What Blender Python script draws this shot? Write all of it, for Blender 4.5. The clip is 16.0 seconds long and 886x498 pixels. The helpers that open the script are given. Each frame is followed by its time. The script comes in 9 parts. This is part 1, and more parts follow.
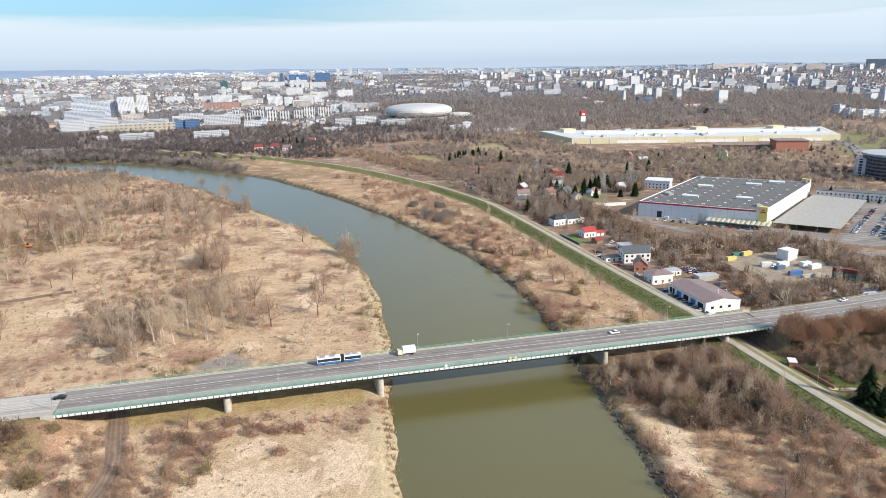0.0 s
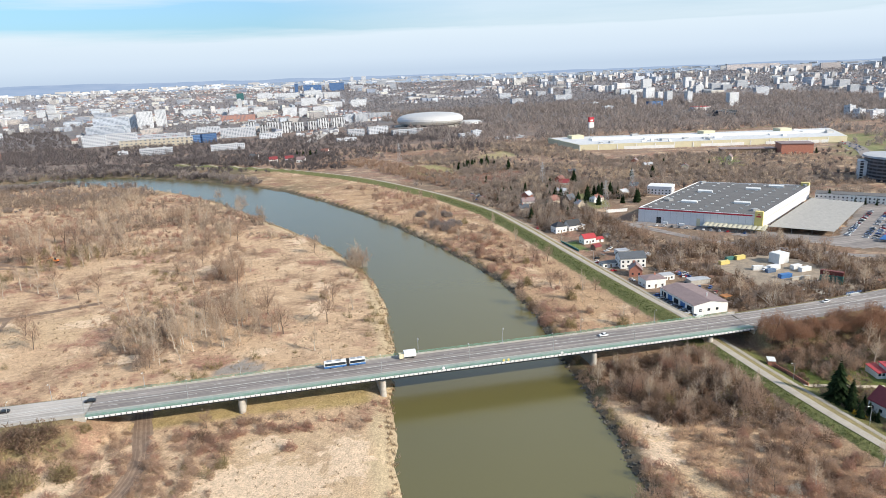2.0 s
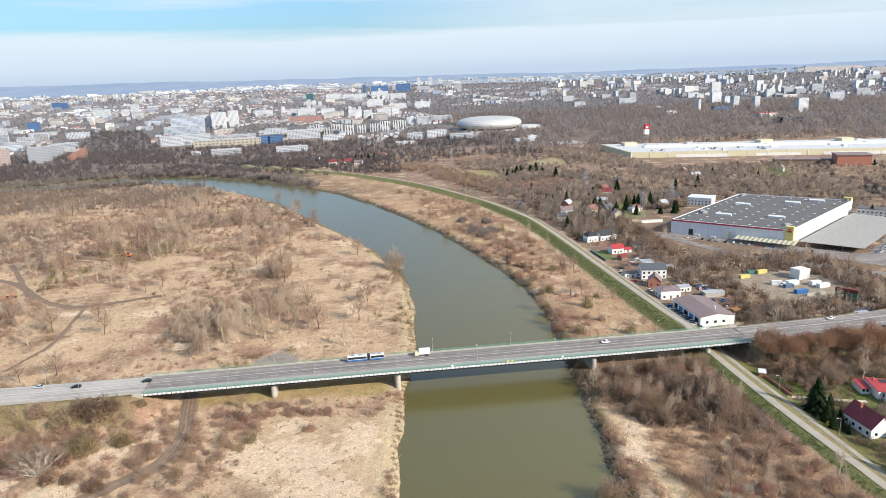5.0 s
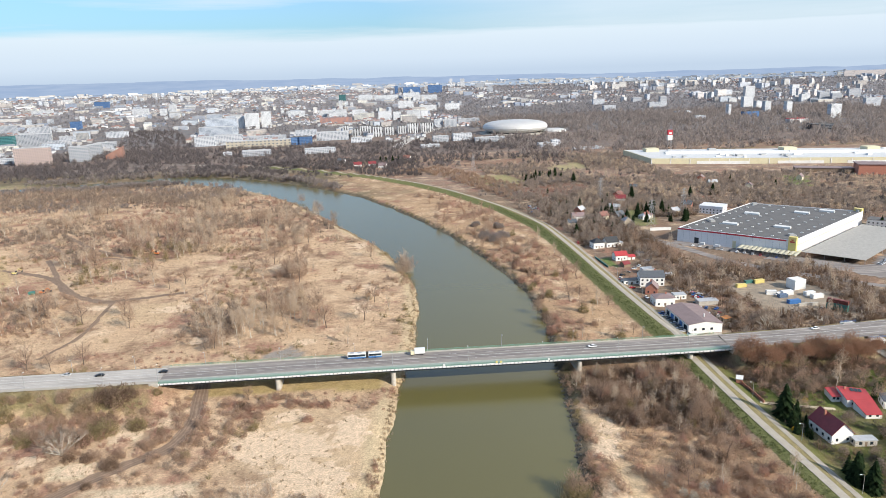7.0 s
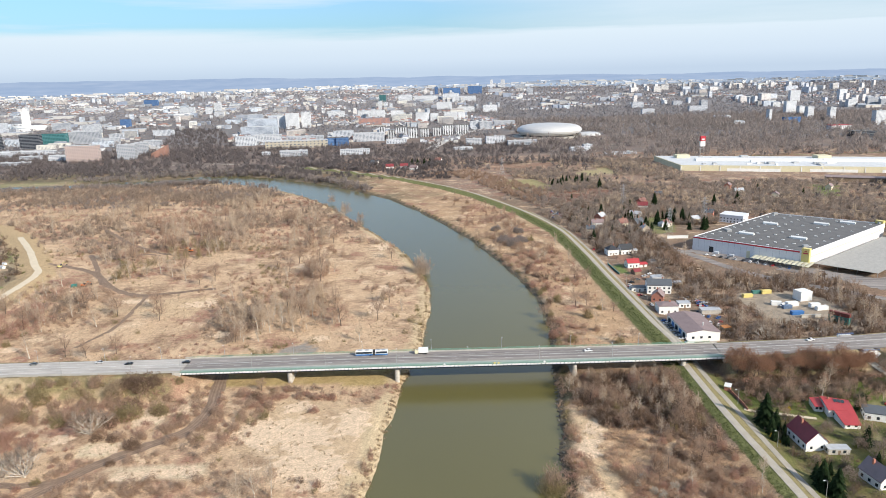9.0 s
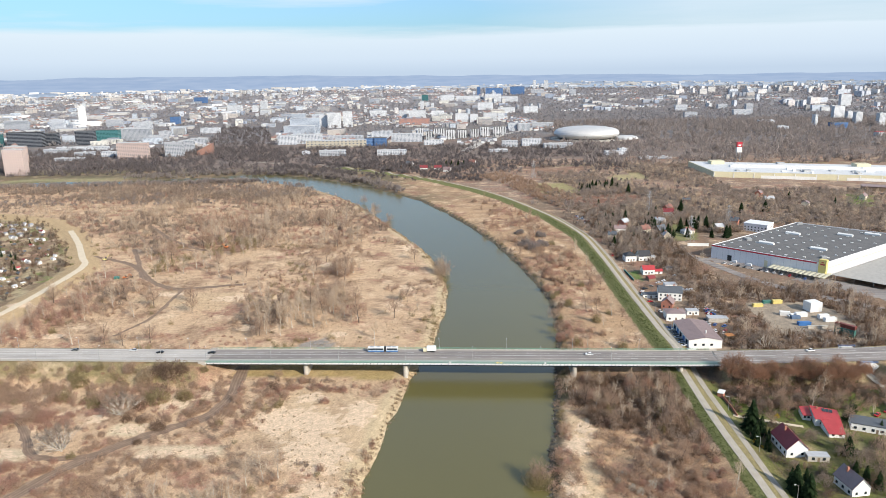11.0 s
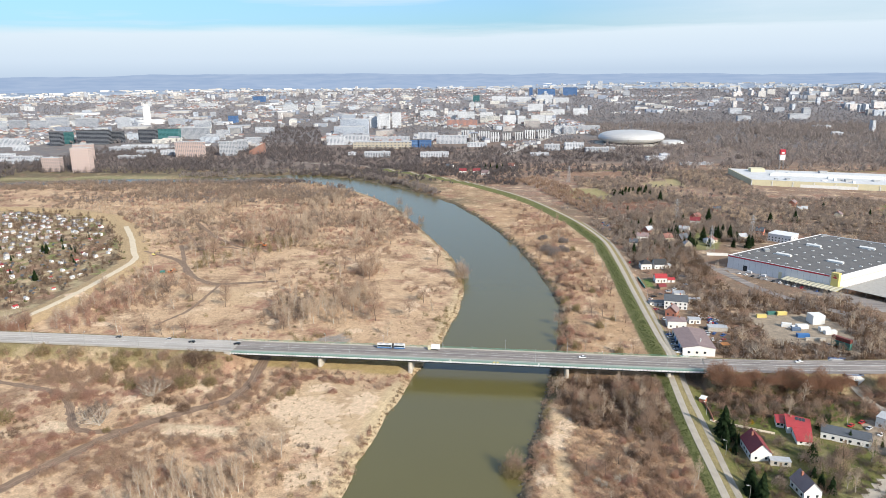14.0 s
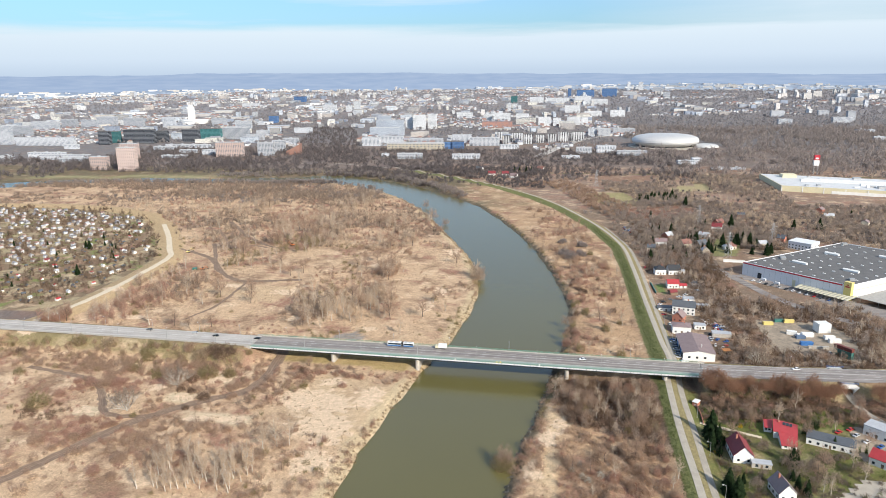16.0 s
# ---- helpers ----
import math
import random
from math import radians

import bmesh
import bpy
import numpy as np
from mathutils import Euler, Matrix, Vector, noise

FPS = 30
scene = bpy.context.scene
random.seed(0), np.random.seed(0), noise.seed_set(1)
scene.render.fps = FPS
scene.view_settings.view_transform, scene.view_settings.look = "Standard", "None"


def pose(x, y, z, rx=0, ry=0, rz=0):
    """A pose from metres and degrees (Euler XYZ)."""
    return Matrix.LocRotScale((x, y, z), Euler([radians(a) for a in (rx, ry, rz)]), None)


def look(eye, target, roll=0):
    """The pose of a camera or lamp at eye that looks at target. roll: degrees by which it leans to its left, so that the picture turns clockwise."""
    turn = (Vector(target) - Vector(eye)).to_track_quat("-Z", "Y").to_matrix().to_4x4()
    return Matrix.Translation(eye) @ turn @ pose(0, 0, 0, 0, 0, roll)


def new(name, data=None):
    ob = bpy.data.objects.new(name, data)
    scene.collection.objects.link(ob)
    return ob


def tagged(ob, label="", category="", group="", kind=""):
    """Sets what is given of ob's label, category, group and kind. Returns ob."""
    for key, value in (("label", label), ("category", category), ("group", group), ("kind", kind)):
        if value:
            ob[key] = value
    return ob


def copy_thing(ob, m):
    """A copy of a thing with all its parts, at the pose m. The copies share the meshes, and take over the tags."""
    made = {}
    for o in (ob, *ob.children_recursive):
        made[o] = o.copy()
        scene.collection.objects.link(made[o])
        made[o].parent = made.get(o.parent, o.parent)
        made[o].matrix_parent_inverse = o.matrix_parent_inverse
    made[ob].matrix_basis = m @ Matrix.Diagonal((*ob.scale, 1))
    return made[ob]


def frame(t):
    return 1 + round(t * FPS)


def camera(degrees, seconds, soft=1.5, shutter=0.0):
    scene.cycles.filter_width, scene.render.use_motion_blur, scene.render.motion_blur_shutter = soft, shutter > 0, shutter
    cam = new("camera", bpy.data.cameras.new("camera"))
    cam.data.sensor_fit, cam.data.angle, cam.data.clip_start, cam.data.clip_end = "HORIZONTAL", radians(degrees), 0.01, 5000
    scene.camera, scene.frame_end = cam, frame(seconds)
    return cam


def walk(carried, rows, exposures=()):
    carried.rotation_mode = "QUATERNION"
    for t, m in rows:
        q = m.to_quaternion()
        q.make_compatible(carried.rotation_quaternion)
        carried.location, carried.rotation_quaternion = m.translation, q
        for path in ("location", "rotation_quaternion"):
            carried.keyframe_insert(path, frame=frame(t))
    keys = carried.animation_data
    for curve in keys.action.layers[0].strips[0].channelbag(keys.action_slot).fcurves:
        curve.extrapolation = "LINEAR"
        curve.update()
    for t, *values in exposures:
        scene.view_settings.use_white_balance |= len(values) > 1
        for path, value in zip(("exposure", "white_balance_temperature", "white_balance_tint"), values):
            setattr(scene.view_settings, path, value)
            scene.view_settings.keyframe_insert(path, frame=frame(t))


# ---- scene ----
cam = camera(65.57, 16.0, soft=0.55)
PATH = [
    (0, (-36.56, -250.04, 127.33), (-12.78, -156.51, 101.13), -1.02),
    (0.5, (-36.33, -255.41, 129.15), (-13.24, -161.57, 103.43), -1.47),
    (1, (-35.69, -260.79, 130.91), (-13.08, -166.76, 105.46), -1.81),
    (1.5, (-34.42, -266.18, 132.79), (-12.37, -172.01, 107.39), -2.19),
    (2, (-32.65, -271.66, 134.74), (-11.20, -177.34, 109.39), -2.31),
    (2.5, (-30.36, -277.25, 136.69), (-9.91, -182.70, 111.35), -2.32),
    (3, (-27.71, -282.92, 138.68), (-8.78, -188.04, 113.39), -2.36),
    (3.5, (-24.80, -288.57, 140.68), (-7.64, -193.35, 115.42), -2.34),
    (4, (-21.68, -294.26, 142.70), (-6.63, -198.66, 117.51), -2.30),
    (6.5, (-2.33, -323.49, 153.07), (6.79, -227.10, 128.05), -1.89),
    (7, (1.95, -328.73, 154.99), (9.54, -232.19, 130.04), -1.83),
    (7.5, (6.35, -333.91, 156.97), (12.42, -237.26, 132.05), -1.71),
    (8, (10.91, -339.13, 158.99), (15.63, -242.40, 134.09), -1.61),
    (8.5, (15.55, -344.31, 161.01), (18.87, -247.51, 136.12), -1.51),
    (9, (20.14, -349.38, 162.99), (21.99, -252.54, 138.13), -1.43),
    (11.5, (44.22, -373.67, 173.00), (38.69, -276.99, 148.05), -0.92),
    (12, (49.40, -378.14, 175.03), (42.80, -281.53, 150.05), -0.87),
    (12.5, (54.66, -382.56, 177.02), (47.02, -286.04, 152.02), -0.83),
    (13, (60.03, -386.94, 178.98), (50.99, -290.53, 153.98), -0.81),
    (13.5, (65.52, -391.27, 180.88), (55.14, -295.01, 155.88), -0.78),
    (14, (71.00, -395.52, 182.83), (59.03, -299.45, 157.81), -0.76),
    (14.5, (76.51, -399.73, 184.81), (62.95, -303.86, 159.80), -0.74),
    (15, (82.14, -403.83, 186.81), (66.80, -308.24, 161.79), -0.75),
    (15.5, (88.00, -407.91, 188.76), (71.12, -312.57, 163.73), -0.72),
    (16, (93.95, -412.04, 190.64), (76.36, -316.84, 165.60), -0.67),
]
walk(cam, [(t, look(eye, target, roll)) for t, eye, target, roll in PATH], exposures=((0, 0.36), (16, 0.34)))

# ---------------------------------------------------------------- light
SUN_AZ, SUN_EL = radians(133), radians(29)      # clockwise from +y
world = bpy.data.worlds.new("world")
scene.world = world
world.use_nodes = True
wn, wl = world.node_tree.nodes, world.node_tree.links
wn.clear()

sky = wn.new("ShaderNodeTexSky")
sky.sky_type, sky.sun_disc = "NISHITA", False
sky.sun_elevation, sky.sun_rotation = SUN_EL, SUN_AZ
sky.air_density, sky.dust_density, sky.ozone_density = 1.0, 1.5, 1.5
coord = wn.new("ShaderNodeTexCoord")
split = wn.new("ShaderNodeSeparateXYZ")
wl.new(coord.outputs["Generated"], split.inputs[0])
# thin high cloud, drawn out into streaks near the horizon
stretch = wn.new("ShaderNodeMapping")
stretch.inputs["Scale"].default_value = (1.1, 1.1, 17.0)
stretch.inputs["Rotation"].default_value = (0.03, -0.05, 0.0)
wl.new(coord.outputs["Generated"], stretch.inputs[0])
streaks = wn.new("ShaderNodeTexNoise")
streaks.inputs["Scale"].default_value, streaks.inputs["Detail"].default_value = 1.6, 7.0
streaks.inputs["Roughness"].default_value = 0.55
wl.new(stretch.outputs[0], streaks.inputs["Vector"])
veil = wn.new("ShaderNodeMapRange")
veil.inputs[1].default_value, veil.inputs[2].default_value = 0.46, 0.70
veil.inputs[3].default_value, veil.inputs[4].default_value = 0.0, 0.85
wl.new(streaks.outputs["Fac"], veil.inputs[0])


def wmath(op, a, b):
    n = wn.new("ShaderNodeMath")
    n.operation = op
    for i, v in enumerate((a, b)):
        if isinstance(v, (int, float)):
            n.inputs[i].default_value = v
        else:
            wl.new(v, n.inputs[i])
    return n.outputs[0]


# a broad white bank of cloud lies low all round, with a soft uneven upper edge and more veil towards the east
ragged = wmath("MULTIPLY", wmath("SUBTRACT", streaks.outputs["Fac"], 0.5), 0.045)
height = wmath("ADD", split.outputs["Z"], ragged)
eastward = wmath("MULTIPLY", wmath("MINIMUM", wmath("MAXIMUM", wmath("MULTIPLY", wmath("SUBTRACT", split.outputs["X"], -0.12), 2.2), 0.0), 0.9), wmath("ADD", streaks.outputs["Fac"], 0.35))
low = wn.new("ShaderNodeMapRange")
low.interpolation_type = "SMOOTHSTEP"
low.inputs[1].default_value, low.inputs[2].default_value = 0.050, 0.066
low.inputs[3].default_value, low.inputs[4].default_value = 1.0, 0.22
wl.new(height, low.inputs[0])
amount = wn.new("ShaderNodeMath")
amount.operation = "MAXIMUM"
wl.new(wmath("MAXIMUM", veil.outputs[0], eastward), amount.inputs[0])
wl.new(low.outputs[0], amount.inputs[1])
sky_gain = wn.new("ShaderNodeMixRGB")
sky_gain.blend_type, sky_gain.inputs[0].default_value = "MULTIPLY", 1.0
sky_gain.inputs[2].default_value = (0.060, 0.103, 0.142, 1)
wl.new(sky.outputs[0], sky_gain.inputs[1])
bank = wn.new("ShaderNodeValToRGB")          # the bank is bluer in the haze at its foot
bank.color_ramp.elements[0].position, bank.color_ramp.elements[0].color = 0.0, (0.445, 0.54, 0.66, 1)
bank.color_ramp.elements[1].position, bank.color_ramp.elements[1].color = 0.055, (0.605, 0.70, 0.775, 1)
bank.color_ramp.elements.new(0.018).color = (0.53, 0.625, 0.73, 1)
wl.new(split.outputs["Z"], bank.inputs[0])
cloud = wn.new("ShaderNodeMixRGB")
wl.new(bank.outputs[0], cloud.inputs[2])
wl.new(amount.outputs[0], cloud.inputs[0])
wl.new(sky_gain.outputs[0], cloud.inputs[1])
# distant hills below the horizon, with the blue of haze put into their colour
hill_noise = wn.new("ShaderNodeTexNoise")
hill_map = wn.new("ShaderNodeMapping")
hill_map.inputs["Scale"].default_value = (9.0, 9.0, 1.0)
wl.new(coord.outputs["Generated"], hill_map.inputs[0])
wl.new(hill_map.outputs[0], hill_noise.inputs["Vector"])
hill_noise.inputs["Scale"].default_value, hill_noise.inputs["Detail"].default_value = 1.0, 4.0
edge = wn.new("ShaderNodeMath")
edge.operation = "MULTIPLY_ADD"
edge.inputs[1].default_value, edge.inputs[2].default_value = 0.009, -0.0130
wl.new(hill_noise.outputs["Fac"], edge.inputs[0])
under = wn.new("ShaderNodeMath")
under.operation = "LESS_THAN"
wl.new(split.outputs["Z"], under.inputs[0])
rise = wn.new("ShaderNodeMapRange")         # the hills are raised towards the west to fit the camera's view of the skyline
rise.inputs[1].default_value, rise.inputs[2].default_value = 0.3, -0.4
rise.inputs[3].default_value, rise.inputs[4].default_value = 0.0, 0.0080
wl.new(split.outputs["X"], rise.inputs[0])
skyline = wn.new("ShaderNodeMath")
skyline.operation = "ADD"
wl.new(edge.outputs[0], skyline.inputs[0])
wl.new(rise.outputs[0], skyline.inputs[1])
wl.new(skyline.outputs[0], under.inputs[1])
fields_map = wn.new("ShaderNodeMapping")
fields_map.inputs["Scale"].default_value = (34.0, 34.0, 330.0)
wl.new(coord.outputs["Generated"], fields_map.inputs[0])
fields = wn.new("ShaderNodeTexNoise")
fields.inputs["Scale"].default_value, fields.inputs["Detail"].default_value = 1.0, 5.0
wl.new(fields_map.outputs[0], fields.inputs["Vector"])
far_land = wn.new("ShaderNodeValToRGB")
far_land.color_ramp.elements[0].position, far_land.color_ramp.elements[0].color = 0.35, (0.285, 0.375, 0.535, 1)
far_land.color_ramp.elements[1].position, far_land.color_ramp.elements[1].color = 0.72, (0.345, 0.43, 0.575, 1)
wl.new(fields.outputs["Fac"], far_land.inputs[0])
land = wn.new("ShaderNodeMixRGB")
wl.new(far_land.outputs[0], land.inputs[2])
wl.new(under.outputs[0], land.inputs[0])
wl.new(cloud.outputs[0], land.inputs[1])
bg = wn.new("ShaderNodeBackground")
bg.inputs["Strength"].default_value = 1.0
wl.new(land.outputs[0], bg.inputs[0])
wout = wn.new("ShaderNodeOutputWorld")
wl.new(bg.outputs[0], wout.inputs[0])

sun = new("sun", bpy.data.lights.new("sun", "SUN"))
sun.data.energy, sun.data.angle, sun.data.color = 5.0, radians(0.6), (1.0, 0.91, 0.79)
sun.matrix_world = look((0, 0, 0), (-math.sin(SUN_AZ) * math.cos(SUN_EL), -math.cos(SUN_AZ) * math.cos(SUN_EL), -math.sin(SUN_EL)))

# ---------------------------------------------------------------- materials
MATS = {}


def palette(n, l, source, colours):
    """One of several colours for each body, chosen by its own random number."""
    ramp = n.new("ShaderNodeValToRGB")
    ramp.color_ramp.interpolation = "CONSTANT"
    els = ramp.color_ramp.elements
    els[0].color = (*colours[0], 1)
    els[1].position, els[1].color = 1 / len(colours), (*colours[1], 1)
    for k, c in enumerate(colours[2:], 2):
        els.new(k / len(colours)).color = (*c, 1)
    l.new(source, ramp.inputs[0])
    return ramp.outputs[0]


def many_coloured(name, colours, rough=0.8):
    """Plain painted or tiled surfaces of many buildings, each with its own colour."""
    m = bpy.data.materials.new(name)
    m.use_nodes = True
    n, l = m.node_tree.nodes, m.node_tree.links
    b = n["Principled BSDF"]
    b.inputs["Roughness"].default_value = rough
    own = palette(n, l, n.new("ShaderNodeNewGeometry").outputs["Random Per Island"], colours)
    grime = n.new("ShaderNodeTexNoise")
    grime.inputs["Scale"].default_value, grime.inputs["Detail"].default_value = 0.2, 4.0
    l.new(n.new("ShaderNodeTexCoord").outputs["Object"], grime.inputs["Vector"])
    r = n.new("ShaderNodeMapRange")
    r.inputs[3].default_value, r.inputs[4].default_value = 0.75, 1.15
    l.new(grime.outputs["Fac"], r.inputs[0])
    mul = n.new("ShaderNodeMixRGB")
    mul.blend_type, mul.inputs[0].default_value = "MULTIPLY", 1.0
    l.new(own, mul.inputs[1])
    l.new(r.outputs[0], mul.inputs[2])
    l.new(mul.outputs[0], b.inputs["Base Color"])
    return m


def material(name, colour, rough=0.8, metal=0.0, vary=0.25, scale=1.0, bump=0.0, second=None, fine=8.0, per="none", transmission=0.0):
    """Two scales of noise between two tones; per: object or island gives each one its own shade."""
    if name in MATS:
        return MATS[name]
    m = bpy.data.materials.new(name)
    m.use_nodes = True
    n, l = m.node_tree.nodes, m.node_tree.links
    b = n["Principled BSDF"]
    b.inputs["Roughness"].default_value, b.inputs["Metallic"].default_value = rough, metal
    second = second or tuple(c * (1 - vary) for c in colour)
    tc = n.new("ShaderNodeTexCoord")
    big, small = n.new("ShaderNodeTexNoise"), n.new("ShaderNodeTexNoise")
    big.inputs["Scale"].default_value, big.inputs["Detail"].default_value = 0.12 * scale, 4.0
    small.inputs["Scale"].default_value, small.inputs["Detail"].default_value = fine * 0.12 * scale, 5.0
    for t in (big, small):
        l.new(tc.outputs["Object"], t.inputs["Vector"])
    mid = n.new("ShaderNodeMath")
    mid.operation = "ADD"
    l.new(big.outputs["Fac"], mid.inputs[0])
    l.new(small.outputs["Fac"], mid.inputs[1])
    rng = n.new("ShaderNodeMapRange")
    rng.inputs[1].default_value, rng.inputs[2].default_value = 0.75, 1.25
    l.new(mid.outputs[0], rng.inputs[0])
    mix = n.new("ShaderNodeMixRGB")
    mix.inputs[1].default_value, mix.inputs[2].default_value = (*colour, 1), (*second, 1)
    l.new(rng.outputs[0], mix.inputs[0])
    last = mix.outputs[0]
    if per != "none":
        src = n.new("ShaderNodeObjectInfo").outputs["Random"] if per == "object" else n.new("ShaderNodeNewGeometry").outputs["Random Per Island"]
        r2 = n.new("ShaderNodeMapRange")
        r2.inputs[3].default_value, r2.inputs[4].default_value = 1 - vary * 1.3, 1 + vary * 1.3
        l.new(src, r2.inputs[0])
        mul = n.new("ShaderNodeMixRGB")
        mul.blend_type, mul.inputs[0].default_value = "MULTIPLY", 1.0
        l.new(last, mul.inputs[1])
        l.new(r2.outputs[0], mul.inputs[2])
        last = mul.outputs[0]
    l.new(last, b.inputs["Base Color"])
    if bump:
        bp = n.new("ShaderNodeBump")
        bp.inputs["Strength"].default_value, bp.inputs["Distance"].default_value = min(1, bump), 0.05
        l.new(small.outputs["Fac"], bp.inputs["Height"])
        l.new(bp.outputs[0], b.inputs["Normal"])
    MATS[name] = m
    return m


def ground_material():
    """Soil, straw and grass: tone from the ground's own cover layer, broken up by three scales of noise."""
    m = bpy.data.materials.new("ground_cover")
    m.use_nodes = True
    n, l = m.node_tree.nodes, m.node_tree.links
    b = n["Principled BSDF"]
    b.inputs["Roughness"].default_value = 0.95
    b.inputs["Specular IOR Level"].default_value = 0.15
    att = n.new("ShaderNodeAttribute")
    att.attribute_name = "cover"
    tc = n.new("ShaderNodeTexCoord")

    def noise_at(scale, detail, rough=0.6):
        t = n.new("ShaderNodeTexNoise")
        t.inputs["Scale"].default_value, t.inputs["Detail"].default_value, t.inputs["Roughness"].default_value = scale, detail, rough
        l.new(tc.outputs["Object"], t.inputs["Vector"])
        return t.outputs["Fac"]

    def ramp(src, a, b_, lo, hi):
        r = n.new("ShaderNodeMapRange")
        for i, v in enumerate((a, b_, lo, hi)):
            r.inputs[i + 1].default_value = v
        l.new(src, r.inputs[0])
        return r.outputs[0]

    def blend(kind, fac, a, c):
        x = n.new("ShaderNodeMixRGB")
        x.blend_type = kind
        if isinstance(fac, float):
            x.inputs[0].default_value = fac
        else:
            l.new(fac, x.inputs[0])
        l.new(a, x.inputs[1])
        if isinstance(c, tuple):
            x.inputs[2].default_value = (*c, 1)
        else:
            l.new(c, x.inputs[2])
        return x.outputs[0]

    def prod(a, c):
        x = n.new("ShaderNodeMath")
        x.operation = "MULTIPLY"
        l.new(a, x.inputs[0])
        l.new(c, x.inputs[1])
        return x.outputs[0]
    # alpha of the cover says how wild the growth is
    wild = att.outputs["Alpha"]
    col = att.outputs["Color"]
    dark = prod(ramp(noise_at(0.021, 9, 0.7), 0.49, 0.60, 0, 0.85), wild)
    col = blend("MIX", dark, col, (0.24, 0.15, 0.10))
    red = prod(ramp(noise_at(0.03, 8, 0.68), 0.52, 0.63, 0, 0.85), wild)
    col = blend("MIX", red, col, (0.31, 0.163, 0.118))
    pale = prod(ramp(noise_at(0.045, 8, 0.7), 0.52, 0.66, 0, 0.85), wild)
    col = blend("MIX", pale, col, (0.69, 0.52, 0.355))
    def value(name):
        a = n.new("ShaderNodeAttribute")
        a.attribute_name = name
        return a.outputs["Fac"]

    def shifted(src, scale, by):
        x = n.new("ShaderNodeMath")
        x.operation = "ADD"
        l.new(src, x.inputs[0])
        l.new(ramp(noise_at(scale, 5, 0.7), 0.3, 0.7, -by, by), x.inputs[1])
        return x.outputs[0]
    # levees: mown grass on the river side, dry grass on the crest and behind, by distance from the crest
    east = shifted(value("levee_east"), 0.3, 1.0)
    col = blend("MIX", prod(ramp(east, -9, -8, 0, 1), ramp(east, 1.5, 2.2, 0.95, 0)), col, (0.27, 0.225, 0.115))
    col = blend("MIX", prod(ramp(east, 1.5, 2.2, 0, 1), ramp(east, 10.8, 12.2, 0.95, 0)), col, (0.16, 0.172, 0.065))
    col = blend("MIX", ramp(shifted(value("levee_west"), 0.25, 1.5), 14, 16, 0.95, 0), col, (0.46, 0.335, 0.195))
    # bare sand shows through in ragged patches
    marks = n.new("ShaderNodeAttribute")
    marks.attribute_name = "sand"
    rag = n.new("ShaderNodeMath")
    rag.operation = "ADD"
    l.new(marks.outputs["Fac"], rag.inputs[0])
    l.new(ramp(noise_at(0.16, 6, 0.65), 0.3, 0.7, -0.34, 0.34), rag.inputs[1])
    col = blend("MIX", ramp(rag.outputs[0], 0.38, 0.52, 0, 0.95), col, (0.68, 0.515, 0.36))
    col = blend("MULTIPLY", 1.0, col, ramp(noise_at(0.33, 4, 0.6), 0.3, 0.7, 0.84, 1.14))
    col = blend("MULTIPLY", 1.0, col, ramp(noise_at(1.3, 5, 0.8), 0.3, 0.7, 0.52, 1.38))
    l.new(col, b.inputs["Base Color"])
    bp = n.new("ShaderNodeBump")
    bp.inputs["Strength"].default_value, bp.inputs["Distance"].default_value = 0.9, 0.6
    l.new(noise_at(0.7, 6, 0.7), bp.inputs["Height"])
    l.new(bp.outputs[0], b.inputs["Normal"])
    return m


def water_material():
    m = bpy.data.materials.new("river_water")
    m.use_nodes = True
    n, l = m.node_tree.nodes, m.node_tree.links
    b = n["Principled BSDF"]
    b.inputs["Roughness"].default_value, b.inputs["IOR"].default_value = 0.2, 1.45
    b.inputs["Specular IOR Level"].default_value = 0.7
    tc = n.new("ShaderNodeTexCoord")
    murk = n.new("ShaderNodeTexNoise")
    murk.inputs["Scale"].default_value, murk.inputs["Detail"].default_value = 0.012, 4.0
    l.new(tc.outputs["Object"], murk.inputs["Vector"])
    mix = n.new("ShaderNodeMixRGB")
    mix.inputs[1].default_value, mix.inputs[2].default_value = (0.128, 0.112, 0.038, 1), (0.112, 0.099, 0.038, 1)
    l.new(murk.outputs["Fac"], mix.inputs[0])
    l.new(mix.outputs[0], b.inputs["Base Color"])
    rip = n.new("ShaderNodeTexNoise")
    rip.inputs["Scale"].default_value, rip.inputs["Detail"].default_value = 0.5, 6.0
    l.new(tc.outputs["Object"], rip.inputs["Vector"])
    bp = n.new("ShaderNodeBump")
    bp.inputs["Strength"].default_value, bp.inputs["Distance"].default_value = 0.12, 0.2
    l.new(rip.outputs["Fac"], bp.inputs["Height"])
    l.new(bp.outputs[0], b.inputs["Normal"])
    return m


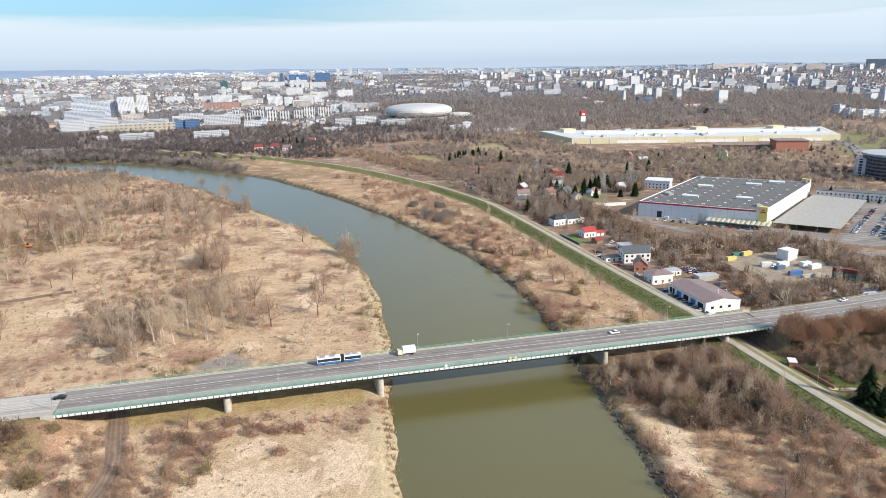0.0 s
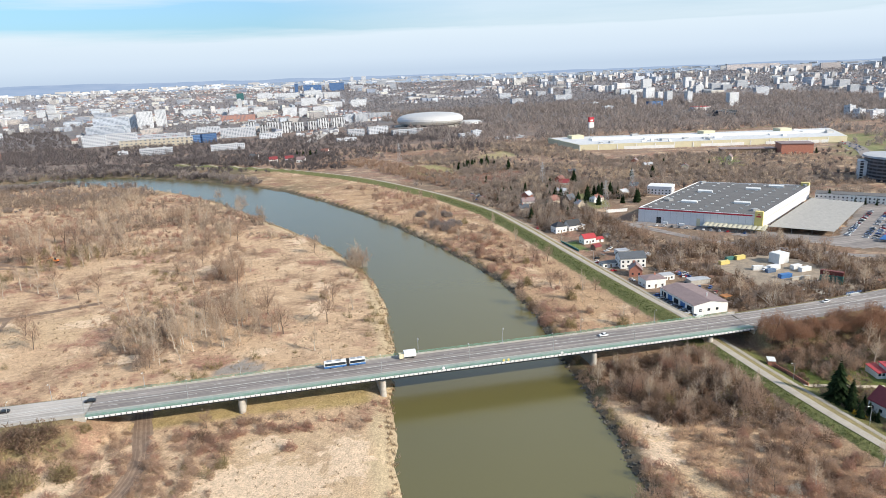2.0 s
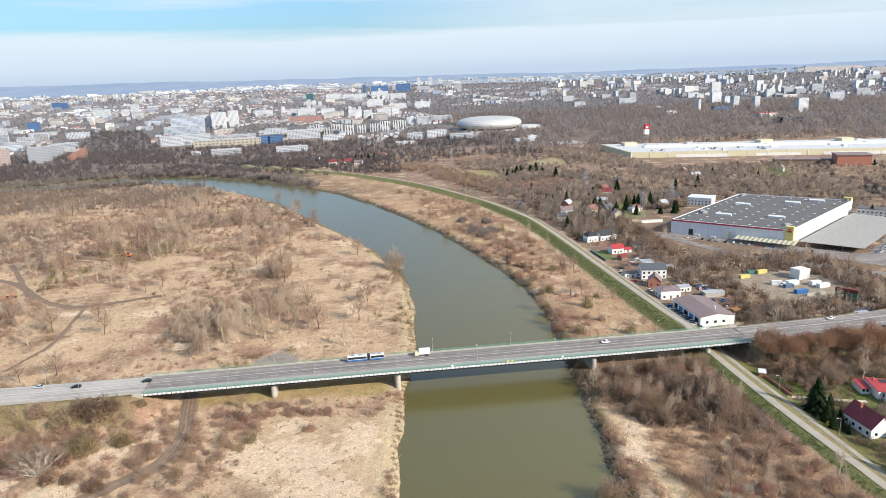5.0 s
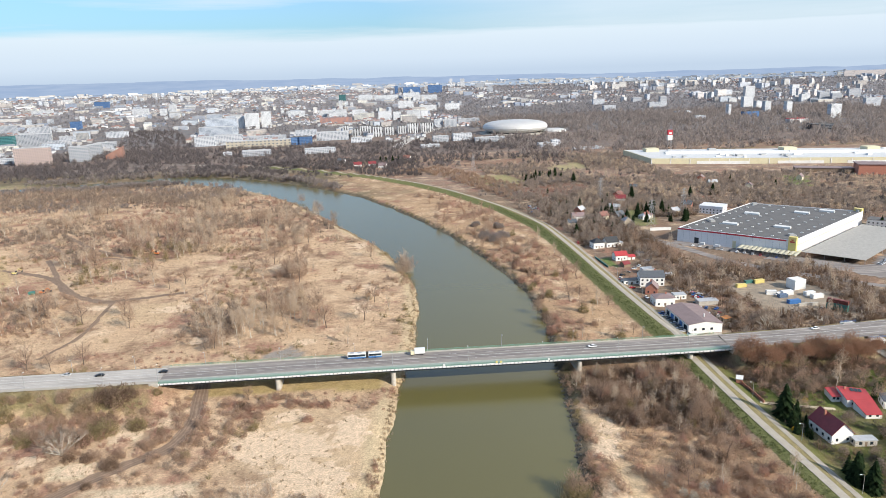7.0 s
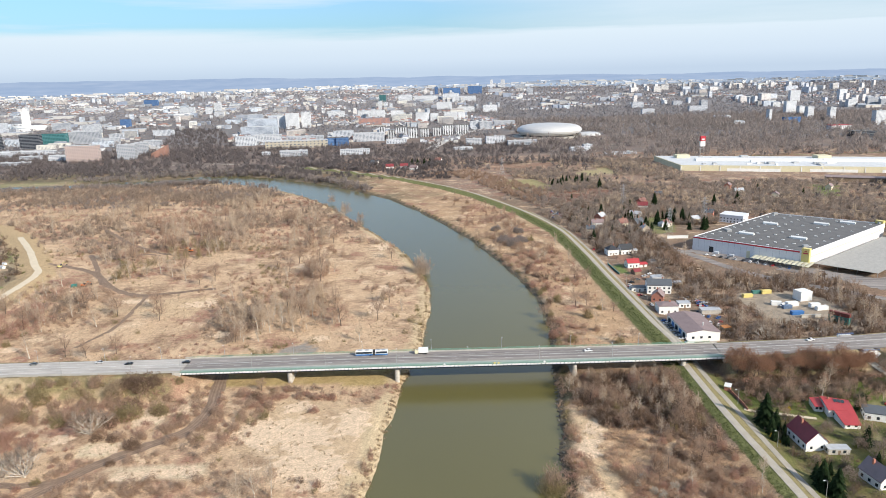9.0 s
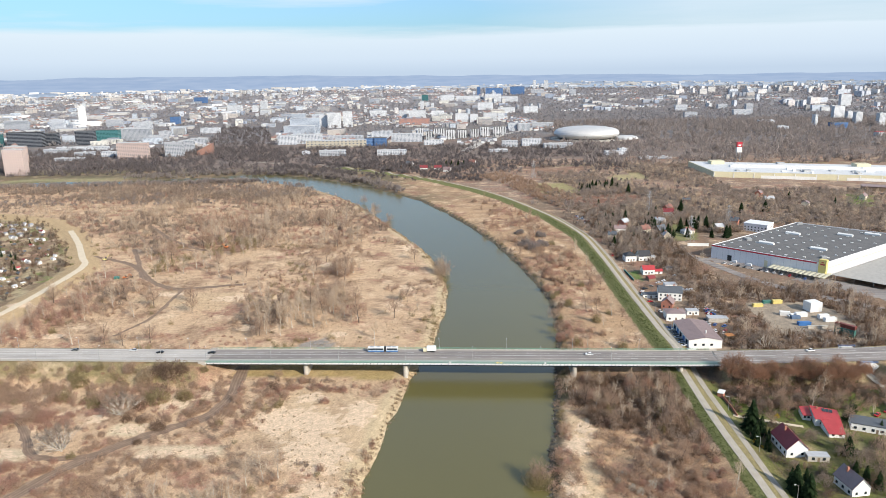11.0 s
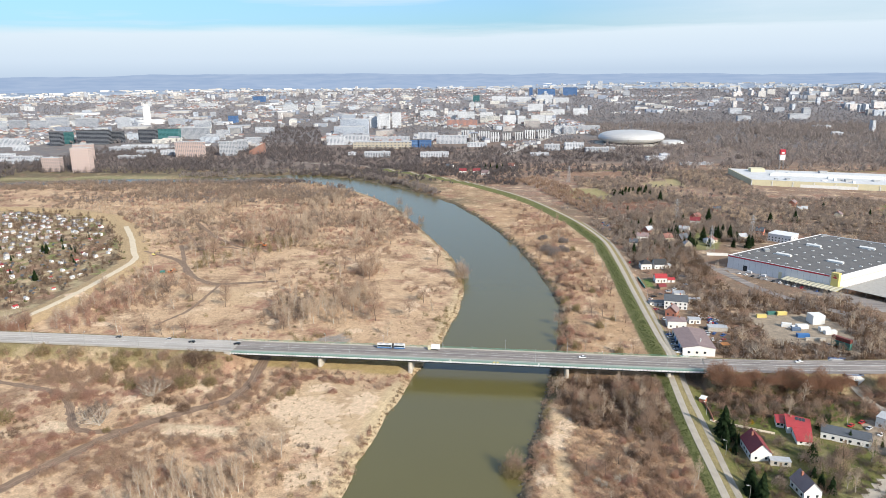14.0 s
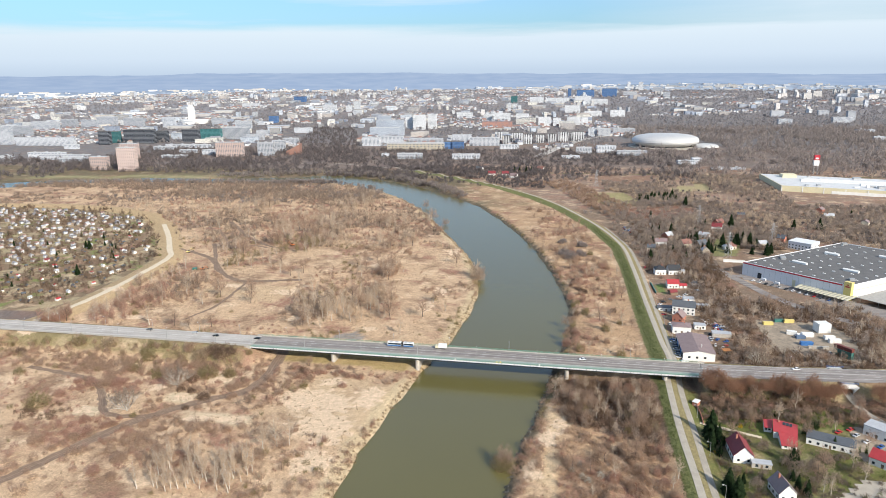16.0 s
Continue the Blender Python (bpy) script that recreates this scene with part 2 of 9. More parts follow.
def road_material(name, light, dark):
    """Asphalt worn into long streaks by the wheels, with fine grain and patches."""
    m = bpy.data.materials.new(name)
    m.use_nodes = True
    n, l = m.node_tree.nodes, m.node_tree.links
    b = n["Principled BSDF"]
    b.inputs["Roughness"].default_value = 0.88
    tc = n.new("ShaderNodeTexCoord")
    last = None
    for size, detail, lo, hi in (((0.006, 1.1, 1.0), 3.0, 0.36, 0.64), ((0.05, 0.12, 1.0), 4.0, 0.3, 0.7), ((6.0, 6.0, 6.0), 3.0, 0.2, 0.8)):
        mp = n.new("ShaderNodeMapping")
        mp.inputs["Scale"].default_value = size
        l.new(tc.outputs["Object"], mp.inputs[0])
        t = n.new("ShaderNodeTexNoise")
        t.inputs["Scale"].default_value, t.inputs["Detail"].default_value = 1.0, detail
        l.new(mp.outputs[0], t.inputs["Vector"])
        r = n.new("ShaderNodeMapRange")
        r.inputs[1].default_value, r.inputs[2].default_value = lo, hi
        l.new(t.outputs["Fac"], r.inputs[0])
        if last is None:
            mix = n.new("ShaderNodeMixRGB")
            mix.inputs[1].default_value, mix.inputs[2].default_value = (*dark, 1), (*light, 1)
            l.new(r.outputs[0], mix.inputs[0])
        else:
            r.inputs[3].default_value, r.inputs[4].default_value = 0.86, 1.12
            mix = n.new("ShaderNodeMixRGB")
            mix.blend_type, mix.inputs[0].default_value = "MULTIPLY", 1.0
            l.new(last, mix.inputs[1])
            l.new(r.outputs[0], mix.inputs[2])
        last = mix.outputs[0]
    l.new(last, b.inputs["Base Color"])
    return m


asphalt = road_material("asphalt", (0.315, 0.28, 0.255), (0.165, 0.146, 0.14))
worn_asphalt = road_material("worn_asphalt", (0.50, 0.46, 0.42), (0.32, 0.295, 0.27))
lane_asphalt = material("patched_lane_asphalt", (0.34, 0.31, 0.265), 0.9, vary=0.3, scale=1.2)
path_asphalt = material("path_asphalt", (0.43, 0.385, 0.32), 0.9, vary=0.2, scale=2)
dirt = material("dirt_track", (0.245, 0.166, 0.118), 0.95, vary=0.35, scale=3, bump=0.5)
pale_dirt = material("pale_dirt_road", (0.64, 0.54, 0.40), 0.95, vary=0.15, scale=2)
concrete = material("concrete", (0.50, 0.465, 0.41), 0.85, vary=0.35, scale=6, bump=0.3)
white_paint = material("white_paint", (0.75, 0.75, 0.73), 0.6, vary=0.12, scale=2)
line_paint = material("road_line_paint", (0.72, 0.72, 0.70), 0.7, vary=0.3, scale=8)
green_paint = material("green_rail_paint", (0.16, 0.34, 0.24), 0.55, vary=0.25, scale=4)
green_walk = material("green_walkway", (0.31, 0.36, 0.32), 0.8, vary=0.2, scale=3)
steel_dark = material("dark_steel", (0.05, 0.05, 0.05), 0.6, vary=0.3, scale=4)
galvanised = material("galvanised_steel", (0.5, 0.5, 0.5), 0.45, metal=0.6, vary=0.15, scale=6)
glass_dark = material("dark_glass", (0.03, 0.04, 0.05), 0.1, vary=0.3, scale=2)
rubber = material("rubber", (0.02, 0.02, 0.02), 0.8, vary=0.2, scale=8)

# ---------------------------------------------------------------- mesh helpers


class Shape:
    """Collects vertices, faces, material slots and UVs in metres for one mesh."""

    def __init__(self):
        self.v, self.f, self.m, self.uv = [], [], [], []

    def face(self, pts, mat=0, uv=None):
        k = len(self.v)
        self.v.extend(tuple(p) for p in pts)
        self.f.append(tuple(range(k, k + len(pts))))
        self.m.append(mat)
        self.uv.extend(uv or [(0.0, 0.0)] * len(pts))

    def box(self, x0, y0, z0, x1, y1, z1, mat=0, top=None, bottom=True):
        top = mat if top is None else top
        a, b, c, d = (x0, y0), (x1, y0), (x1, y1), (x0, y1)
        run = 0.0
        for p, q in ((a, b), (b, c), (c, d), (d, a)):
            w = math.hypot(q[0] - p[0], q[1] - p[1])
            self.face([(*p, z0), (*q, z0), (*q, z1), (*p, z1)], mat, [(run, 0), (run + w, 0), (run + w, z1 - z0), (run, z1 - z0)])
            run += w
        self.face([(*a, z1), (*b, z1), (*c, z1), (*d, z1)], top)
        if bottom:
            self.face([(*d, z0), (*c, z0), (*b, z0), (*a, z0)], mat)

    def prism(self, poly, z0, z1, mat=0, top=None):
        """poly counter-clockwise."""
        run = 0.0
        for p, q in zip(poly, poly[1:] + poly[:1]):
            w = math.hypot(q[0] - p[0], q[1] - p[1])
            self.face([(*p, z0), (*q, z0), (*q, z1), (*p, z1)], mat, [(run, 0), (run + w, 0), (run + w, z1 - z0), (run, z1 - z0)])
            run += w
        self.face([(*p, z1) for p in poly], mat if top is None else top)

    def tube(self, p, q, r0, r1, sides=5, mat=0, cap=False):
        p, q = Vector(p), Vector(q)
        d = (q - p).normalized()
        side = d.cross(Vector((0, 0, 1)) if abs(d.z) < 0.9 else Vector((1, 0, 0))).normalized()
        up = side.cross(d)
        k = len(self.v)
        for c, r in ((p, r0), (q, r1)):
            for i in range(sides):
                a = 2 * math.pi * i / sides
                self.v.append(tuple(c + side * (math.cos(a) * r) + up * (math.sin(a) * r)))
        for i in range(sides):
            j = (i + 1) % sides
            self.f.append((k + i, k + j, k + sides + j, k + sides + i))
            self.m.append(mat)
            self.uv.extend([(0.0, 0.0)] * 4)
        if cap:
            self.f.append(tuple(k + sides + i for i in range(sides)))
            self.m.append(mat)
            self.uv.extend([(0.0, 0.0)] * sides)

    def tri(self, a, b, c, mat=0):
        self.face((a, b, c), mat)

    def add(self, other, m):
        """The other shape, moved by the matrix m."""
        k = len(self.v)
        self.v.extend(tuple(m @ Vector(p)) for p in other.v)
        self.f.extend(tuple(i + k for i in f) for f in other.f)
        self.m.extend(other.m)
        self.uv.extend(other.uv)

    def mesh(self, name, mats, smooth=False):
        me = bpy.data.meshes.new(name)
        me.from_pydata(self.v, [], self.f)
        for mat in mats:
            me.materials.append(mat)
        me.polygons.foreach_set("material_index", self.m)
        layer = me.uv_layers.new(name="metres")
        layer.data.foreach_set("uv", [c for uv in self.uv for c in uv])
        if smooth:
            me.polygons.foreach_set("use_smooth", [True] * len(self.f))
        me.update()
        return me


def thing(name, m=None, **tags):
    ob = new(name)
    if m is not None:
        ob.matrix_basis = m
    return tagged(ob, **tags)


def part(name, shape, mats, parent, label="", smooth=False):
    ob = new(name, shape.mesh(name, mats if isinstance(mats, (list, tuple)) else [mats], smooth))
    ob.parent = parent
    if label:
        ob["label"] = label
    return ob


def solid(name, shape, mats, m=None, smooth=False, **tags):
    ob = new(name, shape.mesh(name, mats if isinstance(mats, (list, tuple)) else [mats], smooth))
    if m is not None:
        ob.matrix_basis = m
    return tagged(ob, **tags)


# ---------------------------------------------------------------- plan
WEST_BANK = [(60, -900), (5, -520), (-10, -330), (-12, -200), (-9, -128), (-8, -102), (-5, -70), (-1, -35), (4, 2), (12, 44), (15, 70), (19, 120),
             (18, 174), (9, 222), (-3, 275), (-26, 333), (-68, 432), (-115, 541), (-162, 616), (-217, 682), (-274, 735), (-330, 752), (-398, 745),
             (-524, 730), (-740, 722), (-848, 682), (-930, 610), (-1100, 440), (-1500, 200), (-2200, 50)]
EAST_BANK = [(160, -900), (90, -520), (68, -330), (66, -200), (70, -125), (73, -96), (79, -58), (84, -20), (87, 6), (93, 40), (98, 80),
             (99, 115), (97, 150), (90, 195), (80, 246), (62, 322), (37, 402), (6, 484), (-31, 565), (-79, 635), (-146, 716), (-216, 778), (-277, 818),
             (-338, 836), (-420, 812), (-530, 782), (-740, 764), (-885, 718), (-975, 640), (-1160, 510), (-1550, 280), (-2200, 140)]
LEVEE_EAST = [(150, -900), (152, -400), (157.5, -220), (158, -124), (157.2, -72), (157.7, -30), (159.5, 10), (164, 30), (162.5, 60), (161.5, 95), (160, 162), (158.5, 249),
              (153.5, 339), (131, 436), (86, 556), (45, 634), (-25, 734), (-91, 803), (-165, 868), (-300, 960), (-480, 990)]
LEVEE_WEST = [(-350, -420), (-338, -120), (-326, 0), (-314, 46), (-309, 102), (-312, 167), (-319, 227), (-340, 262), (-372, 313), (-417, 376), (-471, 434),
              (-559, 473), (-663, 487), (-900, 460), (-1300, 330)]
ROAD = [(-1400, 40), (-700, 16), (-450, 12.5), (-330, 10.6), (-230, 9.6), (-117, 7.2), (0, 5.6), (97, 4.2), (160, 4.6), (200, 6.2), (240, 9.0), (290, 14.5), (350, 25),
        (430, 45), (560, 90), (800, 190)]
ROAD_Z = [(-1400, 3.0), (-700, 5.0), (-450, 7.5), (-330, 8.6), (-117, 9.2), (0, 9.7), (97, 9.7), (176, 9.2), (240, 8.6), (300, 8.2), (430, 5.0), (800, 2.0)]
WATER_Z = -1.5


def seg_dist(px, py, line):
    """Distance to a polyline, how far along it, and the side (positive: left of it)."""
    best = np.full(px.shape, 1e9)
    along, side = np.zeros(px.shape), np.ones(px.shape)
    run = 0.0
    for (ax, ay), (bx, by) in zip(line, line[1:]):
        dx, dy = bx - ax, by - ay
        ll = math.hypot(dx, dy)
        t = np.clip(((px - ax) * dx + (py - ay) * dy) / (ll * ll), 0, 1)
        d = np.hypot(px - ax - t * dx, py - ay - t * dy)
        hit = d < best
        best = np.where(hit, d, best)
        along = np.where(hit, run + t * ll, along)
        side = np.where(hit, np.sign(dx * (py - ay) - dy * (px - ax)), side)
        run += ll
    return best, along, side


def inside(px, py, poly):
    r = np.zeros(px.shape, bool)
    for (ax, ay), (bx, by) in zip(poly, poly[1:] + poly[:1]):
        if ay != by:
            r ^= ((ay > py) != (by > py)) & (px < (bx - ax) * (py - ay) / (by - ay) + ax)
    return r


def smooth_step(a, b, x):
    t = np.clip((x - a) / (b - a), 0, 1)
    return t * t * (3 - 2 * t)


_rng = np.random.RandomState(3)
_WAVES = [(w, _rng.uniform(0, 6.28), _rng.uniform(0, 6.28), _rng.uniform(0, 6.28)) for w in (190, 120, 74, 47, 31, 21, 14, 9)]


def bumps(px, py, seed=0.0):
    """Smooth pseudo-random field, about -1 to 1."""
    s = np.zeros(np.shape(px))
    for i, (w, a, b, c) in enumerate(_WAVES):
        a2, amp = a + seed * (1 + i), 1.0 / (1 + 0.55 * i)
        s = s + amp * np.sin((px * math.cos(a2) + py * math.sin(a2)) * 6.28 / w + b + 1.7 * np.sin((py * math.cos(c) - px * math.sin(c)) * 6.28 / (w * 1.6) + c))
    return s / 2.2


RIVER = WEST_BANK + EAST_BANK[::-1]
RX, RY = np.array([p[0] for p in ROAD], float), np.array([p[1] for p in ROAD], float)


def road_y(x):
    return np.interp(x, RX, RY)


def road_z(x):
    return np.interp(x, [p[0] for p in ROAD_Z], [p[1] for p in ROAD_Z])


def ground_height(px, py):
    px, py = np.asarray(px, float), np.asarray(py, float)
    z = 0.6 + 0.35 * bumps(px, py) + 0.15 * bumps(px * 3, py * 3, 2.0)
    # land behind the levees is a little higher; far ground is raised to fit the camera's view
    far = np.hypot(px, py)
    z = z + 1.0 * smooth_step(165, 190, px) * smooth_step(1200, 0, py) + 62 * smooth_step(2400, 4900, far) * (0.85 + 0.15 * np.sin(px / 900.0) * np.cos(py / 1100.0))
    d, _, side = seg_dist(px, py, LEVEE_EAST)
    z = np.maximum(z, 4.2 - np.clip(d - 2.6, 0, None) * 0.33)
    d, _, _ = seg_dist(px, py, LEVEE_WEST)
    z = np.maximum(z, 3.4 - np.clip(d - 3.5, 0, None) * 0.2)
    # road embankments on either side of the bridge
    off = np.abs(py - road_y(px))
    bank = road_z(px) - 0.25 - np.clip(off - 11.5, 0, None) * 0.6
    on_land = (px < -118) | (px > 179)
    tunnel = np.abs(px - 262) < 3.6
    z = np.where(on_land & ~(tunnel & (off < 22)), np.maximum(z, bank), z)
    ends = np.clip(np.maximum(px + 118, 0), 0, None)
    left_cone = road_z(px) - 0.25 - ends * 0.7 - np.clip(off - 11.5, 0, None) * 0.6
    z = np.where((px >= -118) & (px < -95), np.maximum(z, left_cone), z)
    # the river's bed
    d1, _, _ = seg_dist(px, py, WEST_BANK)
    d2, _, _ = seg_dist(px, py, EAST_BANK)
    rag = 1.3 * bumps(px * 4, py * 4, 5.0)
    sd = np.where(inside(px, py, RIVER), -np.minimum(d1, d2), np.minimum(d1, d2)) + rag
    bed = WATER_Z + np.clip(sd, -14, 60) * 0.32
    return np.where(sd < 14, np.minimum(z, bed), z)


# ---------------------------------------------------------------- ground
MEADOWS = [        # (polygon, colour, wildness)
    ([(118, 684), (179, 704), (199, 624), (189, 587), (144, 599)], (0.32, 0.28, 0.14), 0.2),
    ([(690, 470), (880, 760), (960, 700), (770, 430)], (0.22, 0.23, 0.11), 0.3),
    ([(127, 868), (240, 876), (232, 800), (132, 812)], (0.27, 0.17, 0.12), 0.5),
    ([(256, 752), (322, 805), (320, 742), (264, 706)], (0.36, 0.31, 0.17), 0.2),
    ([(160, 560), (260, 600), (280, 520), (190, 490)], (0.22, 0.12, 0.085), 0.6),
    ([(505, 490), (520, 520), (552, 585), (570, 560), (535, 490)], (0.16, 0.21, 0.06), 0.1),
    ([(172, -28), (206, -27), (204, -60), (176, -52)], (0.125, 0.15, 0.04), 0.12),
    ([(206, -30), (262, -20), (250, -46), (222, -48)], (0.13, 0.15, 0.042), 0.15),
    ([(173, 185), (184, 178), (184, 205), (173, 210)], (0.14, 0.20, 0.06), 0.1),
    ([(92, -75), (102, -62), (92, -48), (84, -30), (86, -110), (78, -130), (95, -135)], (0.62, 0.46, 0.29), 0.35),
    ([(261, 397), (290, 391), (268, 320), (242, 314)], (0.215, 0.22, 0.095), 0.15),
    ([(-2, -30), (-60, -20), (-70, -75), (-15, -105)], (0.55, 0.40, 0.255), 0.7),
    ([(-126, -33), (-116, -33), (-115, -42), (-125, -43)], (0.62, 0.50, 0.34), 0.1),
    ([(-140, -60), (-126, -61), (-127, -72), (-141, -72)], (0.62, 0.50, 0.34), 0.1),
    ([(-186, -84), (-168, -83), (-170, -97), (-188, -96)], (0.60, 0.48, 0.33), 0.2),
    ([(-120, -82), (-80, -78), (-78, -90), (-118, -93)], (0.60, 0.48, 0.33), 0.2),
    ([(-76, 40), (-70, 51), (-59, 55), (-49, 44), (-56, 37)], (0.30, 0.27, 0.24), 0.1),
    ([(-225, 290), (-190, 284), (-188, 312), (-228, 312)], (0.26, 0.15, 0.10), 0.3),
    ([(-900, 735), (-740, 768), (-560, 784), (-540, 806), (-740, 794), (-900, 768)], (0.28, 0.26, 0.14), 0.3),
    ([(-230, 130), (-150, 110), (-150, 155), (-225, 160)], (0.55, 0.40, 0.255), 0.4),
]


SAND = [        # (x, y, radius along x, radius along y) of bare pale sand
    (-121, -37, 8, 8), (-155, -55, 7, 5), (-131, -66, 9, 5), (-111, -88, 8, 5), (-97, -86, 9, 4), (-87, -86, 8, 4), (-63, -49, 12, 9), (-184, -89, 9, 5),
    (-201, -98, 10, 5), (-295, 3, 10, 6), (-118, 76, 7, 7), (-40, -62, 14, 12), (-30, -95, 12, 10), (-48, -30, 10, 6), (-52, -56, 26, 15), (-36, -84, 20, 14), (-19, -48, 9, 16), (-30, -120, 14, 12), (82, -110, 6, 12), (88, -78, 6, 10), (94, -62, 5, 8),
    (-30, 20, 8, 6), (-52, 62, 8, 6), (-20, 120, 7, 16), (-14, 165, 7, 14), (-150, 140, 16, 8), (-205, 150, 14, 6), (-250, 60, 12, 6), (-310, 120, 14, 7), (-90, 240, 14, 8), (-25, 300, 8, 16),
]


def steps(lo, hi, fine, end_lo, end_hi, grow=1.14):
    line = list(np.arange(lo, hi + fine / 2, fine))
    for end, sign in ((end_lo, -1), (end_hi, 1)):
        s, p = fine, line[0] if sign < 0 else line[-1]
        out = []
        while (p - end) * sign < 0:
            s *= grow
            p += sign * s
            out.append(p)
        line = out[::-1] + line if sign < 0 else line + out
    return np.array(line)


def cover(px, py, z):
    """Colour of what grows or lies on the ground, tinted by haze far off, and how wild it is."""
    def paint(mask, colour, wild):
        k = np.clip(np.asarray(mask, float), 0, 1)[..., None]
        nonlocal_col[:] = nonlocal_col * (1 - k) + np.array([*colour, wild]) * k
    nonlocal_col = np.zeros((*px.shape, 4))
    nonlocal_col[:] = (0.19, 0.155, 0.138, 0.3)
    d1, _, s1 = seg_dist(px, py, WEST_BANK)
    d2, _, s2 = seg_dist(px, py, EAST_BANK)
    de, _, se = seg_dist(px, py, LEVEE_EAST)
    dw, _, sw = seg_dist(px, py, LEVEE_WEST)
    far = np.hypot(px, py)
    west = (s1 > 0) & (sw < 0) & (py < 760)
    paint(west, (0.545, 0.385, 0.25), 1.0)
    paint(west & (bumps(px, py, 7.0) > 0.35) & (py > 250), (0.45, 0.305, 0.20), 1.0)
    east_strip = (s2 < 0) & (se > 0) & (py < 900)
    paint(east_strip, (0.46, 0.31, 0.19), 1.0)
    paint(east_strip * np.clip((40 - px) / 160 + 0.5 * bumps(px, py, 4.0), 0, 1), (0.16, 0.135, 0.085), 0.4)
    paint(east_strip & (px > 98) & (py < 4) & (py > -62 + 0.5 * (110 - px)), (0.19, 0.13, 0.09), 0.5)
    paint((s2 < 0) & (px < 94) & (np.abs(py + 14) < 20) & (px > 60), (0.13, 0.115, 0.062), 0.3)
    behind = (se < 0) & (py < 1000) & (px > -150)
    paint(behind & (py > 430), (0.285, 0.205, 0.155), 0.8)
    behind = behind & (py < 560) & (px > 100)
    paint(behind, (0.225, 0.165, 0.12), 0.8)
    paint(behind & (py < -8), (0.135, 0.145, 0.047), 0.35)
    paint(behind & (py < -6) & (py > -43 + 5 * bumps(px * 3, py * 3, 6.0)) & (px > 172) & (px < 300), (0.15, 0.105, 0.074), 0.3)
    garden = (sw > 0) & (px < -300) & (py > 60)
    paint(garden, (0.235, 0.178, 0.115), 0.8)
    paint(garden & (bumps(px * 3.1, py * 3.1, 8.0) > 0.35), (0.40, 0.33, 0.205), 0.4)
    paint(garden & (bumps(px * 2.4, py * 2.4, 5.0) > 0.7), (0.20, 0.23, 0.08), 0.3)
    for poly, colour, wild in MEADOWS:
        paint(inside(px, py, poly), colour, wild)
    # road banks
    off = np.abs(py - road_y(px))
    paint((off < 30) & ((px < -118) | (px > 179)) & (px < 460) & (z > 2.2), (0.25, 0.205, 0.105), 0.6)
    paint((off < 12) & (px > -104) & (px < -3), (0.43, 0.325, 0.155), 0.2)
    # wet edge
    shore = np.minimum(d1, d2)
    paint((shore < 4.5) & (z < 0.4) & (d2 < d1), (0.11, 0.095, 0.065), 0.2)
    paint((d1 < 9) & (d1 < d2) & (py < 700), (0.50, 0.39, 0.25), 0.35)
    # distance haze put into the ground colour, stronger from 1500 m to 3400 m
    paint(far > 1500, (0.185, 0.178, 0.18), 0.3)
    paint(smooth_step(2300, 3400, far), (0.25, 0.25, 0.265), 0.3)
    return nonlocal_col


def build_ground():
    xs = steps(-420, 460, 4.0, -4900, 4900)
    ys = steps(-170, 620, 4.0, -3500, 4950)
    gx, gy = np.meshgrid(xs, ys)
    gz = ground_height(gx, gy)
    nx, ny = len(xs), len(ys)
    idx = np.arange(nx * ny).reshape(ny, nx)
    quads = np.stack([idx[:-1, :-1], idx[:-1, 1:], idx[1:, 1:], idx[1:, :-1]], -1).reshape(-1, 4)
    me = bpy.data.meshes.new("ground")
    me.from_pydata(np.stack([gx, gy, gz], -1).reshape(-1, 3).tolist(), [], quads.tolist())
    att = me.color_attributes.new("cover", "FLOAT_COLOR", "POINT")
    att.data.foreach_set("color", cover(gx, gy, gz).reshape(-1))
    sand = np.zeros(gx.shape)
    for x, y, rx, ry in SAND:
        sand = np.maximum(sand, np.exp(-((gx - x) / rx) ** 2 - ((gy - y) / ry) ** 2) * 0.95)
    att = me.attributes.new("sand", "FLOAT", "POINT")
    att.data.foreach_set("value", sand.reshape(-1))
    de, _, se = seg_dist(gx, gy, LEVEE_EAST)
    dw, _, _ = seg_dist(gx, gy, LEVEE_WEST)
    for name, dist in (("levee_east", np.where(gy < 900, np.where(se > 0, de * (1 + 0.8 * np.clip((4 - gy) / 16, 0, 1)), -de), 99.0)), ("levee_west", dw)):
        att = me.attributes.new(name, "FLOAT", "POINT")
        att.data.foreach_set("value", np.clip(dist, -60, 99).reshape(-1))
    me.materials.append(ground_material())
    me.polygons.foreach_set("use_smooth", [True] * len(me.polygons))
    me.update()
    tagged(new("ground", me), "flood plain of dry straw grass and brown brush", "ground", kind="structure")
    return xs, ys, gz


GX, GY, GZ = build_ground()


def on_ground(x, y):
    """Height of the ground sheet itself at a place (bilinear)."""
    i = min(max(int(np.searchsorted(GX, x)) - 1, 0), len(GX) - 2)
    j = min(max(int(np.searchsorted(GY, y)) - 1, 0), len(GY) - 2)
    u, v = (x - GX[i]) / (GX[i + 1] - GX[i]), (y - GY[j]) / (GY[j + 1] - GY[j])
    return float((GZ[j, i] * (1 - u) + GZ[j, i + 1] * u) * (1 - v) + (GZ[j + 1, i] * (1 - u) + GZ[j + 1, i + 1] * u) * v)


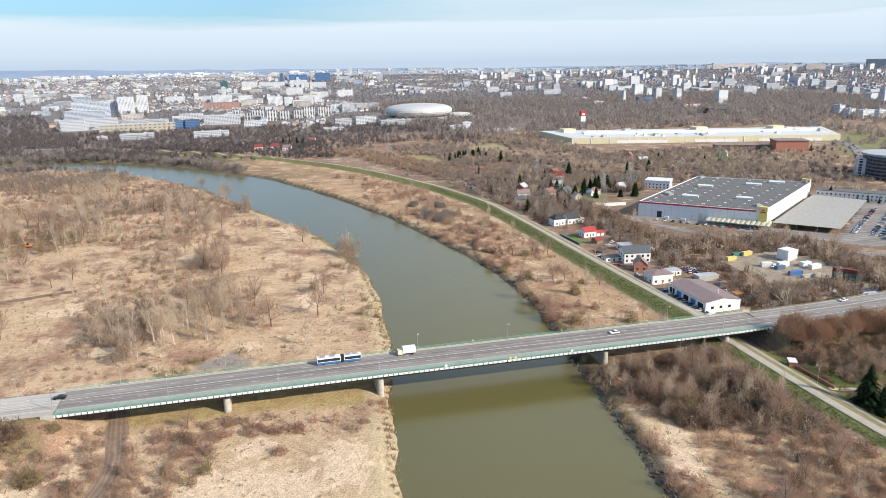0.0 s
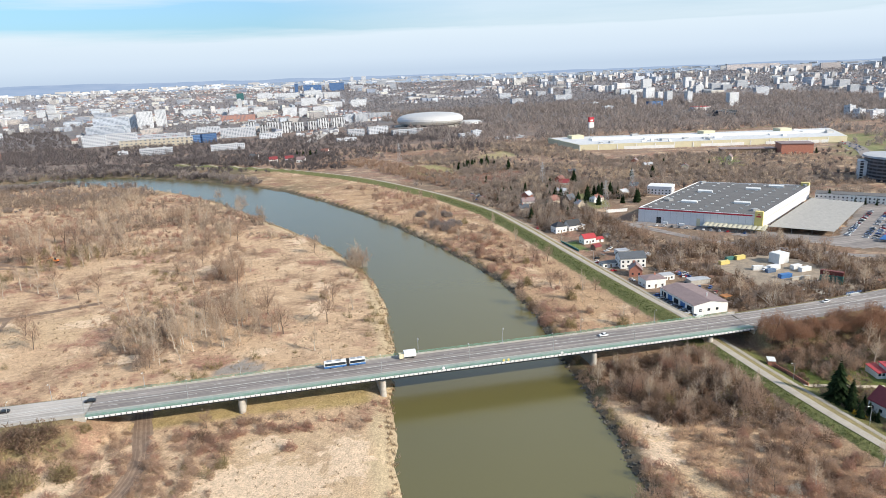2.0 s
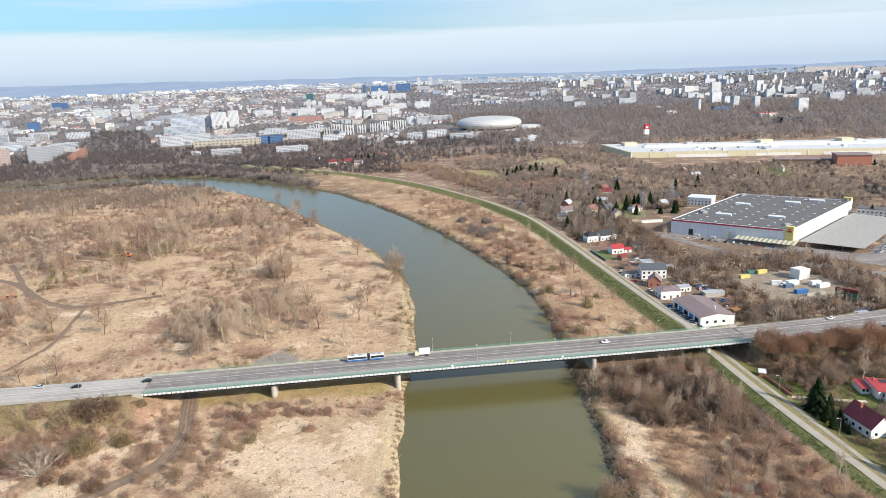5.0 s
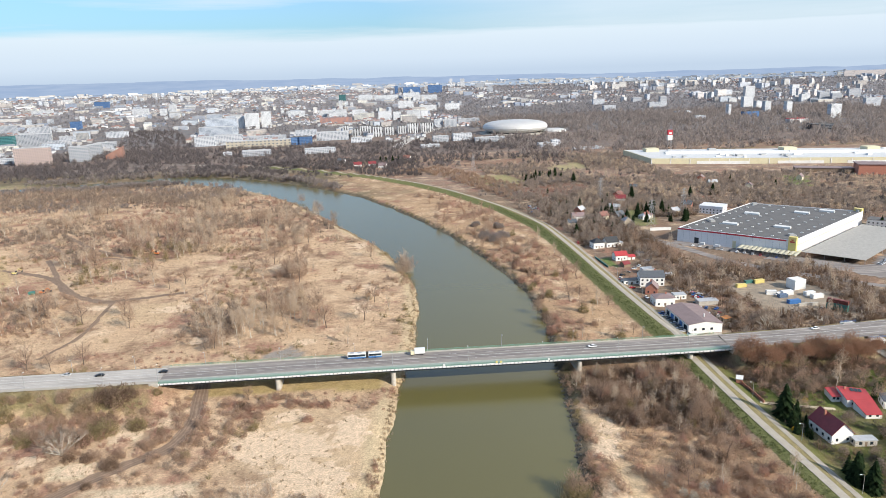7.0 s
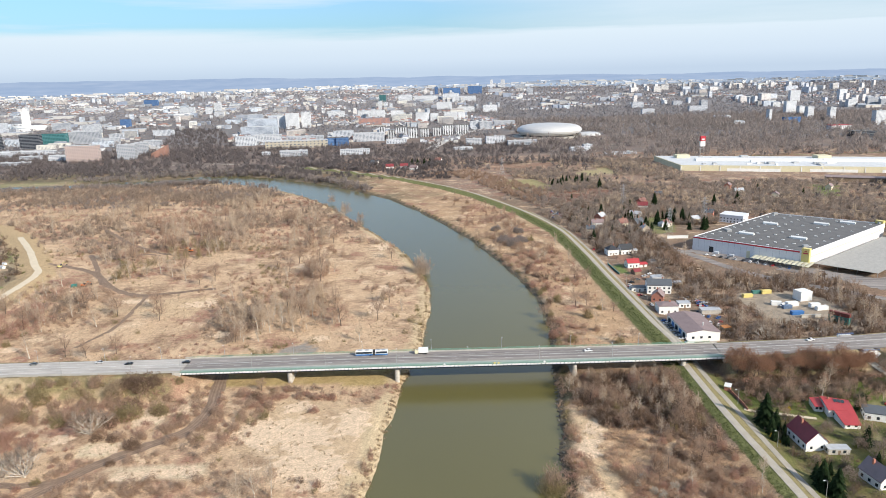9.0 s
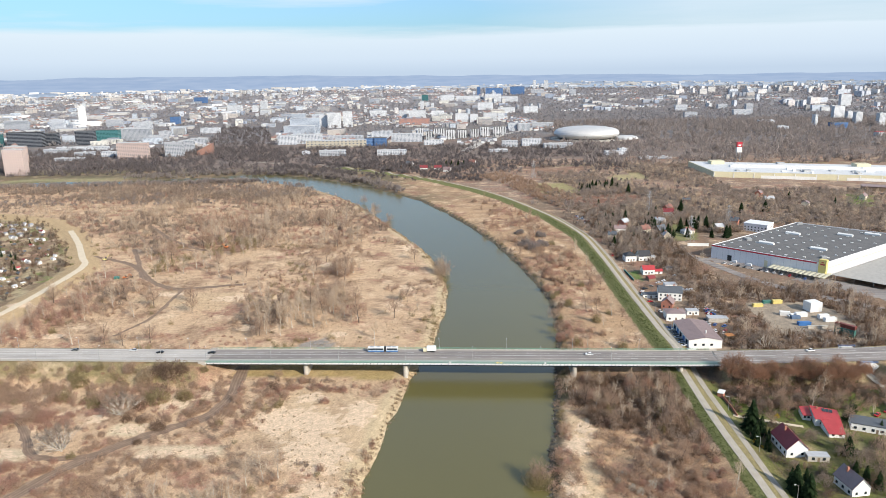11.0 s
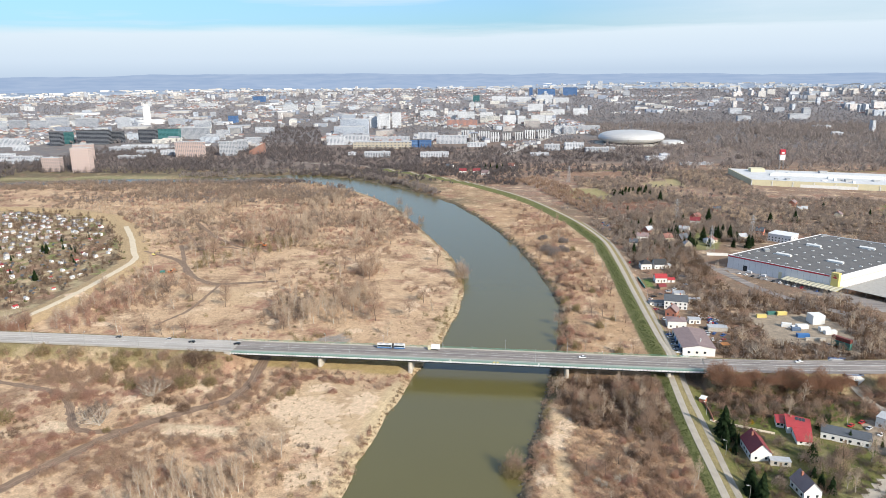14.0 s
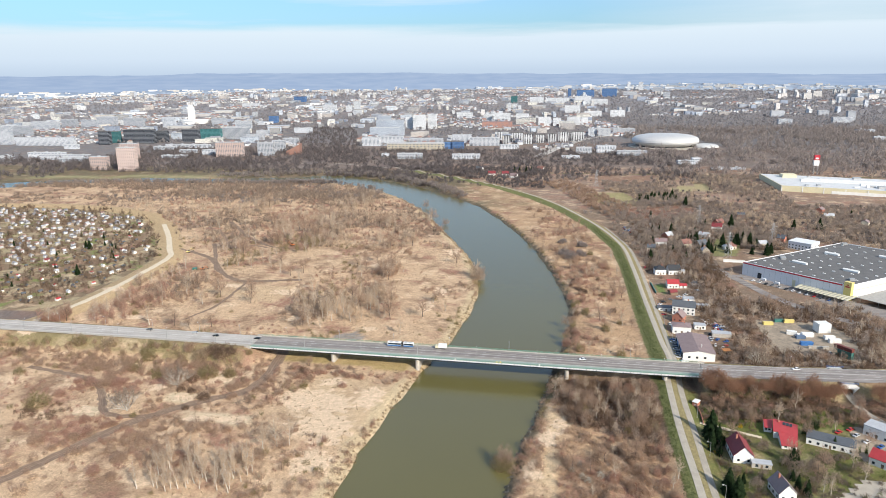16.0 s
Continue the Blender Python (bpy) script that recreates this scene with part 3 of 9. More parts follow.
def build_water():
    s = Shape()
    west = resample(WEST_BANK, 60)
    east = resample(EAST_BANK, 60)
    for k in range(len(west) - 1):
        a, b, c, d = west[k], east[k], east[k + 1], west[k + 1]
        def out(p, q, r=14):
            dx, dy = p[0] - q[0], p[1] - q[1]
            ll = math.hypot(dx, dy)
            return (p[0] + dx / ll * r, p[1] + dy / ll * r, WATER_Z)
        s.face([out(a, b), out(b, a), out(c, d), out(d, c)])
    ob = solid("water", s, water_material(), label="calm murky olive-green river", category="river", kind="structure")
    return ob


def resample(line, n):
    pts = [Vector((*p, 0)) for p in line]
    lens = [0.0]
    for a, b in zip(pts, pts[1:]):
        lens.append(lens[-1] + (b - a).length)
    out = []
    for k in range(n):
        t = lens[-1] * k / (n - 1)
        i = max(j for j in range(len(lens) - 1) if lens[j] <= t + 1e-9)
        u = (t - lens[i]) / (lens[i + 1] - lens[i])
        p = pts[i].lerp(pts[i + 1], u)
        out.append((p.x, p.y))
    return out


def curve_line(line, step=4.0):
    """Catmull-Rom through the points, a point about every step metres."""
    out = []
    p = [line[0]] + list(line) + [line[-1]]
    for i in range(1, len(p) - 2):
        a, b, c, d = (np.array(q, float) for q in p[i - 1:i + 3])
        n = max(1, int(np.linalg.norm(c - b) / step))
        for k in range(n):
            t = k / n
            q = 0.5 * ((2 * b) + (c - a) * t + (2 * a - 5 * b + 4 * c - d) * t * t + (3 * b - 3 * c + d - a) * t ** 3)
            out.append((float(q[0]), float(q[1])))
    out.append(tuple(map(float, line[-1])))
    return out


def ribbon(line, width, lift=0.12, z_at=None, ragged=0.0, cols=2, seed=1):
    """A strip that follows the ground along a line."""
    rnd = random.Random(seed)
    s = Shape()
    rows = []
    for k, (x, y) in enumerate(line):
        a, b = line[max(k - 1, 0)], line[min(k + 1, len(line) - 1)]
        dx, dy = b[0] - a[0], b[1] - a[1]
        ll = math.hypot(dx, dy) or 1
        nx, ny = -dy / ll, dx / ll
        row = []
        for c in range(cols + 1):
            o = (c / cols - 0.5) * width
            if ragged and c in (0, cols):
                o += rnd.uniform(-ragged, ragged)
            px, py = x + nx * o, y + ny * o
            row.append((px, py, (z_at(px) if z_at else on_ground(px, py)) + lift))
        rows.append(row)
    for r, q in zip(rows, rows[1:]):
        for c in range(cols):
            s.face([r[c + 1], r[c], q[c], q[c + 1]])
    return s


build_water()

# ---------------------------------------------------------------- roads and paths
road_line = curve_line(ROAD, 6.0)
left_road = [p for p in road_line if p[0] < -117] + [(-117.5, float(road_y(-117.5)))]
right_road = [(179.5, float(road_y(179.5)))] + [p for p in road_line if 180 < p[0] < 820]
for line, surface in ((left_road, worn_asphalt), (right_road, asphalt)):
    solid("road", ribbon(line, 19.0, 0.0, z_at=lambda x: float(road_z(x)), cols=4), surface, label="grey four-lane asphalt road on an embankment", category="road", kind="structure")
solid("pavement", ribbon([(x, y - 8.6) for x, y in left_road if x > -640], 2.6, 0.1, z_at=lambda x: float(road_z(x)), cols=1), path_asphalt, label="pale pavement beside the road", category="pavement", kind="structure")
JUNCTION = [(1080, 1010), (1000, 900), (932, 800), (850, 690), (780, 565), (712, 475), (640, 385), (585, 300)]
solid("main_road", ribbon(curve_line(JUNCTION, 8.0), 17.0, 0.35), asphalt, label="wide grey main road beyond the shopping centre", category="road", kind="structure")
solid("path", ribbon(curve_line(LEVEE_EAST[1:], 4.0), 3.6, 0.16), path_asphalt, label="pale asphalt cycle path on the levee", category="path", kind="structure")
ACCESS = [(172, -300), (166, -200), (164.4, -115), (164.9, -67), (164.7, -30), (165.2, -8), (167, 14), (167, 40), (167, 72), (166.5, 132), (166, 208), (165, 275), (160, 345), (140, 440)]
solid("lane", ribbon(curve_line(ACCESS, 4.0), 3.6, 0.14), lane_asphalt, label="narrow grey lane beside the levee", category="road", kind="structure")
solid("dirt_road", ribbon(curve_line(LEVEE_WEST[1:10], 4.0), 6.0, 0.14, ragged=0.4), pale_dirt, label="pale compacted earth road on the levee", category="road", kind="structure")
TRACKS = [[(-190, -190), (-172, -160), (-160, -132), (-153, -118), (-146, -102), (-137, -90), (-124, -75), (-109, -62), (-98, -50), (-94, -30), (-97, -6), (-100, 14), (-104, 40)],
          [(-260, -40), (-234, -44), (-213, -48), (-196, -57), (-180, -74), (-168, -89), (-152, -93), (-137, -90)],
          [(-330, 268), (-290, 248), (-262, 220), (-236, 186), (-207, 165), (-184, 169), (-151, 177)],
          [(-200, 166), (-197, 130), (-195, 96), (-205, 60)],
          [(-342, 412), (-312, 374), (-281, 336), (-241, 299), (-211, 291)],
          [(-338, 370), (-307, 327), (-276, 283), (-257, 294), (-236, 290)],
          [(-307, 300), (-285, 262), (-260, 216), (-244, 190)]]


def beside(line, off):
    """The line moved sideways by off metres."""
    out = []
    for k, (x, y) in enumerate(line):
        a, b = line[max(k - 1, 0)], line[min(k + 1, len(line) - 1)]
        ll = math.hypot(b[0] - a[0], b[1] - a[1]) or 1
        out.append((x - (b[1] - a[1]) / ll * off, y + (b[0] - a[0]) / ll * off))
    return out


worn_earth = material("worn_earth", (0.315, 0.222, 0.155), 0.95, vary=0.35, scale=3, bump=0.5)
for k, (line, w) in enumerate(zip(TRACKS, (7.4, 4.4, 5.6, 3.0, 5.0, 4.2, 4.4))):
    line = curve_line(line, 3.0)
    ob = solid("dirt_track", ribbon(line, w, 0.12, ragged=1.0, seed=k), worn_earth, label="rutted earth track through dry grass", category="track", kind="structure")
    for j, off in enumerate((-0.33 * w, -0.12 * w, 0.13 * w, 0.31 * w)):
        part("rut", ribbon(beside(line, off), w * 0.13, 0.17, ragged=0.22, seed=k * 7 + j), dirt, ob, "dark wheel rut")

# ---------------------------------------------------------------- bridge


def sweep(x0, x1, y0, z0, y1, z1, s, mat=0, step=8.0):
    """A bar along the bridge between offsets y0..y1 from the road's axis and z0..z1 from its surface."""
    n = max(1, int(round((x1 - x0) / step)))
    xs = [x0 + (x1 - x0) * k / n for k in range(n + 1)]
    ring = [[(x, float(road_y(x)) + y, float(road_z(x)) + z) for y, z in ((y0, z0), (y1, z0), (y1, z1), (y0, z1))] for x in xs]
    for a, b in zip(ring, ring[1:]):
        for i in range(4):
            j = (i + 1) % 4
            s.face([a[i], b[i], b[j], a[j]][::-1], mat)
    s.face(ring[0], mat)
    s.face(ring[-1][::-1], mat)


BX0, BX1 = -117.0, 179.0


def build_bridge():
    bridge = thing("bridge", label="four-lane steel girder road bridge with green railings", category="bridge")
    deck = Shape()
    sweep(BX0, BX1, -10.4, -0.35, 10.4, -0.06, deck)
    part("deck", deck, concrete, bridge)
    top = Shape()
    sweep(BX0, BX1, -5.7, -0.056, 8.9, 0.0, top)
    part("roadway", top, asphalt, bridge, "grey worn asphalt carriageway")
    for y0, y1, name in ((-10.3, -6.1, "walkway"), (9.2, 10.3, "walkway")):
        w = Shape()
        sweep(BX0, BX1, y0, -0.05, y1, 0.12, w)
        part(name, w, green_walk if y0 < 0 else path_asphalt, bridge)
    for y0, y1 in ((-6.1, -5.7), (8.9, 9.2)):
        k = Shape()
        sweep(BX0, BX1, y0, -0.05, y1, 0.16, k)
        part("kerb", k, concrete, bridge)
    med = Shape()
    sweep(BX0, BX1, 1.5, 0.001, 1.75, 0.014, med)
    part("median_line", med, line_paint, bridge)
    for y in (-8.6, -4.9, 5.5, 8.9):
        g = Shape()
        sweep(BX0, BX1, y - 0.25, -2.1, y + 0.25, -0.36, g, step=12)
        part("girder", g, steel_dark, bridge)
    for y in (-10.55, 10.45):
        fas = Shape()
        sweep(BX0, BX1, y - 0.12, -0.75, y + 0.1, 0.1, fas)
        f = part("fascia", fas, white_paint, bridge, "white painted edge beam")
        for k in range(144):
            x = BX0 + 1 + k * 2.045
            b = Shape()
            sweep(x, x + 0.3, y - 0.24, -0.8, y + 0.02, 0.06, b)
            part("bracket", b, steel_dark, f)
        rail = Shape()
        for z in (0.35, 0.7, 1.05):
            sweep(BX0, BX1, y - 0.04, z, y + 0.05, z + 0.09, rail)
        r = part("railing", rail, green_paint, bridge, "green steel railing")
        n = 146
        for k in range(n):
            x = BX0 + 1 + (BX1 - BX0 - 2) * k / (n - 1)
            post = Shape()
            sweep(x - 0.05, x + 0.05, y - 0.05, 0.1, y + 0.06, 1.1, post)
            part("post", post, green_paint, r)
    # piers and abutments
    for x in (-58.5, 0.0, 97.0, 157.0):
        yc, top_z = float(road_y(x)), float(road_z(x)) - 2.1
        base = min(on_ground(x, yc - 6), on_ground(x, yc + 6), -1.0) - 1.0
        s = Shape()
        n = 10
        ring = [(x + 1.35 * math.cos(a), yc + (-7.0 if math.sin(a) < 0 else 7.0) + 1.35 * math.sin(a)) for a in [2 * math.pi * (k + 0.5) / (2 * n) for k in range(2 * n)]]
        s.prism(ring, base, top_z - 0.9)
        p = part("pier", s, concrete, bridge, "weathered concrete pier with rounded ends")
        c = Shape()
        c.box(x - 1.1, yc - 7.4, top_z - 0.9, x + 1.1, yc + 7.4, top_z)
        part("pier_cap", c, concrete, p)
    for x0, x1 in ((-121.0, -116.6), (178.6, 183.0)):
        yc, zc = float(road_y(x0)), float(road_z(x0))
        s = Shape()
        s.box(x0, yc - 10.9, -1.0, x1, yc + 10.9, zc - 0.36)
        for y in (-10.9, 10.3):
            s.box(x0, yc + y, zc - 0.36, x1, yc + y + 0.6, zc + 0.6)
        part("abutment", s, concrete, bridge, "pale concrete abutment")
    return bridge


build_bridge()


def lane_lines():
    """Broken and unbroken white lines along the whole road."""
    for y in (-5.4, 8.5, 1.3, 1.8):
        for x0, x1 in ((-460.0, BX0), (BX1, 330.0)):
            s = Shape()
            sweep(x0, x1, y - 0.08, 0.004, y + 0.08, 0.016, s, step=6)
            solid("road_line", s, line_paint, label="white edge line painted on asphalt", category="road marking", kind="structure")
    for y in (-2.0, 5.1):
        s = Shape()
        x = -450.0
        while x < 330:
            sweep(x, x + 4.0, y - 0.07, 0.004, y + 0.07, 0.018, s)
            x += 10.0
        solid("lane_dashes", s, line_paint, label="broken white lane lines painted on asphalt", category="road marking", kind="stuff")


lane_lines()


# ---------------------------------------------------------------- growth


def twig_material(name, colour, vary=0.13):
    """Thin growth: part of the light passes through, each plant and twig a little different."""
    m = material(name, colour, 0.9, vary=vary, scale=2.0, per="island")
    n, l = m.node_tree.nodes, m.node_tree.links
    b, out = n["Principled BSDF"], n["Material Output"]
    b.inputs["Specular IOR Level"].default_value = 0.1
    through_light = n.new("ShaderNodeBsdfTranslucent")
    l.new(b.inputs["Base Color"].links[0].from_socket, through_light.inputs["Color"])
    both = n.new("ShaderNodeMixShader")
    both.inputs[0].default_value = 0.5
    l.new(b.outputs[0], both.inputs[1])
    l.new(through_light.outputs[0], both.inputs[2])
    l.new(both.outputs[0], out.inputs["Surface"])
    return m


bark_pale = material("pale_bark", (0.56, 0.49, 0.41), 0.9, vary=0.3, scale=6)
bark_dark = material("dark_bark", (0.15, 0.11, 0.085), 0.95, vary=0.3, scale=6)
twig_brown = twig_material("brown_twigs", (0.45, 0.32, 0.235))
twig_grey = twig_material("grey_twigs", (0.60, 0.475, 0.355))
twig_red = twig_material("reddish_twigs", (0.47, 0.295, 0.225))
twig_dark = twig_material("dark_brown_twigs", (0.26, 0.18, 0.128), 0.2)
twig_dull = twig_material("dull_brown_twigs", (0.375, 0.29, 0.228), 0.22)
twig_mauve = twig_material("greyish_brown_twigs", (0.40, 0.325, 0.27), 0.2)
twig_olive = twig_material("olive_twigs", (0.34, 0.272, 0.15))
# distance haze is put into the next three twig colours, for far woods
wood_deep = twig_material("dark_violet_hazed_wood", (0.19, 0.163, 0.158), 0.14)
wood_far = twig_material("grey_violet_hazed_wood", (0.35, 0.297, 0.27), 0.16)
wood_city = twig_material("blue_grey_hazed_wood", (0.34, 0.315, 0.315), 0.16)
wood_dark = twig_material("dark_bare_wood", (0.20, 0.16, 0.13))
straw = twig_material("dry_straw", (0.47, 0.36, 0.24), 0.2)
rust_leaf = twig_material("rust_brown_leaves", (0.355, 0.208, 0.138), 0.14)
conifer_leaf = twig_material("dark_green_needles", (0.035, 0.06, 0.025), 0.35)
levee_grass = twig_material("green_levee_grass", (0.165, 0.19, 0.07), 0.25)
hedge_leaf = twig_material("yellow_green_leaves", (0.12, 0.145, 0.035), 0.35)
blossom = twig_material("white_blossom", (0.55, 0.50, 0.42), 0.2)


def blade(s, p, q, w, mat=0):
    """One thin twig or leaf: a triangle from p to q."""
    d = (q - p)
    side = d.cross(Vector((random.uniform(-1, 1), random.uniform(-1, 1), random.uniform(-0.3, 0.3)))).normalized() * (w / 2)
    s.tri(p - side, p + side, q, mat)


def bare_tree(height, spread, limbs=7, twigs=4, seed=0, twig_w=0.14, lean=0.1, stout=1.0):
    """Trunk and limbs in one shape, the fine twigs of the crown in another."""
    random.seed(seed)
    wood, crown = Shape(), Shape()
    p, d = Vector((0, 0, -0.3)), Vector((random.uniform(-lean, lean), random.uniform(-lean, lean), 1)).normalized()
    r, n = height * 0.022 * stout, 4
    joints = []
    for k in range(n):
        q = p + d * (height * 0.72 / n)
        wood.tube(p, q, r, r * 0.72, 5)
        joints.append((p, q, r))
        p, r = q, r * 0.72
        d = (d + Vector((random.uniform(-0.16, 0.16), random.uniform(-0.16, 0.16), 0.1))).normalized()
    ends = [(p, d, height * 0.3, r)]
    for k in range(limbs):
        a, b, rr = joints[min(n - 1, 1 + k * (n - 1) // limbs)]
        start = a.lerp(b, random.random())
        ang = k * 2.4 + random.uniform(-0.4, 0.4)
        out = Vector((math.cos(ang), math.sin(ang), random.uniform(0.55, 1.3))).normalized()
        ends.append((start, out, spread * random.uniform(0.7, 1.1) * (1.15 - start.z / height * 0.5), rr * 0.5))
    for start, out, length, rr in ends:
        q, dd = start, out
        for k in range(2):
            nq = q + dd * length * 0.5
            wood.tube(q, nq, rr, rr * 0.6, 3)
            for j in range(twigs):
                s0 = q.lerp(nq, random.uniform(0.25, 1))
                t_dir = (dd + Vector((random.uniform(-1, 1), random.uniform(-1, 1), random.uniform(-0.2, 0.9)))).normalized()
                e0 = s0 + t_dir * length * random.uniform(0.25, 0.5)
                blade(crown, s0, e0, twig_w)
                for i in range(4):
                    s1 = s0.lerp(e0, random.uniform(0.2, 0.95))
                    e1 = s1 + (t_dir + Vector((random.uniform(-1.1, 1.1), random.uniform(-1.1, 1.1), random.uniform(-0.4, 1)))).normalized() * length * random.uniform(0.16, 0.34)
                    blade(crown, s1, e1, twig_w * 0.75)
            q, rr = nq, rr * 0.6
            dd = (dd + Vector((random.uniform(-0.3, 0.3), random.uniform(-0.3, 0.3), 0.3))).normalized()
    return wood, crown


def fan_tree(height, spread, stems, seed):
    """An old many-stemmed tree: pale stems fan out from one stool and fork three times into a round crown."""
    random.seed(seed)
    wood, crown = Shape(), Shape()
    wood.tube(Vector((0, 0, -0.4)), Vector((0, 0, 0.9)), 0.6, 0.5, 7)

    def grow(p, d, length, r, depth):
        bend = (d + Vector((random.uniform(-0.16, 0.16), random.uniform(-0.16, 0.16), 0.12))).normalized()
        mid = p + d * length * 0.55
        tip = mid + bend * length * 0.45
        wood.tube(p, mid, r, r * 0.82, 5 if depth == 3 else 3)
        wood.tube(mid, tip, r * 0.82, r * 0.62, 5 if depth == 3 else 3)
        if depth == 0:
            for k in range(9):
                s0 = mid.lerp(tip, random.uniform(-0.6, 1.0))
                way = (bend + Vector((random.uniform(-0.9, 0.9), random.uniform(-0.9, 0.9), random.uniform(-0.3, 0.8)))).normalized()
                blade(crown, s0, s0 + way * random.uniform(0.8, 1.9), 0.1)
            return
        for k in range(3 if depth == 3 else 2 + (random.random() < 0.5)):
            way = (bend + Vector((random.uniform(-0.55, 0.55), random.uniform(-0.55, 0.55), random.uniform(-0.15, 0.4)))).normalized()
            grow(mid.lerp(tip, random.uniform(0.3, 1.0)), way, length * random.uniform(0.5, 0.72), r * 0.55, depth - 1)

    for k in range(stems):
        ang = k * 2.4 + random.uniform(-0.3, 0.3)
        out = math.sqrt((k + 0.5) / stems)
        d = Vector((math.cos(ang) * out * spread / height * 1.15, math.sin(ang) * out * spread / height * 1.15, 1.0 - 0.45 * out)).normalized()
        grow(Vector((d.x * 0.35, d.y * 0.35, 0.5)), d, height * random.uniform(0.38, 0.46), 0.17, 3)
    return wood, crown


def shrub(width, height, n, seed, w=0.2):
    random.seed(seed)
    s = Shape()
    for k in range(n):
        a, rad = random.uniform(0, 6.28), width * 0.5 * math.sqrt(random.random())
        foot = Vector((math.cos(a) * rad * 0.45, math.sin(a) * rad * 0.45, -0.1))
        top = height * (1 - 0.55 * (2 * rad / width) ** 2) * random.uniform(0.65, 1.05)
        tip = Vector((math.cos(a) * rad * 1.1, math.sin(a) * rad * 1.1, top))
        blade(s, foot, tip, w * 1.2)
        for j in range(2):
            b0 = foot.lerp(tip, random.uniform(0.3, 0.95))
            b1 = b0 + Vector((random.uniform(-1, 1), random.uniform(-1, 1), random.uniform(-0.2, 0.9))) * width * 0.16
            blade(s, b0, b1, w)
    return s


def bush(width, height, n, seed, long=0.75, w=0.3, up=0.5):
    """An uneven thicket of short twigs that cross each other, denser towards its skin; up: how far they strive upwards."""
    random.seed(seed)
    s = Shape()
    for k in range(n):
        v = Vector((random.gauss(0, 1), random.gauss(0, 1), abs(random.gauss(0, 0.9)))).normalized()
        r = random.uniform(0.45, 1.0)
        lump = 0.92 + 0.24 * math.sin(v.x * 5 + seed) * math.sin(v.y * 4 + seed * 2)
        p = Vector((v.x * width * 0.5 * r, v.y * width * 0.5 * r, v.z * height * r)) * lump
        d = (Vector((random.gauss(0, 0.6), random.gauss(0, 0.6), random.gauss(0, 0.4) + up)) + v * 0.4).normalized() * (long * random.uniform(0.6, 1.4))
        blade(s, p - d * 0.5, p + d * 0.5, w)
    return s


def broom(width, height, n, seed, w):
    """A bare tree far off: sprays of twigs that fan out from its stem to an uneven crown."""
    random.seed(seed)
    s = Shape()
    s.tube((0, 0, -0.5), (0, 0, height * 0.6), width * 0.02, width * 0.012, 3)
    for k in range(n):
        v = Vector((random.gauss(0, 1), random.gauss(0, 1), random.uniform(-0.25, 1.3))).normalized()
        reach = random.uniform(0.7, 1.1)
        tip = Vector((v.x * width * 0.5 * reach, v.y * width * 0.5 * reach, height * 0.48 + v.z * height * 0.5 * reach))
        root = Vector((v.x * width * 0.1, v.y * width * 0.1, height * random.uniform(0.12, 0.55)))
        blade(s, root, tip, w * random.uniform(0.7, 1.3))
    return s


def conifer(height, width, tiers, seed):
    random.seed(seed)
    wood, crown = Shape(), Shape()
    wood.tube((0, 0, -0.2), (0, 0, height * 0.95), height * 0.02, 0.03, 5)
    for k in range(tiers):
        z = height * (0.06 + 0.92 * k / tiers)
        r = width * 0.5 * (1 - k / tiers) ** 0.8 + 0.12
        for j in range(14):
            a = j * 6.28 / 14 + k + random.uniform(-0.25, 0.25)
            rr = r * random.uniform(0.6, 1.2)
            tip = Vector((math.cos(a) * rr, math.sin(a) * rr, z - rr * 0.28))
            side = Vector((-math.sin(a), math.cos(a), 0)) * rr * 0.26
            root = Vector((0, 0, z + rr * 0.2))
            crown.face([root, (root + tip) / 2 - side + Vector((0, 0, 0.1)), tip, (root + tip) / 2 + side])
    return wood, crown


def flat(shape):
    """Vertices and triangles of a shape as arrays."""
    tris, mats = [], []
    for f, m in zip(shape.f, shape.m):
        for k in range(1, len(f) - 1):
            tris.append((f[0], f[k], f[k + 1]))
            mats.append(m)
    return np.array(shape.v, np.float32), np.array(tris, np.int32), np.array(mats, np.int32)


def ground_at(px, py):
    i = np.clip(np.searchsorted(GX, px) - 1, 0, len(GX) - 2)
    j = np.clip(np.searchsorted(GY, py) - 1, 0, len(GY) - 2)
    u, v = (px - GX[i]) / (GX[i + 1] - GX[i]), (py - GY[j]) / (GY[j + 1] - GY[j])
    return (GZ[j, i] * (1 - u) + GZ[j, i + 1] * u) * (1 - v) + (GZ[j + 1, i] * (1 - u) + GZ[j + 1, i + 1] * u) * v


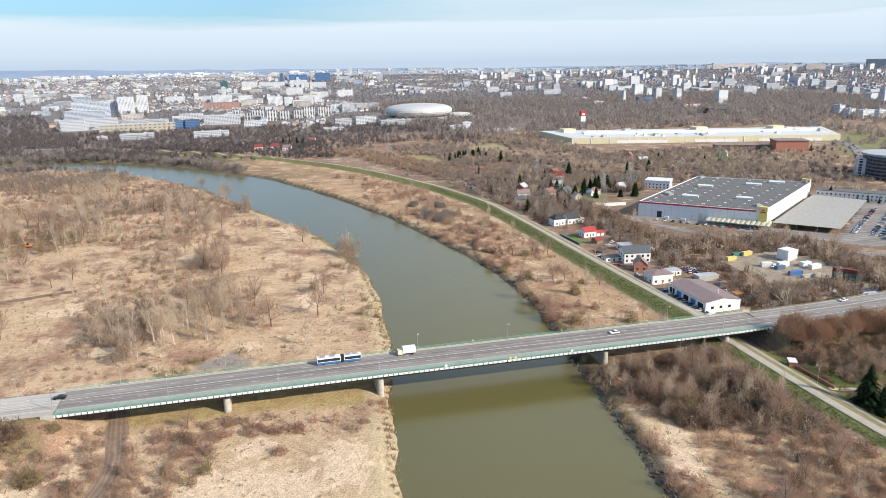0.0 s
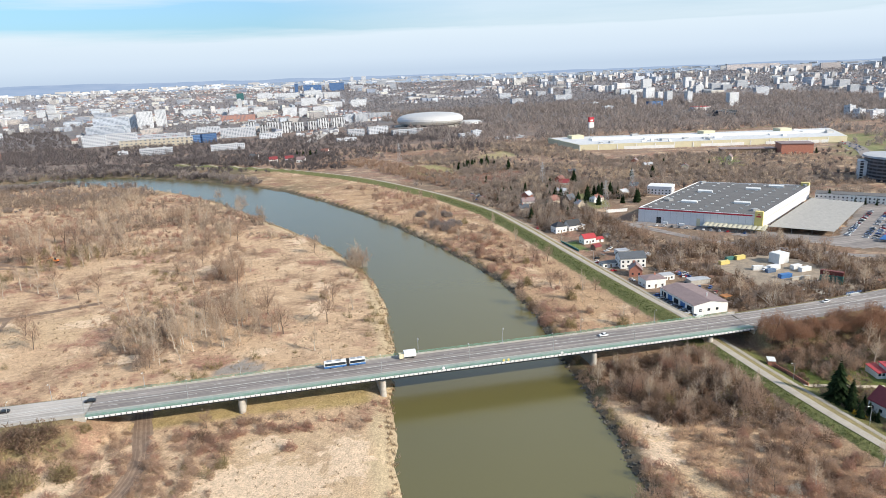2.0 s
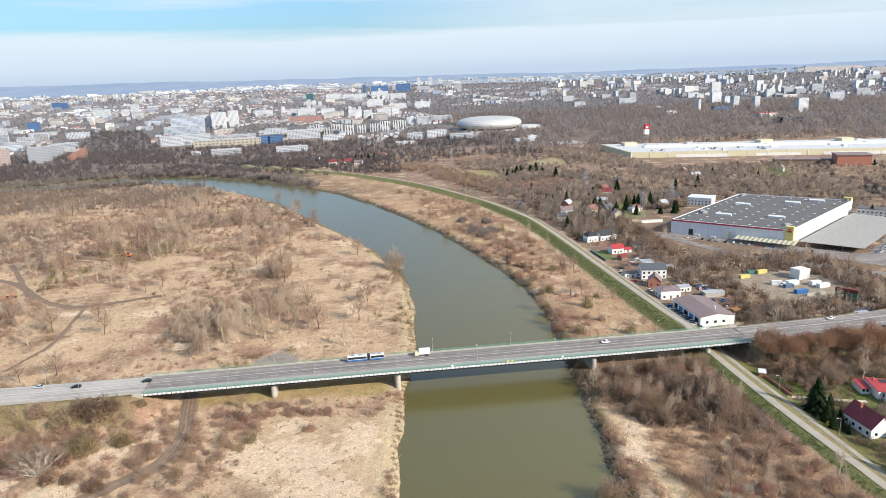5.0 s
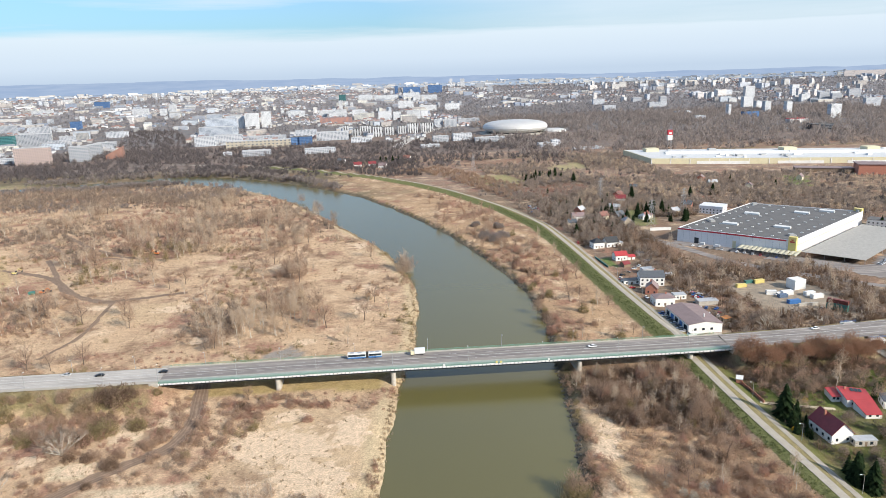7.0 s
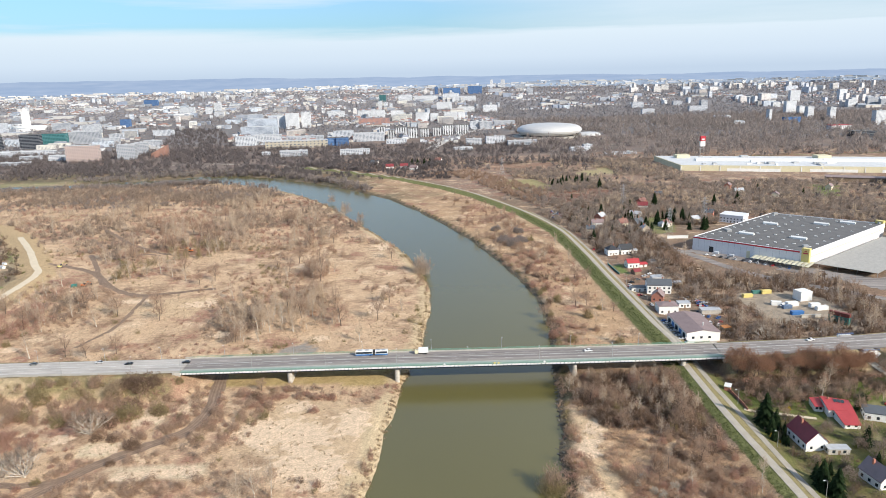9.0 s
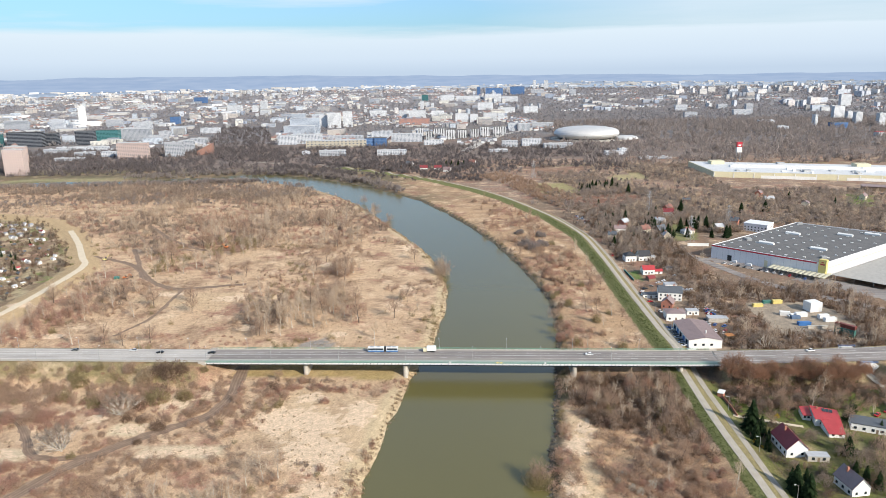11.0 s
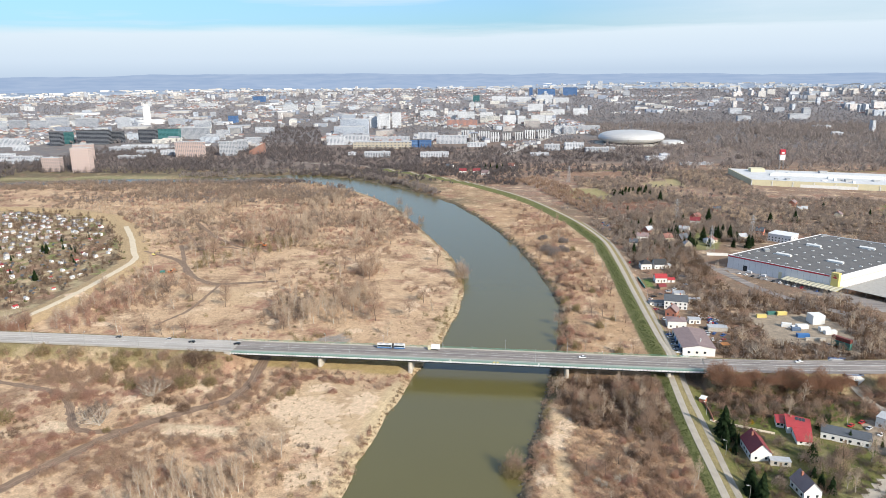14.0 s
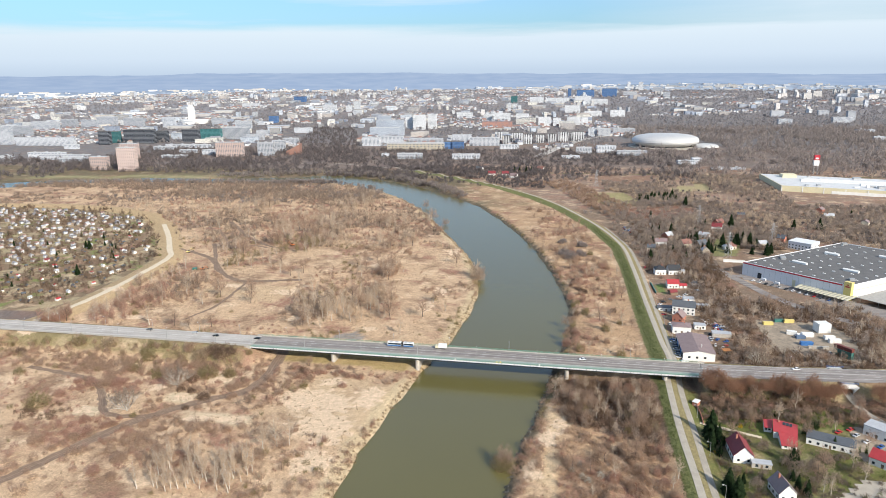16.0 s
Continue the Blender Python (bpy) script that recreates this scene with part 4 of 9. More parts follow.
def scatter(name, shapes, px, py, size, mats, seed, **tags):
    """Many plants in one mesh."""
    rs = np.random.RandomState(seed)
    data = [flat(s) for s in shapes]
    pz = ground_at(px, py)
    vs, fs, ms, base = [], [], [], 0
    kind = rs.randint(0, len(data), len(px))
    turn = rs.uniform(0, 6.283, len(px))
    tall = rs.uniform(0.8, 1.25, len(px))
    for k, (v, t, m) in enumerate(data):
        sel = np.where(kind == k)[0]
        if not len(sel):
            continue
        c, s = np.cos(turn[sel])[:, None], np.sin(turn[sel])[:, None]
        sc = size[sel][:, None]
        X = (v[None, :, 0] * c - v[None, :, 1] * s) * sc + px[sel][:, None]
        Y = (v[None, :, 0] * s + v[None, :, 1] * c) * sc + py[sel][:, None]
        Z = v[None, :, 2] * sc * tall[sel][:, None] + pz[sel][:, None]
        vs.append(np.stack([X, Y, Z], -1).reshape(-1, 3))
        fs.append((t[None] + (np.arange(len(sel)) * len(v))[:, None, None] + base).reshape(-1, 3))
        ms.append(np.tile(m, len(sel)))
        base += len(sel) * len(v)
    V, F, M = np.concatenate(vs), np.concatenate(fs), np.concatenate(ms)
    me = bpy.data.meshes.new(name)
    me.vertices.add(len(V))
    me.vertices.foreach_set("co", V.astype(np.float32).ravel())
    me.loops.add(len(F) * 3)
    me.loops.foreach_set("vertex_index", F.astype(np.int32).ravel())
    me.polygons.add(len(F))
    me.polygons.foreach_set("loop_start", np.arange(0, len(F) * 3, 3, dtype=np.int32))
    me.polygons.foreach_set("material_index", M.astype(np.int32))
    for mat in mats:
        me.materials.append(mat)
    me.update(calc_edges=True)
    return tagged(new(name, me), kind="stuff", **tags)


KEEP_OFF = []       # (x0, y0, x1, y1): built ground where nothing grows


OPEN = []           # clearings without brush


def free(px, py, road=13.5, track=3.2):
    d1, _, _ = seg_dist(px, py, WEST_BANK)
    d2, _, _ = seg_dist(px, py, EAST_BANK)
    ok = ~inside(px, py, RIVER) & (np.minimum(d1, d2) > 0.8)
    de, _, se = seg_dist(px, py, LEVEE_EAST)
    ok &= ~((de < np.where(py < 0, 9.5, 16)) & (se > 0)) & ~(de < 6)
    da, _, _ = seg_dist(px, py, ACCESS)
    ok &= da > 4
    dw, _, _ = seg_dist(px, py, LEVEE_WEST)
    ok &= dw > 9
    ok &= (np.abs(py - road_y(px)) > road) | ((px > -112) & (px < 150) & (np.abs(py - road_y(px)) > 11.5))
    for line in TRACKS:
        dt, _, _ = seg_dist(px, py, line)
        ok &= dt > track
    for poly in OPEN:
        ok &= ~inside(px, py, poly)
    for x0, y0, x1, y1 in KEEP_OFF:
        ok &= ~((px > x0) & (px < x1) & (py > y0) & (py < y1))
    return ok


def pick(n, box, test, seed, tries=14):
    rs = np.random.RandomState(seed)
    x0, y0, x1, y1 = box
    px, py = rs.uniform(x0, x1, n * tries), rs.uniform(y0, y1, n * tries)
    ok = test(px, py) & free(px, py)
    return px[ok][:n], py[ok][:n]


def west_side(px, py):
    _, _, s1 = seg_dist(px, py, WEST_BANK)
    _, _, sw = seg_dist(px, py, LEVEE_WEST)
    return (s1 > 0) & (sw < 0)


def east_side(px, py):
    _, _, s2 = seg_dist(px, py, EAST_BANK)
    _, _, se = seg_dist(px, py, LEVEE_EAST)
    return (s2 < 0) & (se > 0)


def behind_levee(px, py):
    _, _, se = seg_dist(px, py, LEVEE_EAST)
    return se < 0


# ---------------------------------------------------------------- buildings
plaster_white = material("white_plaster", (0.78, 0.77, 0.74), 0.85, vary=0.12, scale=2)
plaster_beige = material("beige_plaster", (0.62, 0.55, 0.42), 0.85, vary=0.15, scale=2)
brick_red = material("red_brick", (0.46, 0.19, 0.13), 0.85, vary=0.3, scale=6)
roof_red = material("red_roof_sheet", (0.42, 0.045, 0.05), 0.5, vary=0.2, scale=3)
roof_dull_red = material("faded_red_roof_tiles", (0.26, 0.12, 0.095), 0.7, vary=0.3, scale=5)
roof_dark_red = material("dark_red_roof_tiles", (0.22, 0.035, 0.04), 0.6, vary=0.25, scale=6)
roof_slate = material("slate_grey_roof", (0.10, 0.11, 0.125), 0.6, vary=0.25, scale=4)
roof_black = material("black_roof", (0.035, 0.037, 0.042), 0.6, vary=0.25, scale=4)
roof_mauve = material("mauve_roof_sheet", (0.26, 0.19, 0.185), 0.6, vary=0.2, scale=3)
roof_felt = material("bitumen_felt", (0.145, 0.142, 0.142), 0.9, vary=0.3, scale=1.2)
roof_pale = material("pale_roof_membrane", (0.44, 0.455, 0.48), 0.7, vary=0.2, scale=0.8)
yellow_paint = material("yellow_cladding", (0.68, 0.56, 0.20), 0.5, vary=0.1, scale=2)
canopy_sheet = material("weathered_cream_sheet", (0.58, 0.55, 0.42), 0.6, vary=0.2, scale=2)
cream_clad = material("cream_cladding", (0.66, 0.60, 0.41), 0.6, vary=0.12, scale=1)
clad_white = material("white_cladding", (0.72, 0.72, 0.74), 0.5, vary=0.1, scale=1)
red_paint = material("red_paint", (0.5, 0.03, 0.05), 0.5, vary=0.15, scale=4)
blue_paint = material("blue_paint", (0.05, 0.17, 0.42), 0.5, vary=0.15, scale=4)
teal_paint = material("teal_green_paint", (0.06, 0.20, 0.17), 0.5, vary=0.25, scale=4)
rust_paint = material("rust_red_paint", (0.20, 0.05, 0.04), 0.6, vary=0.3, scale=4)
timber = material("weathered_timber", (0.24, 0.175, 0.12), 0.85, vary=0.3, scale=6)
arena_skin = material("pearl_metal_skin", (0.54, 0.535, 0.53), 0.45, metal=0.1, vary=0.12, scale=0.4)
port_sheet = material("weathered_pale_sheet", (0.44, 0.42, 0.385), 0.7, vary=0.2, scale=3)
roof_white = material("white_roof_membrane", (0.62, 0.625, 0.635), 0.7, vary=0.18, scale=0.8)
paving = material("dusty_yard", (0.37, 0.30, 0.225), 0.95, vary=0.45, scale=2.2, bump=0.4)


# default glass is lightened, with distance haze and sky reflection put into its colour
def window_material(name, wall, glass=(0.13, 0.155, 0.19), bay=3.2, storey=3.0, wide=0.55, tall=0.5, per="object", vary=0.15, colours=None):
    """Wall with a grid of panes far off, laid out in metres."""
    m = bpy.data.materials.new(name)
    m.use_nodes = True
    n, l = m.node_tree.nodes, m.node_tree.links
    b = n["Principled BSDF"]
    uv = n.new("ShaderNodeUVMap")
    uv.uv_map = "metres"
    sp = n.new("ShaderNodeSeparateXYZ")
    l.new(uv.outputs[0], sp.inputs[0])

    def math_node(op, a, c):
        x = n.new("ShaderNodeMath")
        x.operation = op
        for i, v in enumerate((a, c)):
            if isinstance(v, (int, float)):
                x.inputs[i].default_value = v
            else:
                l.new(v, x.inputs[i])
        return x.outputs[0]

    def band(axis, size, share):
        fr = math_node("FRACT", math_node("DIVIDE", sp.outputs[axis], size), 0)
        return math_node("LESS_THAN", math_node("ABSOLUTE", math_node("SUBTRACT", fr, 0.55), 0), share / 2)
    mask = math_node("MULTIPLY", band(0, bay, wide), band(1, storey, tall))
    src = n.new("ShaderNodeObjectInfo").outputs["Random"] if per == "object" else n.new("ShaderNodeNewGeometry").outputs["Random Per Island"]
    hue = n.new("ShaderNodeMapRange")
    hue.inputs[3].default_value, hue.inputs[4].default_value = 1 - vary * 2, 1 + vary * 0.6
    l.new(src, hue.inputs[0])
    tone = n.new("ShaderNodeMixRGB")
    tone.blend_type, tone.inputs[0].default_value = "MULTIPLY", 1.0
    tone.inputs[1].default_value = (*wall, 1)
    l.new(hue.outputs[0], tone.inputs[2])
    if colours:
        l.new(palette(n, l, src, colours), tone.inputs[1])
    dirt_n = n.new("ShaderNodeTexNoise")
    dirt_n.inputs["Scale"].default_value = 0.15
    tc = n.new("ShaderNodeTexCoord")
    l.new(tc.outputs["Object"], dirt_n.inputs["Vector"])
    dr = n.new("ShaderNodeMapRange")
    dr.inputs[3].default_value, dr.inputs[4].default_value = 0.82, 1.1
    l.new(dirt_n.outputs["Fac"], dr.inputs[0])
    t2 = n.new("ShaderNodeMixRGB")
    t2.blend_type, t2.inputs[0].default_value = "MULTIPLY", 1.0
    l.new(tone.outputs[0], t2.inputs[1])
    l.new(dr.outputs[0], t2.inputs[2])
    mix = n.new("ShaderNodeMixRGB")
    l.new(mask, mix.inputs[0])
    l.new(t2.outputs[0], mix.inputs[1])
    mix.inputs[2].default_value = (*glass, 1)
    l.new(mix.outputs[0], b.inputs["Base Color"])
    ro = n.new("ShaderNodeMapRange")
    ro.inputs[3].default_value, ro.inputs[4].default_value = 0.85, 0.2
    l.new(mask, ro.inputs[0])
    l.new(ro.outputs[0], b.inputs["Roughness"])
    return m


# grey, white and tower walls are bluer: distance haze put into their colour
STYLES = {
    "pink": (window_material("salmon_and_white_flats", (0.60, 0.46, 0.41), bay=4.2, wide=0.5), "salmon and white panelled high-rise block of flats", roof_pale),
    "teal": (window_material("teal_glass_office", (0.07, 0.20, 0.21), (0.03, 0.10, 0.11), 4.0, 3.6, 0.8, 0.6), "teal glass office block near woods", roof_felt),
    "dark": (window_material("dark_glass_office", (0.13, 0.14, 0.16), (0.02, 0.025, 0.035), 6.0, 3.6, 0.95, 0.55), "dark glass office block with pale bands", roof_felt),
    "grey": (window_material("grey_flats", (0.46, 0.48, 0.52), bay=3.4), "pale grey panelled block of flats", roof_pale),
    "white": (window_material("white_flats", (0.52, 0.54, 0.58), bay=3.6, wide=0.6), "white low building with a flat roof", roof_pale),
    "hotel": (window_material("white_stepped_slab", (0.52, 0.57, 0.65), bay=3.0, wide=0.75, tall=0.45), "white stepped slab with window bands", roof_pale),
    "tower": (window_material("white_tower_flats", (0.61, 0.625, 0.65), bay=3.6, wide=0.42, tall=0.45, vary=0.07), "tall pale block of flats", roof_pale),
    "beige": (window_material("beige_hall", (0.52, 0.47, 0.38), bay=9.0, storey=6.0, wide=0.4, tall=0.4), "beige shopping hall with a flat roof", roof_pale),
    "blue": (window_material("blue_glass", (0.10, 0.19, 0.36), (0.05, 0.10, 0.22), 3.0, 3.4, 0.8, 0.6), "blue glass office block with a flat roof", roof_felt),
    "modern": (window_material("white_and_black_flats", (0.55, 0.565, 0.59), (0.03, 0.03, 0.035), 6.5, 3.0, 0.5, 0.72), "white modern flats with dark balconies", roof_felt),
    "brick": (window_material("brick_hall", (0.42, 0.22, 0.17), bay=4.0), "long red-brick building with a flat roof", roof_mauve),
    "redroof": (window_material("white_hall", (0.62,0.60,0.58), bay=5.0), "low hall with a red roof", roof_red),
    "slab": (window_material("pale_pink_slab", (0.64, 0.57, 0.54), bay=3.2, wide=0.5), "long pale pink slab of flats", roof_pale),
}


def block(style, x, y, w, d, h, rz):
    """A far building with its parapet, roof and roof-top plant."""
    mat, label, roof = STYLES[style]
    z = on_ground(x, y)
    cat = "office building" if style in ("teal", "dark", "blue") else "apartment building"
    b = thing("building", pose(x, y, z - 1.0, 0, 0, rz), label=label, category=cat, group="city buildings")
    s = Shape()
    s.box(-w / 2, -d / 2, 0, w / 2, d / 2, h + 1.0)
    part("wall", s, mat, b)
    r = Shape()
    r.box(-w / 2 + 0.3, -d / 2 + 0.3, h + 1.0, w / 2 - 0.3, d / 2 - 0.3, h + 1.15)
    for x0, y0, x1, y1 in ((-w / 2, -d / 2, w / 2, -d / 2 + 0.3), (-w / 2, d / 2 - 0.3, w / 2, d / 2), (-w / 2, -d / 2 + 0.3, -w / 2 + 0.3, d / 2 - 0.3), (w / 2 - 0.3, -d / 2 + 0.3, w / 2, d / 2 - 0.3)):
        r.box(x0, y0, h + 1.0, x1, y1, h + 1.7)
    part("roof", r, roof, b)
    if w > 14:
        n = max(1, int(w / 28))
        for k in range(n):
            t = Shape()
            cx = -w / 2 + (k + 0.5) * w / n
            t.box(cx - 2.2, -2, h + 1.15, cx + 2.2, 2, h + 3.6)
            part("lift_house", t, roof, b)
    return b


def house(x, y, w, d, h, rz, roof_h, wall, roof, label, kind="gable", chimney=True, z=None, windows=True):
    """Near house: walls, overhanging roof, windows, door and chimney. The ridge runs along its width w."""
    z = on_ground(x, y) if z is None else z
    ob = thing("house", pose(x, y, z - 0.3, 0, 0, rz), label=label, category="house")
    s = Shape()
    H = h + 0.3
    s.box(-w / 2, -d / 2, 0, w / 2, d / 2, H)
    if kind == "gable":
        for e in (-1, 1):
            s.face([(e * w / 2, -d / 2, H), (e * w / 2, d / 2, H), (e * w / 2, 0, H + roof_h)][::e])
    part("wall", s, wall, ob)
    r = Shape()
    o, th = 0.45, 0.22
    if kind == "gable":
        slope = roof_h / (d / 2)
        for e in (-1, 1):
            lo = (e * (d / 2 + o), H - o * slope)
            a = [(-w / 2 - o, 0, H + roof_h), (w / 2 + o, 0, H + roof_h), (w / 2 + o, *lo), (-w / 2 - o, *lo)]
            up = [(p[0], p[1], p[2] + th) for p in a]
            r.face(up[::-e] if e < 0 else up[::-1])
            r.face(a)
            for i in range(4):
                j = (i + 1) % 4
                r.face([a[i], a[j], up[j], up[i]])
    elif kind == "hip":
        c = [(-w / 2 - o, -d / 2 - o, H), (w / 2 + o, -d / 2 - o, H), (w / 2 + o, d / 2 + o, H), (-w / 2 - o, d / 2 + o, H)]
        k = max(0.2, w / 2 - d / 2)
        t0, t1 = (-k, 0, H + roof_h), (k, 0, H + roof_h)
        r.face([c[0], c[1], t1, t0])
        r.face([c[1], c[2], t1])
        r.face([c[2], c[3], t0, t1])
        r.face([c[3], c[0], t0])
        r.face(c[::-1])
    else:
        r.box(-w / 2 - 0.2, -d / 2 - 0.2, H, w / 2 + 0.2, d / 2 + 0.2, H + 0.35)
    part("roof", r, roof, ob)
    if chimney:
        c = Shape()
        c.box(w * 0.18 - 0.4, -0.35 + d * 0.12, H + roof_h * 0.4, w * 0.18 + 0.4, 0.45 + d * 0.12, H + roof_h + 1.0)
        part("chimney", c, brick_red, ob)
    if windows:
        storeys = max(1, int(h / 2.9))
        for fl in range(storeys):
            zc = 0.3 + 1.5 + fl * 2.9
            for fy, n in ((-d / 2, max(1, int(w / 3.4))), (d / 2, max(1, int(w / 3.4)))):
                for k in range(n):
                    cx = -w / 2 + (k + 0.5) * w / n
                    p = Shape()
                    y0 = fy - 0.03 if fy < 0 else fy - 0.03
                    p.box(cx - 0.65, y0, zc - 0.65, cx + 0.65, y0 + 0.06, zc + 0.7)
                    part("window", p, glass_dark, ob)
            for fx in (-w / 2, w / 2):
                for k in range(max(1, int(d / 4))):
                    cy = -d / 2 + (k + 0.5) * d / max(1, int(d / 4))
                    p = Shape()
                    p.box(fx - 0.03, cy - 0.55, zc - 0.6, fx + 0.03, cy + 0.55, zc + 0.65)
                    part("window", p, glass_dark, ob)
        p = Shape()
        p.box(-0.5, -d / 2 - 0.045, 0.3, 0.5, -d / 2 + 0.03, 2.35)
        part("door", p, timber, ob)
    return ob


def crate(name, x, y, w, d, h, rz, mat, label, category="container", z=None, ribs=True):
    """A steel container: body, proud corner posts and ribbed sides."""
    z = on_ground(x, y) if z is None else z
    ob = thing(name, pose(x, y, z - 0.02, 0, 0, rz), label=label, category=category)
    s = Shape()
    s.box(-w / 2 + 0.06, -d / 2 + 0.06, 0.1, w / 2 - 0.06, d / 2 - 0.06, h - 0.05)
    part("body", s, mat, ob)
    for sx in (-1, 1):
        for sy in (-1, 1):
            fr = Shape()
            fr.box(sx * w / 2 - 0.09, sy * d / 2 - 0.09, 0, sx * w / 2 + 0.09, sy * d / 2 + 0.09, h)
            part("corner_post", fr, mat, ob)
    if ribs:
        for sy in (-1, 1):
            rb = Shape()
            n = int(w / 0.6)
            for k in range(n):
                cx = -w / 2 + (k + 0.5) * w / n
                rb.box(cx - 0.1, sy * (d / 2 - 0.03) - 0.03, 0.15, cx + 0.1, sy * (d / 2 - 0.03) + 0.03, h - 0.12)
            part("side_ribs", rb, mat, ob)
    return ob


CAR_TEMPLATES = {}


def car_template(colour_name, colour, van=False):
    mat = material("car_paint_" + colour_name, colour, 0.3, metal=0.0, vary=0.05, scale=1)
    L, W = (5.4, 2.0) if van else (4.4, 1.78)
    ob = thing("van" if van else "car", label=f"{colour_name} {'delivery van' if van else 'parked car'} with dark windows", category="van" if van else "car", group="parked vehicles")
    s = Shape()
    prof = [(-L / 2, 0.35), (-L / 2, 0.8), (-L / 2 + 0.9, 0.95), (L / 2 - 0.25, 0.95), (L / 2, 0.75), (L / 2, 0.35)] if not van else \
        [(-L / 2, 0.4), (-L / 2, 1.0), (-L / 2 + 0.7, 1.2), (-L / 2 + 1.3, 2.1), (L / 2, 2.25), (L / 2, 0.4)]

    def loft(sh, pr, w0, w1):
        n = len(pr)
        zmax = max(p[1] for p in pr)
        def half(z):
            return (w0 + (w1 - w0) * max(0, (z - 0.6)) / max(0.1, zmax - 0.6)) / 2
        left = [(p[0], -half(p[1]), p[1]) for p in pr]
        right = [(p[0], half(p[1]), p[1]) for p in pr]
        sh.face(left[::-1])
        sh.face(right)
        for i in range(n):
            j = (i + 1) % n
            sh.face([left[i], left[j], right[j], right[i]])
    loft(s, prof, W, W * 0.94)
    part("body", s, mat, ob)
    g = Shape()
    if van:
        g.box(-L / 2 + 0.78, -W / 2 * 0.96, 1.25, -L / 2 + 1.75, W / 2 * 0.96, 1.85)
    else:
        loft(g, [(-L / 2 + 1.0, 0.95), (-L / 2 + 1.75, 1.38), (L / 2 - 1.0, 1.38), (L / 2 - 0.3, 0.95)], W * 0.95, W * 0.72)
    part("glazing", g, glass_dark, ob)
    if not van:
        t = Shape()
        t.box(-L / 2 + 1.8, -W * 0.37, 1.375, L / 2 - 1.05, W * 0.37, 1.45)
        part("roof", t, mat, ob)
    for x in (-L / 2 + 0.85, L / 2 - 0.85):
        for y in (-W / 2 + 0.08, W / 2 - 0.08):
            wh = Shape()
            wh.tube((x, y - 0.1, 0.33), (x, y + 0.1, 0.33), 0.33, 0.33, 10, cap=True)
            part("wheel", wh, rubber, ob)
    ob.matrix_basis = pose(0, -2000, 0)
    return ob


def vehicle(kind, x, y, rz, z=None):
    """Places a car: the first of a kind is the template itself."""
    paints = {"white": (0.75, 0.75, 0.75), "silver": (0.45, 0.46, 0.48), "black": (0.015, 0.015, 0.018), "red": (0.45, 0.02, 0.02),
              "blue": (0.03, 0.10, 0.32), "grey": (0.12, 0.125, 0.13), "white_van": (0.78, 0.78, 0.77), "yellow": (0.6, 0.42, 0.05)}
    z = on_ground(x, y) if z is None else z
    m = pose(x, y, z + 0.02, 0, 0, rz)
    if kind not in CAR_TEMPLATES:
        CAR_TEMPLATES[kind] = car_template(kind.split("_")[0], paints[kind], kind.endswith("van"))
        CAR_TEMPLATES[kind].matrix_basis = m
        return CAR_TEMPLATES[kind]
    return copy_thing(CAR_TEMPLATES[kind], m)


# ---------------------------------------------------------------- big shed store and its yard
LOT_Z = 2.0


def slab(name, poly, mat, label, lift=0.14, category="paving"):
    """A paved sheet laid over the ground, cut into strips that follow it."""
    s = Shape()
    xs0, xs1 = min(p[0] for p in poly), max(p[0] for p in poly)
    ys0, ys1 = min(p[1] for p in poly), max(p[1] for p in poly)
    n = 4.0
    gx, gy = np.arange(xs0, xs1, n), np.arange(ys0, ys1, n)
    cx, cy = np.meshgrid(gx + n / 2, gy + n / 2)
    ok = inside(cx, cy, poly)
    for j in range(len(gy)):
        for i in range(len(gx)):
            if ok[j, i]:
                q = [(gx[i], gy[j]), (gx[i] + n, gy[j]), (gx[i] + n, gy[j] + n), (gx[i], gy[j] + n)]
                s.face([(x, y, on_ground(x, y) + lift) for x, y in q])
    return solid(name, s, mat, label=label, category=category, kind="structure")


STORE = [(258, 250), (327, 185), (452, 278), (374, 341)]


def bilinear(quad, u, v):
    a, b, c, d = (Vector((*p, 0)) for p in quad)
    p = a.lerp(b, u).lerp(d.lerp(c, u), v)
    return p.x, p.y


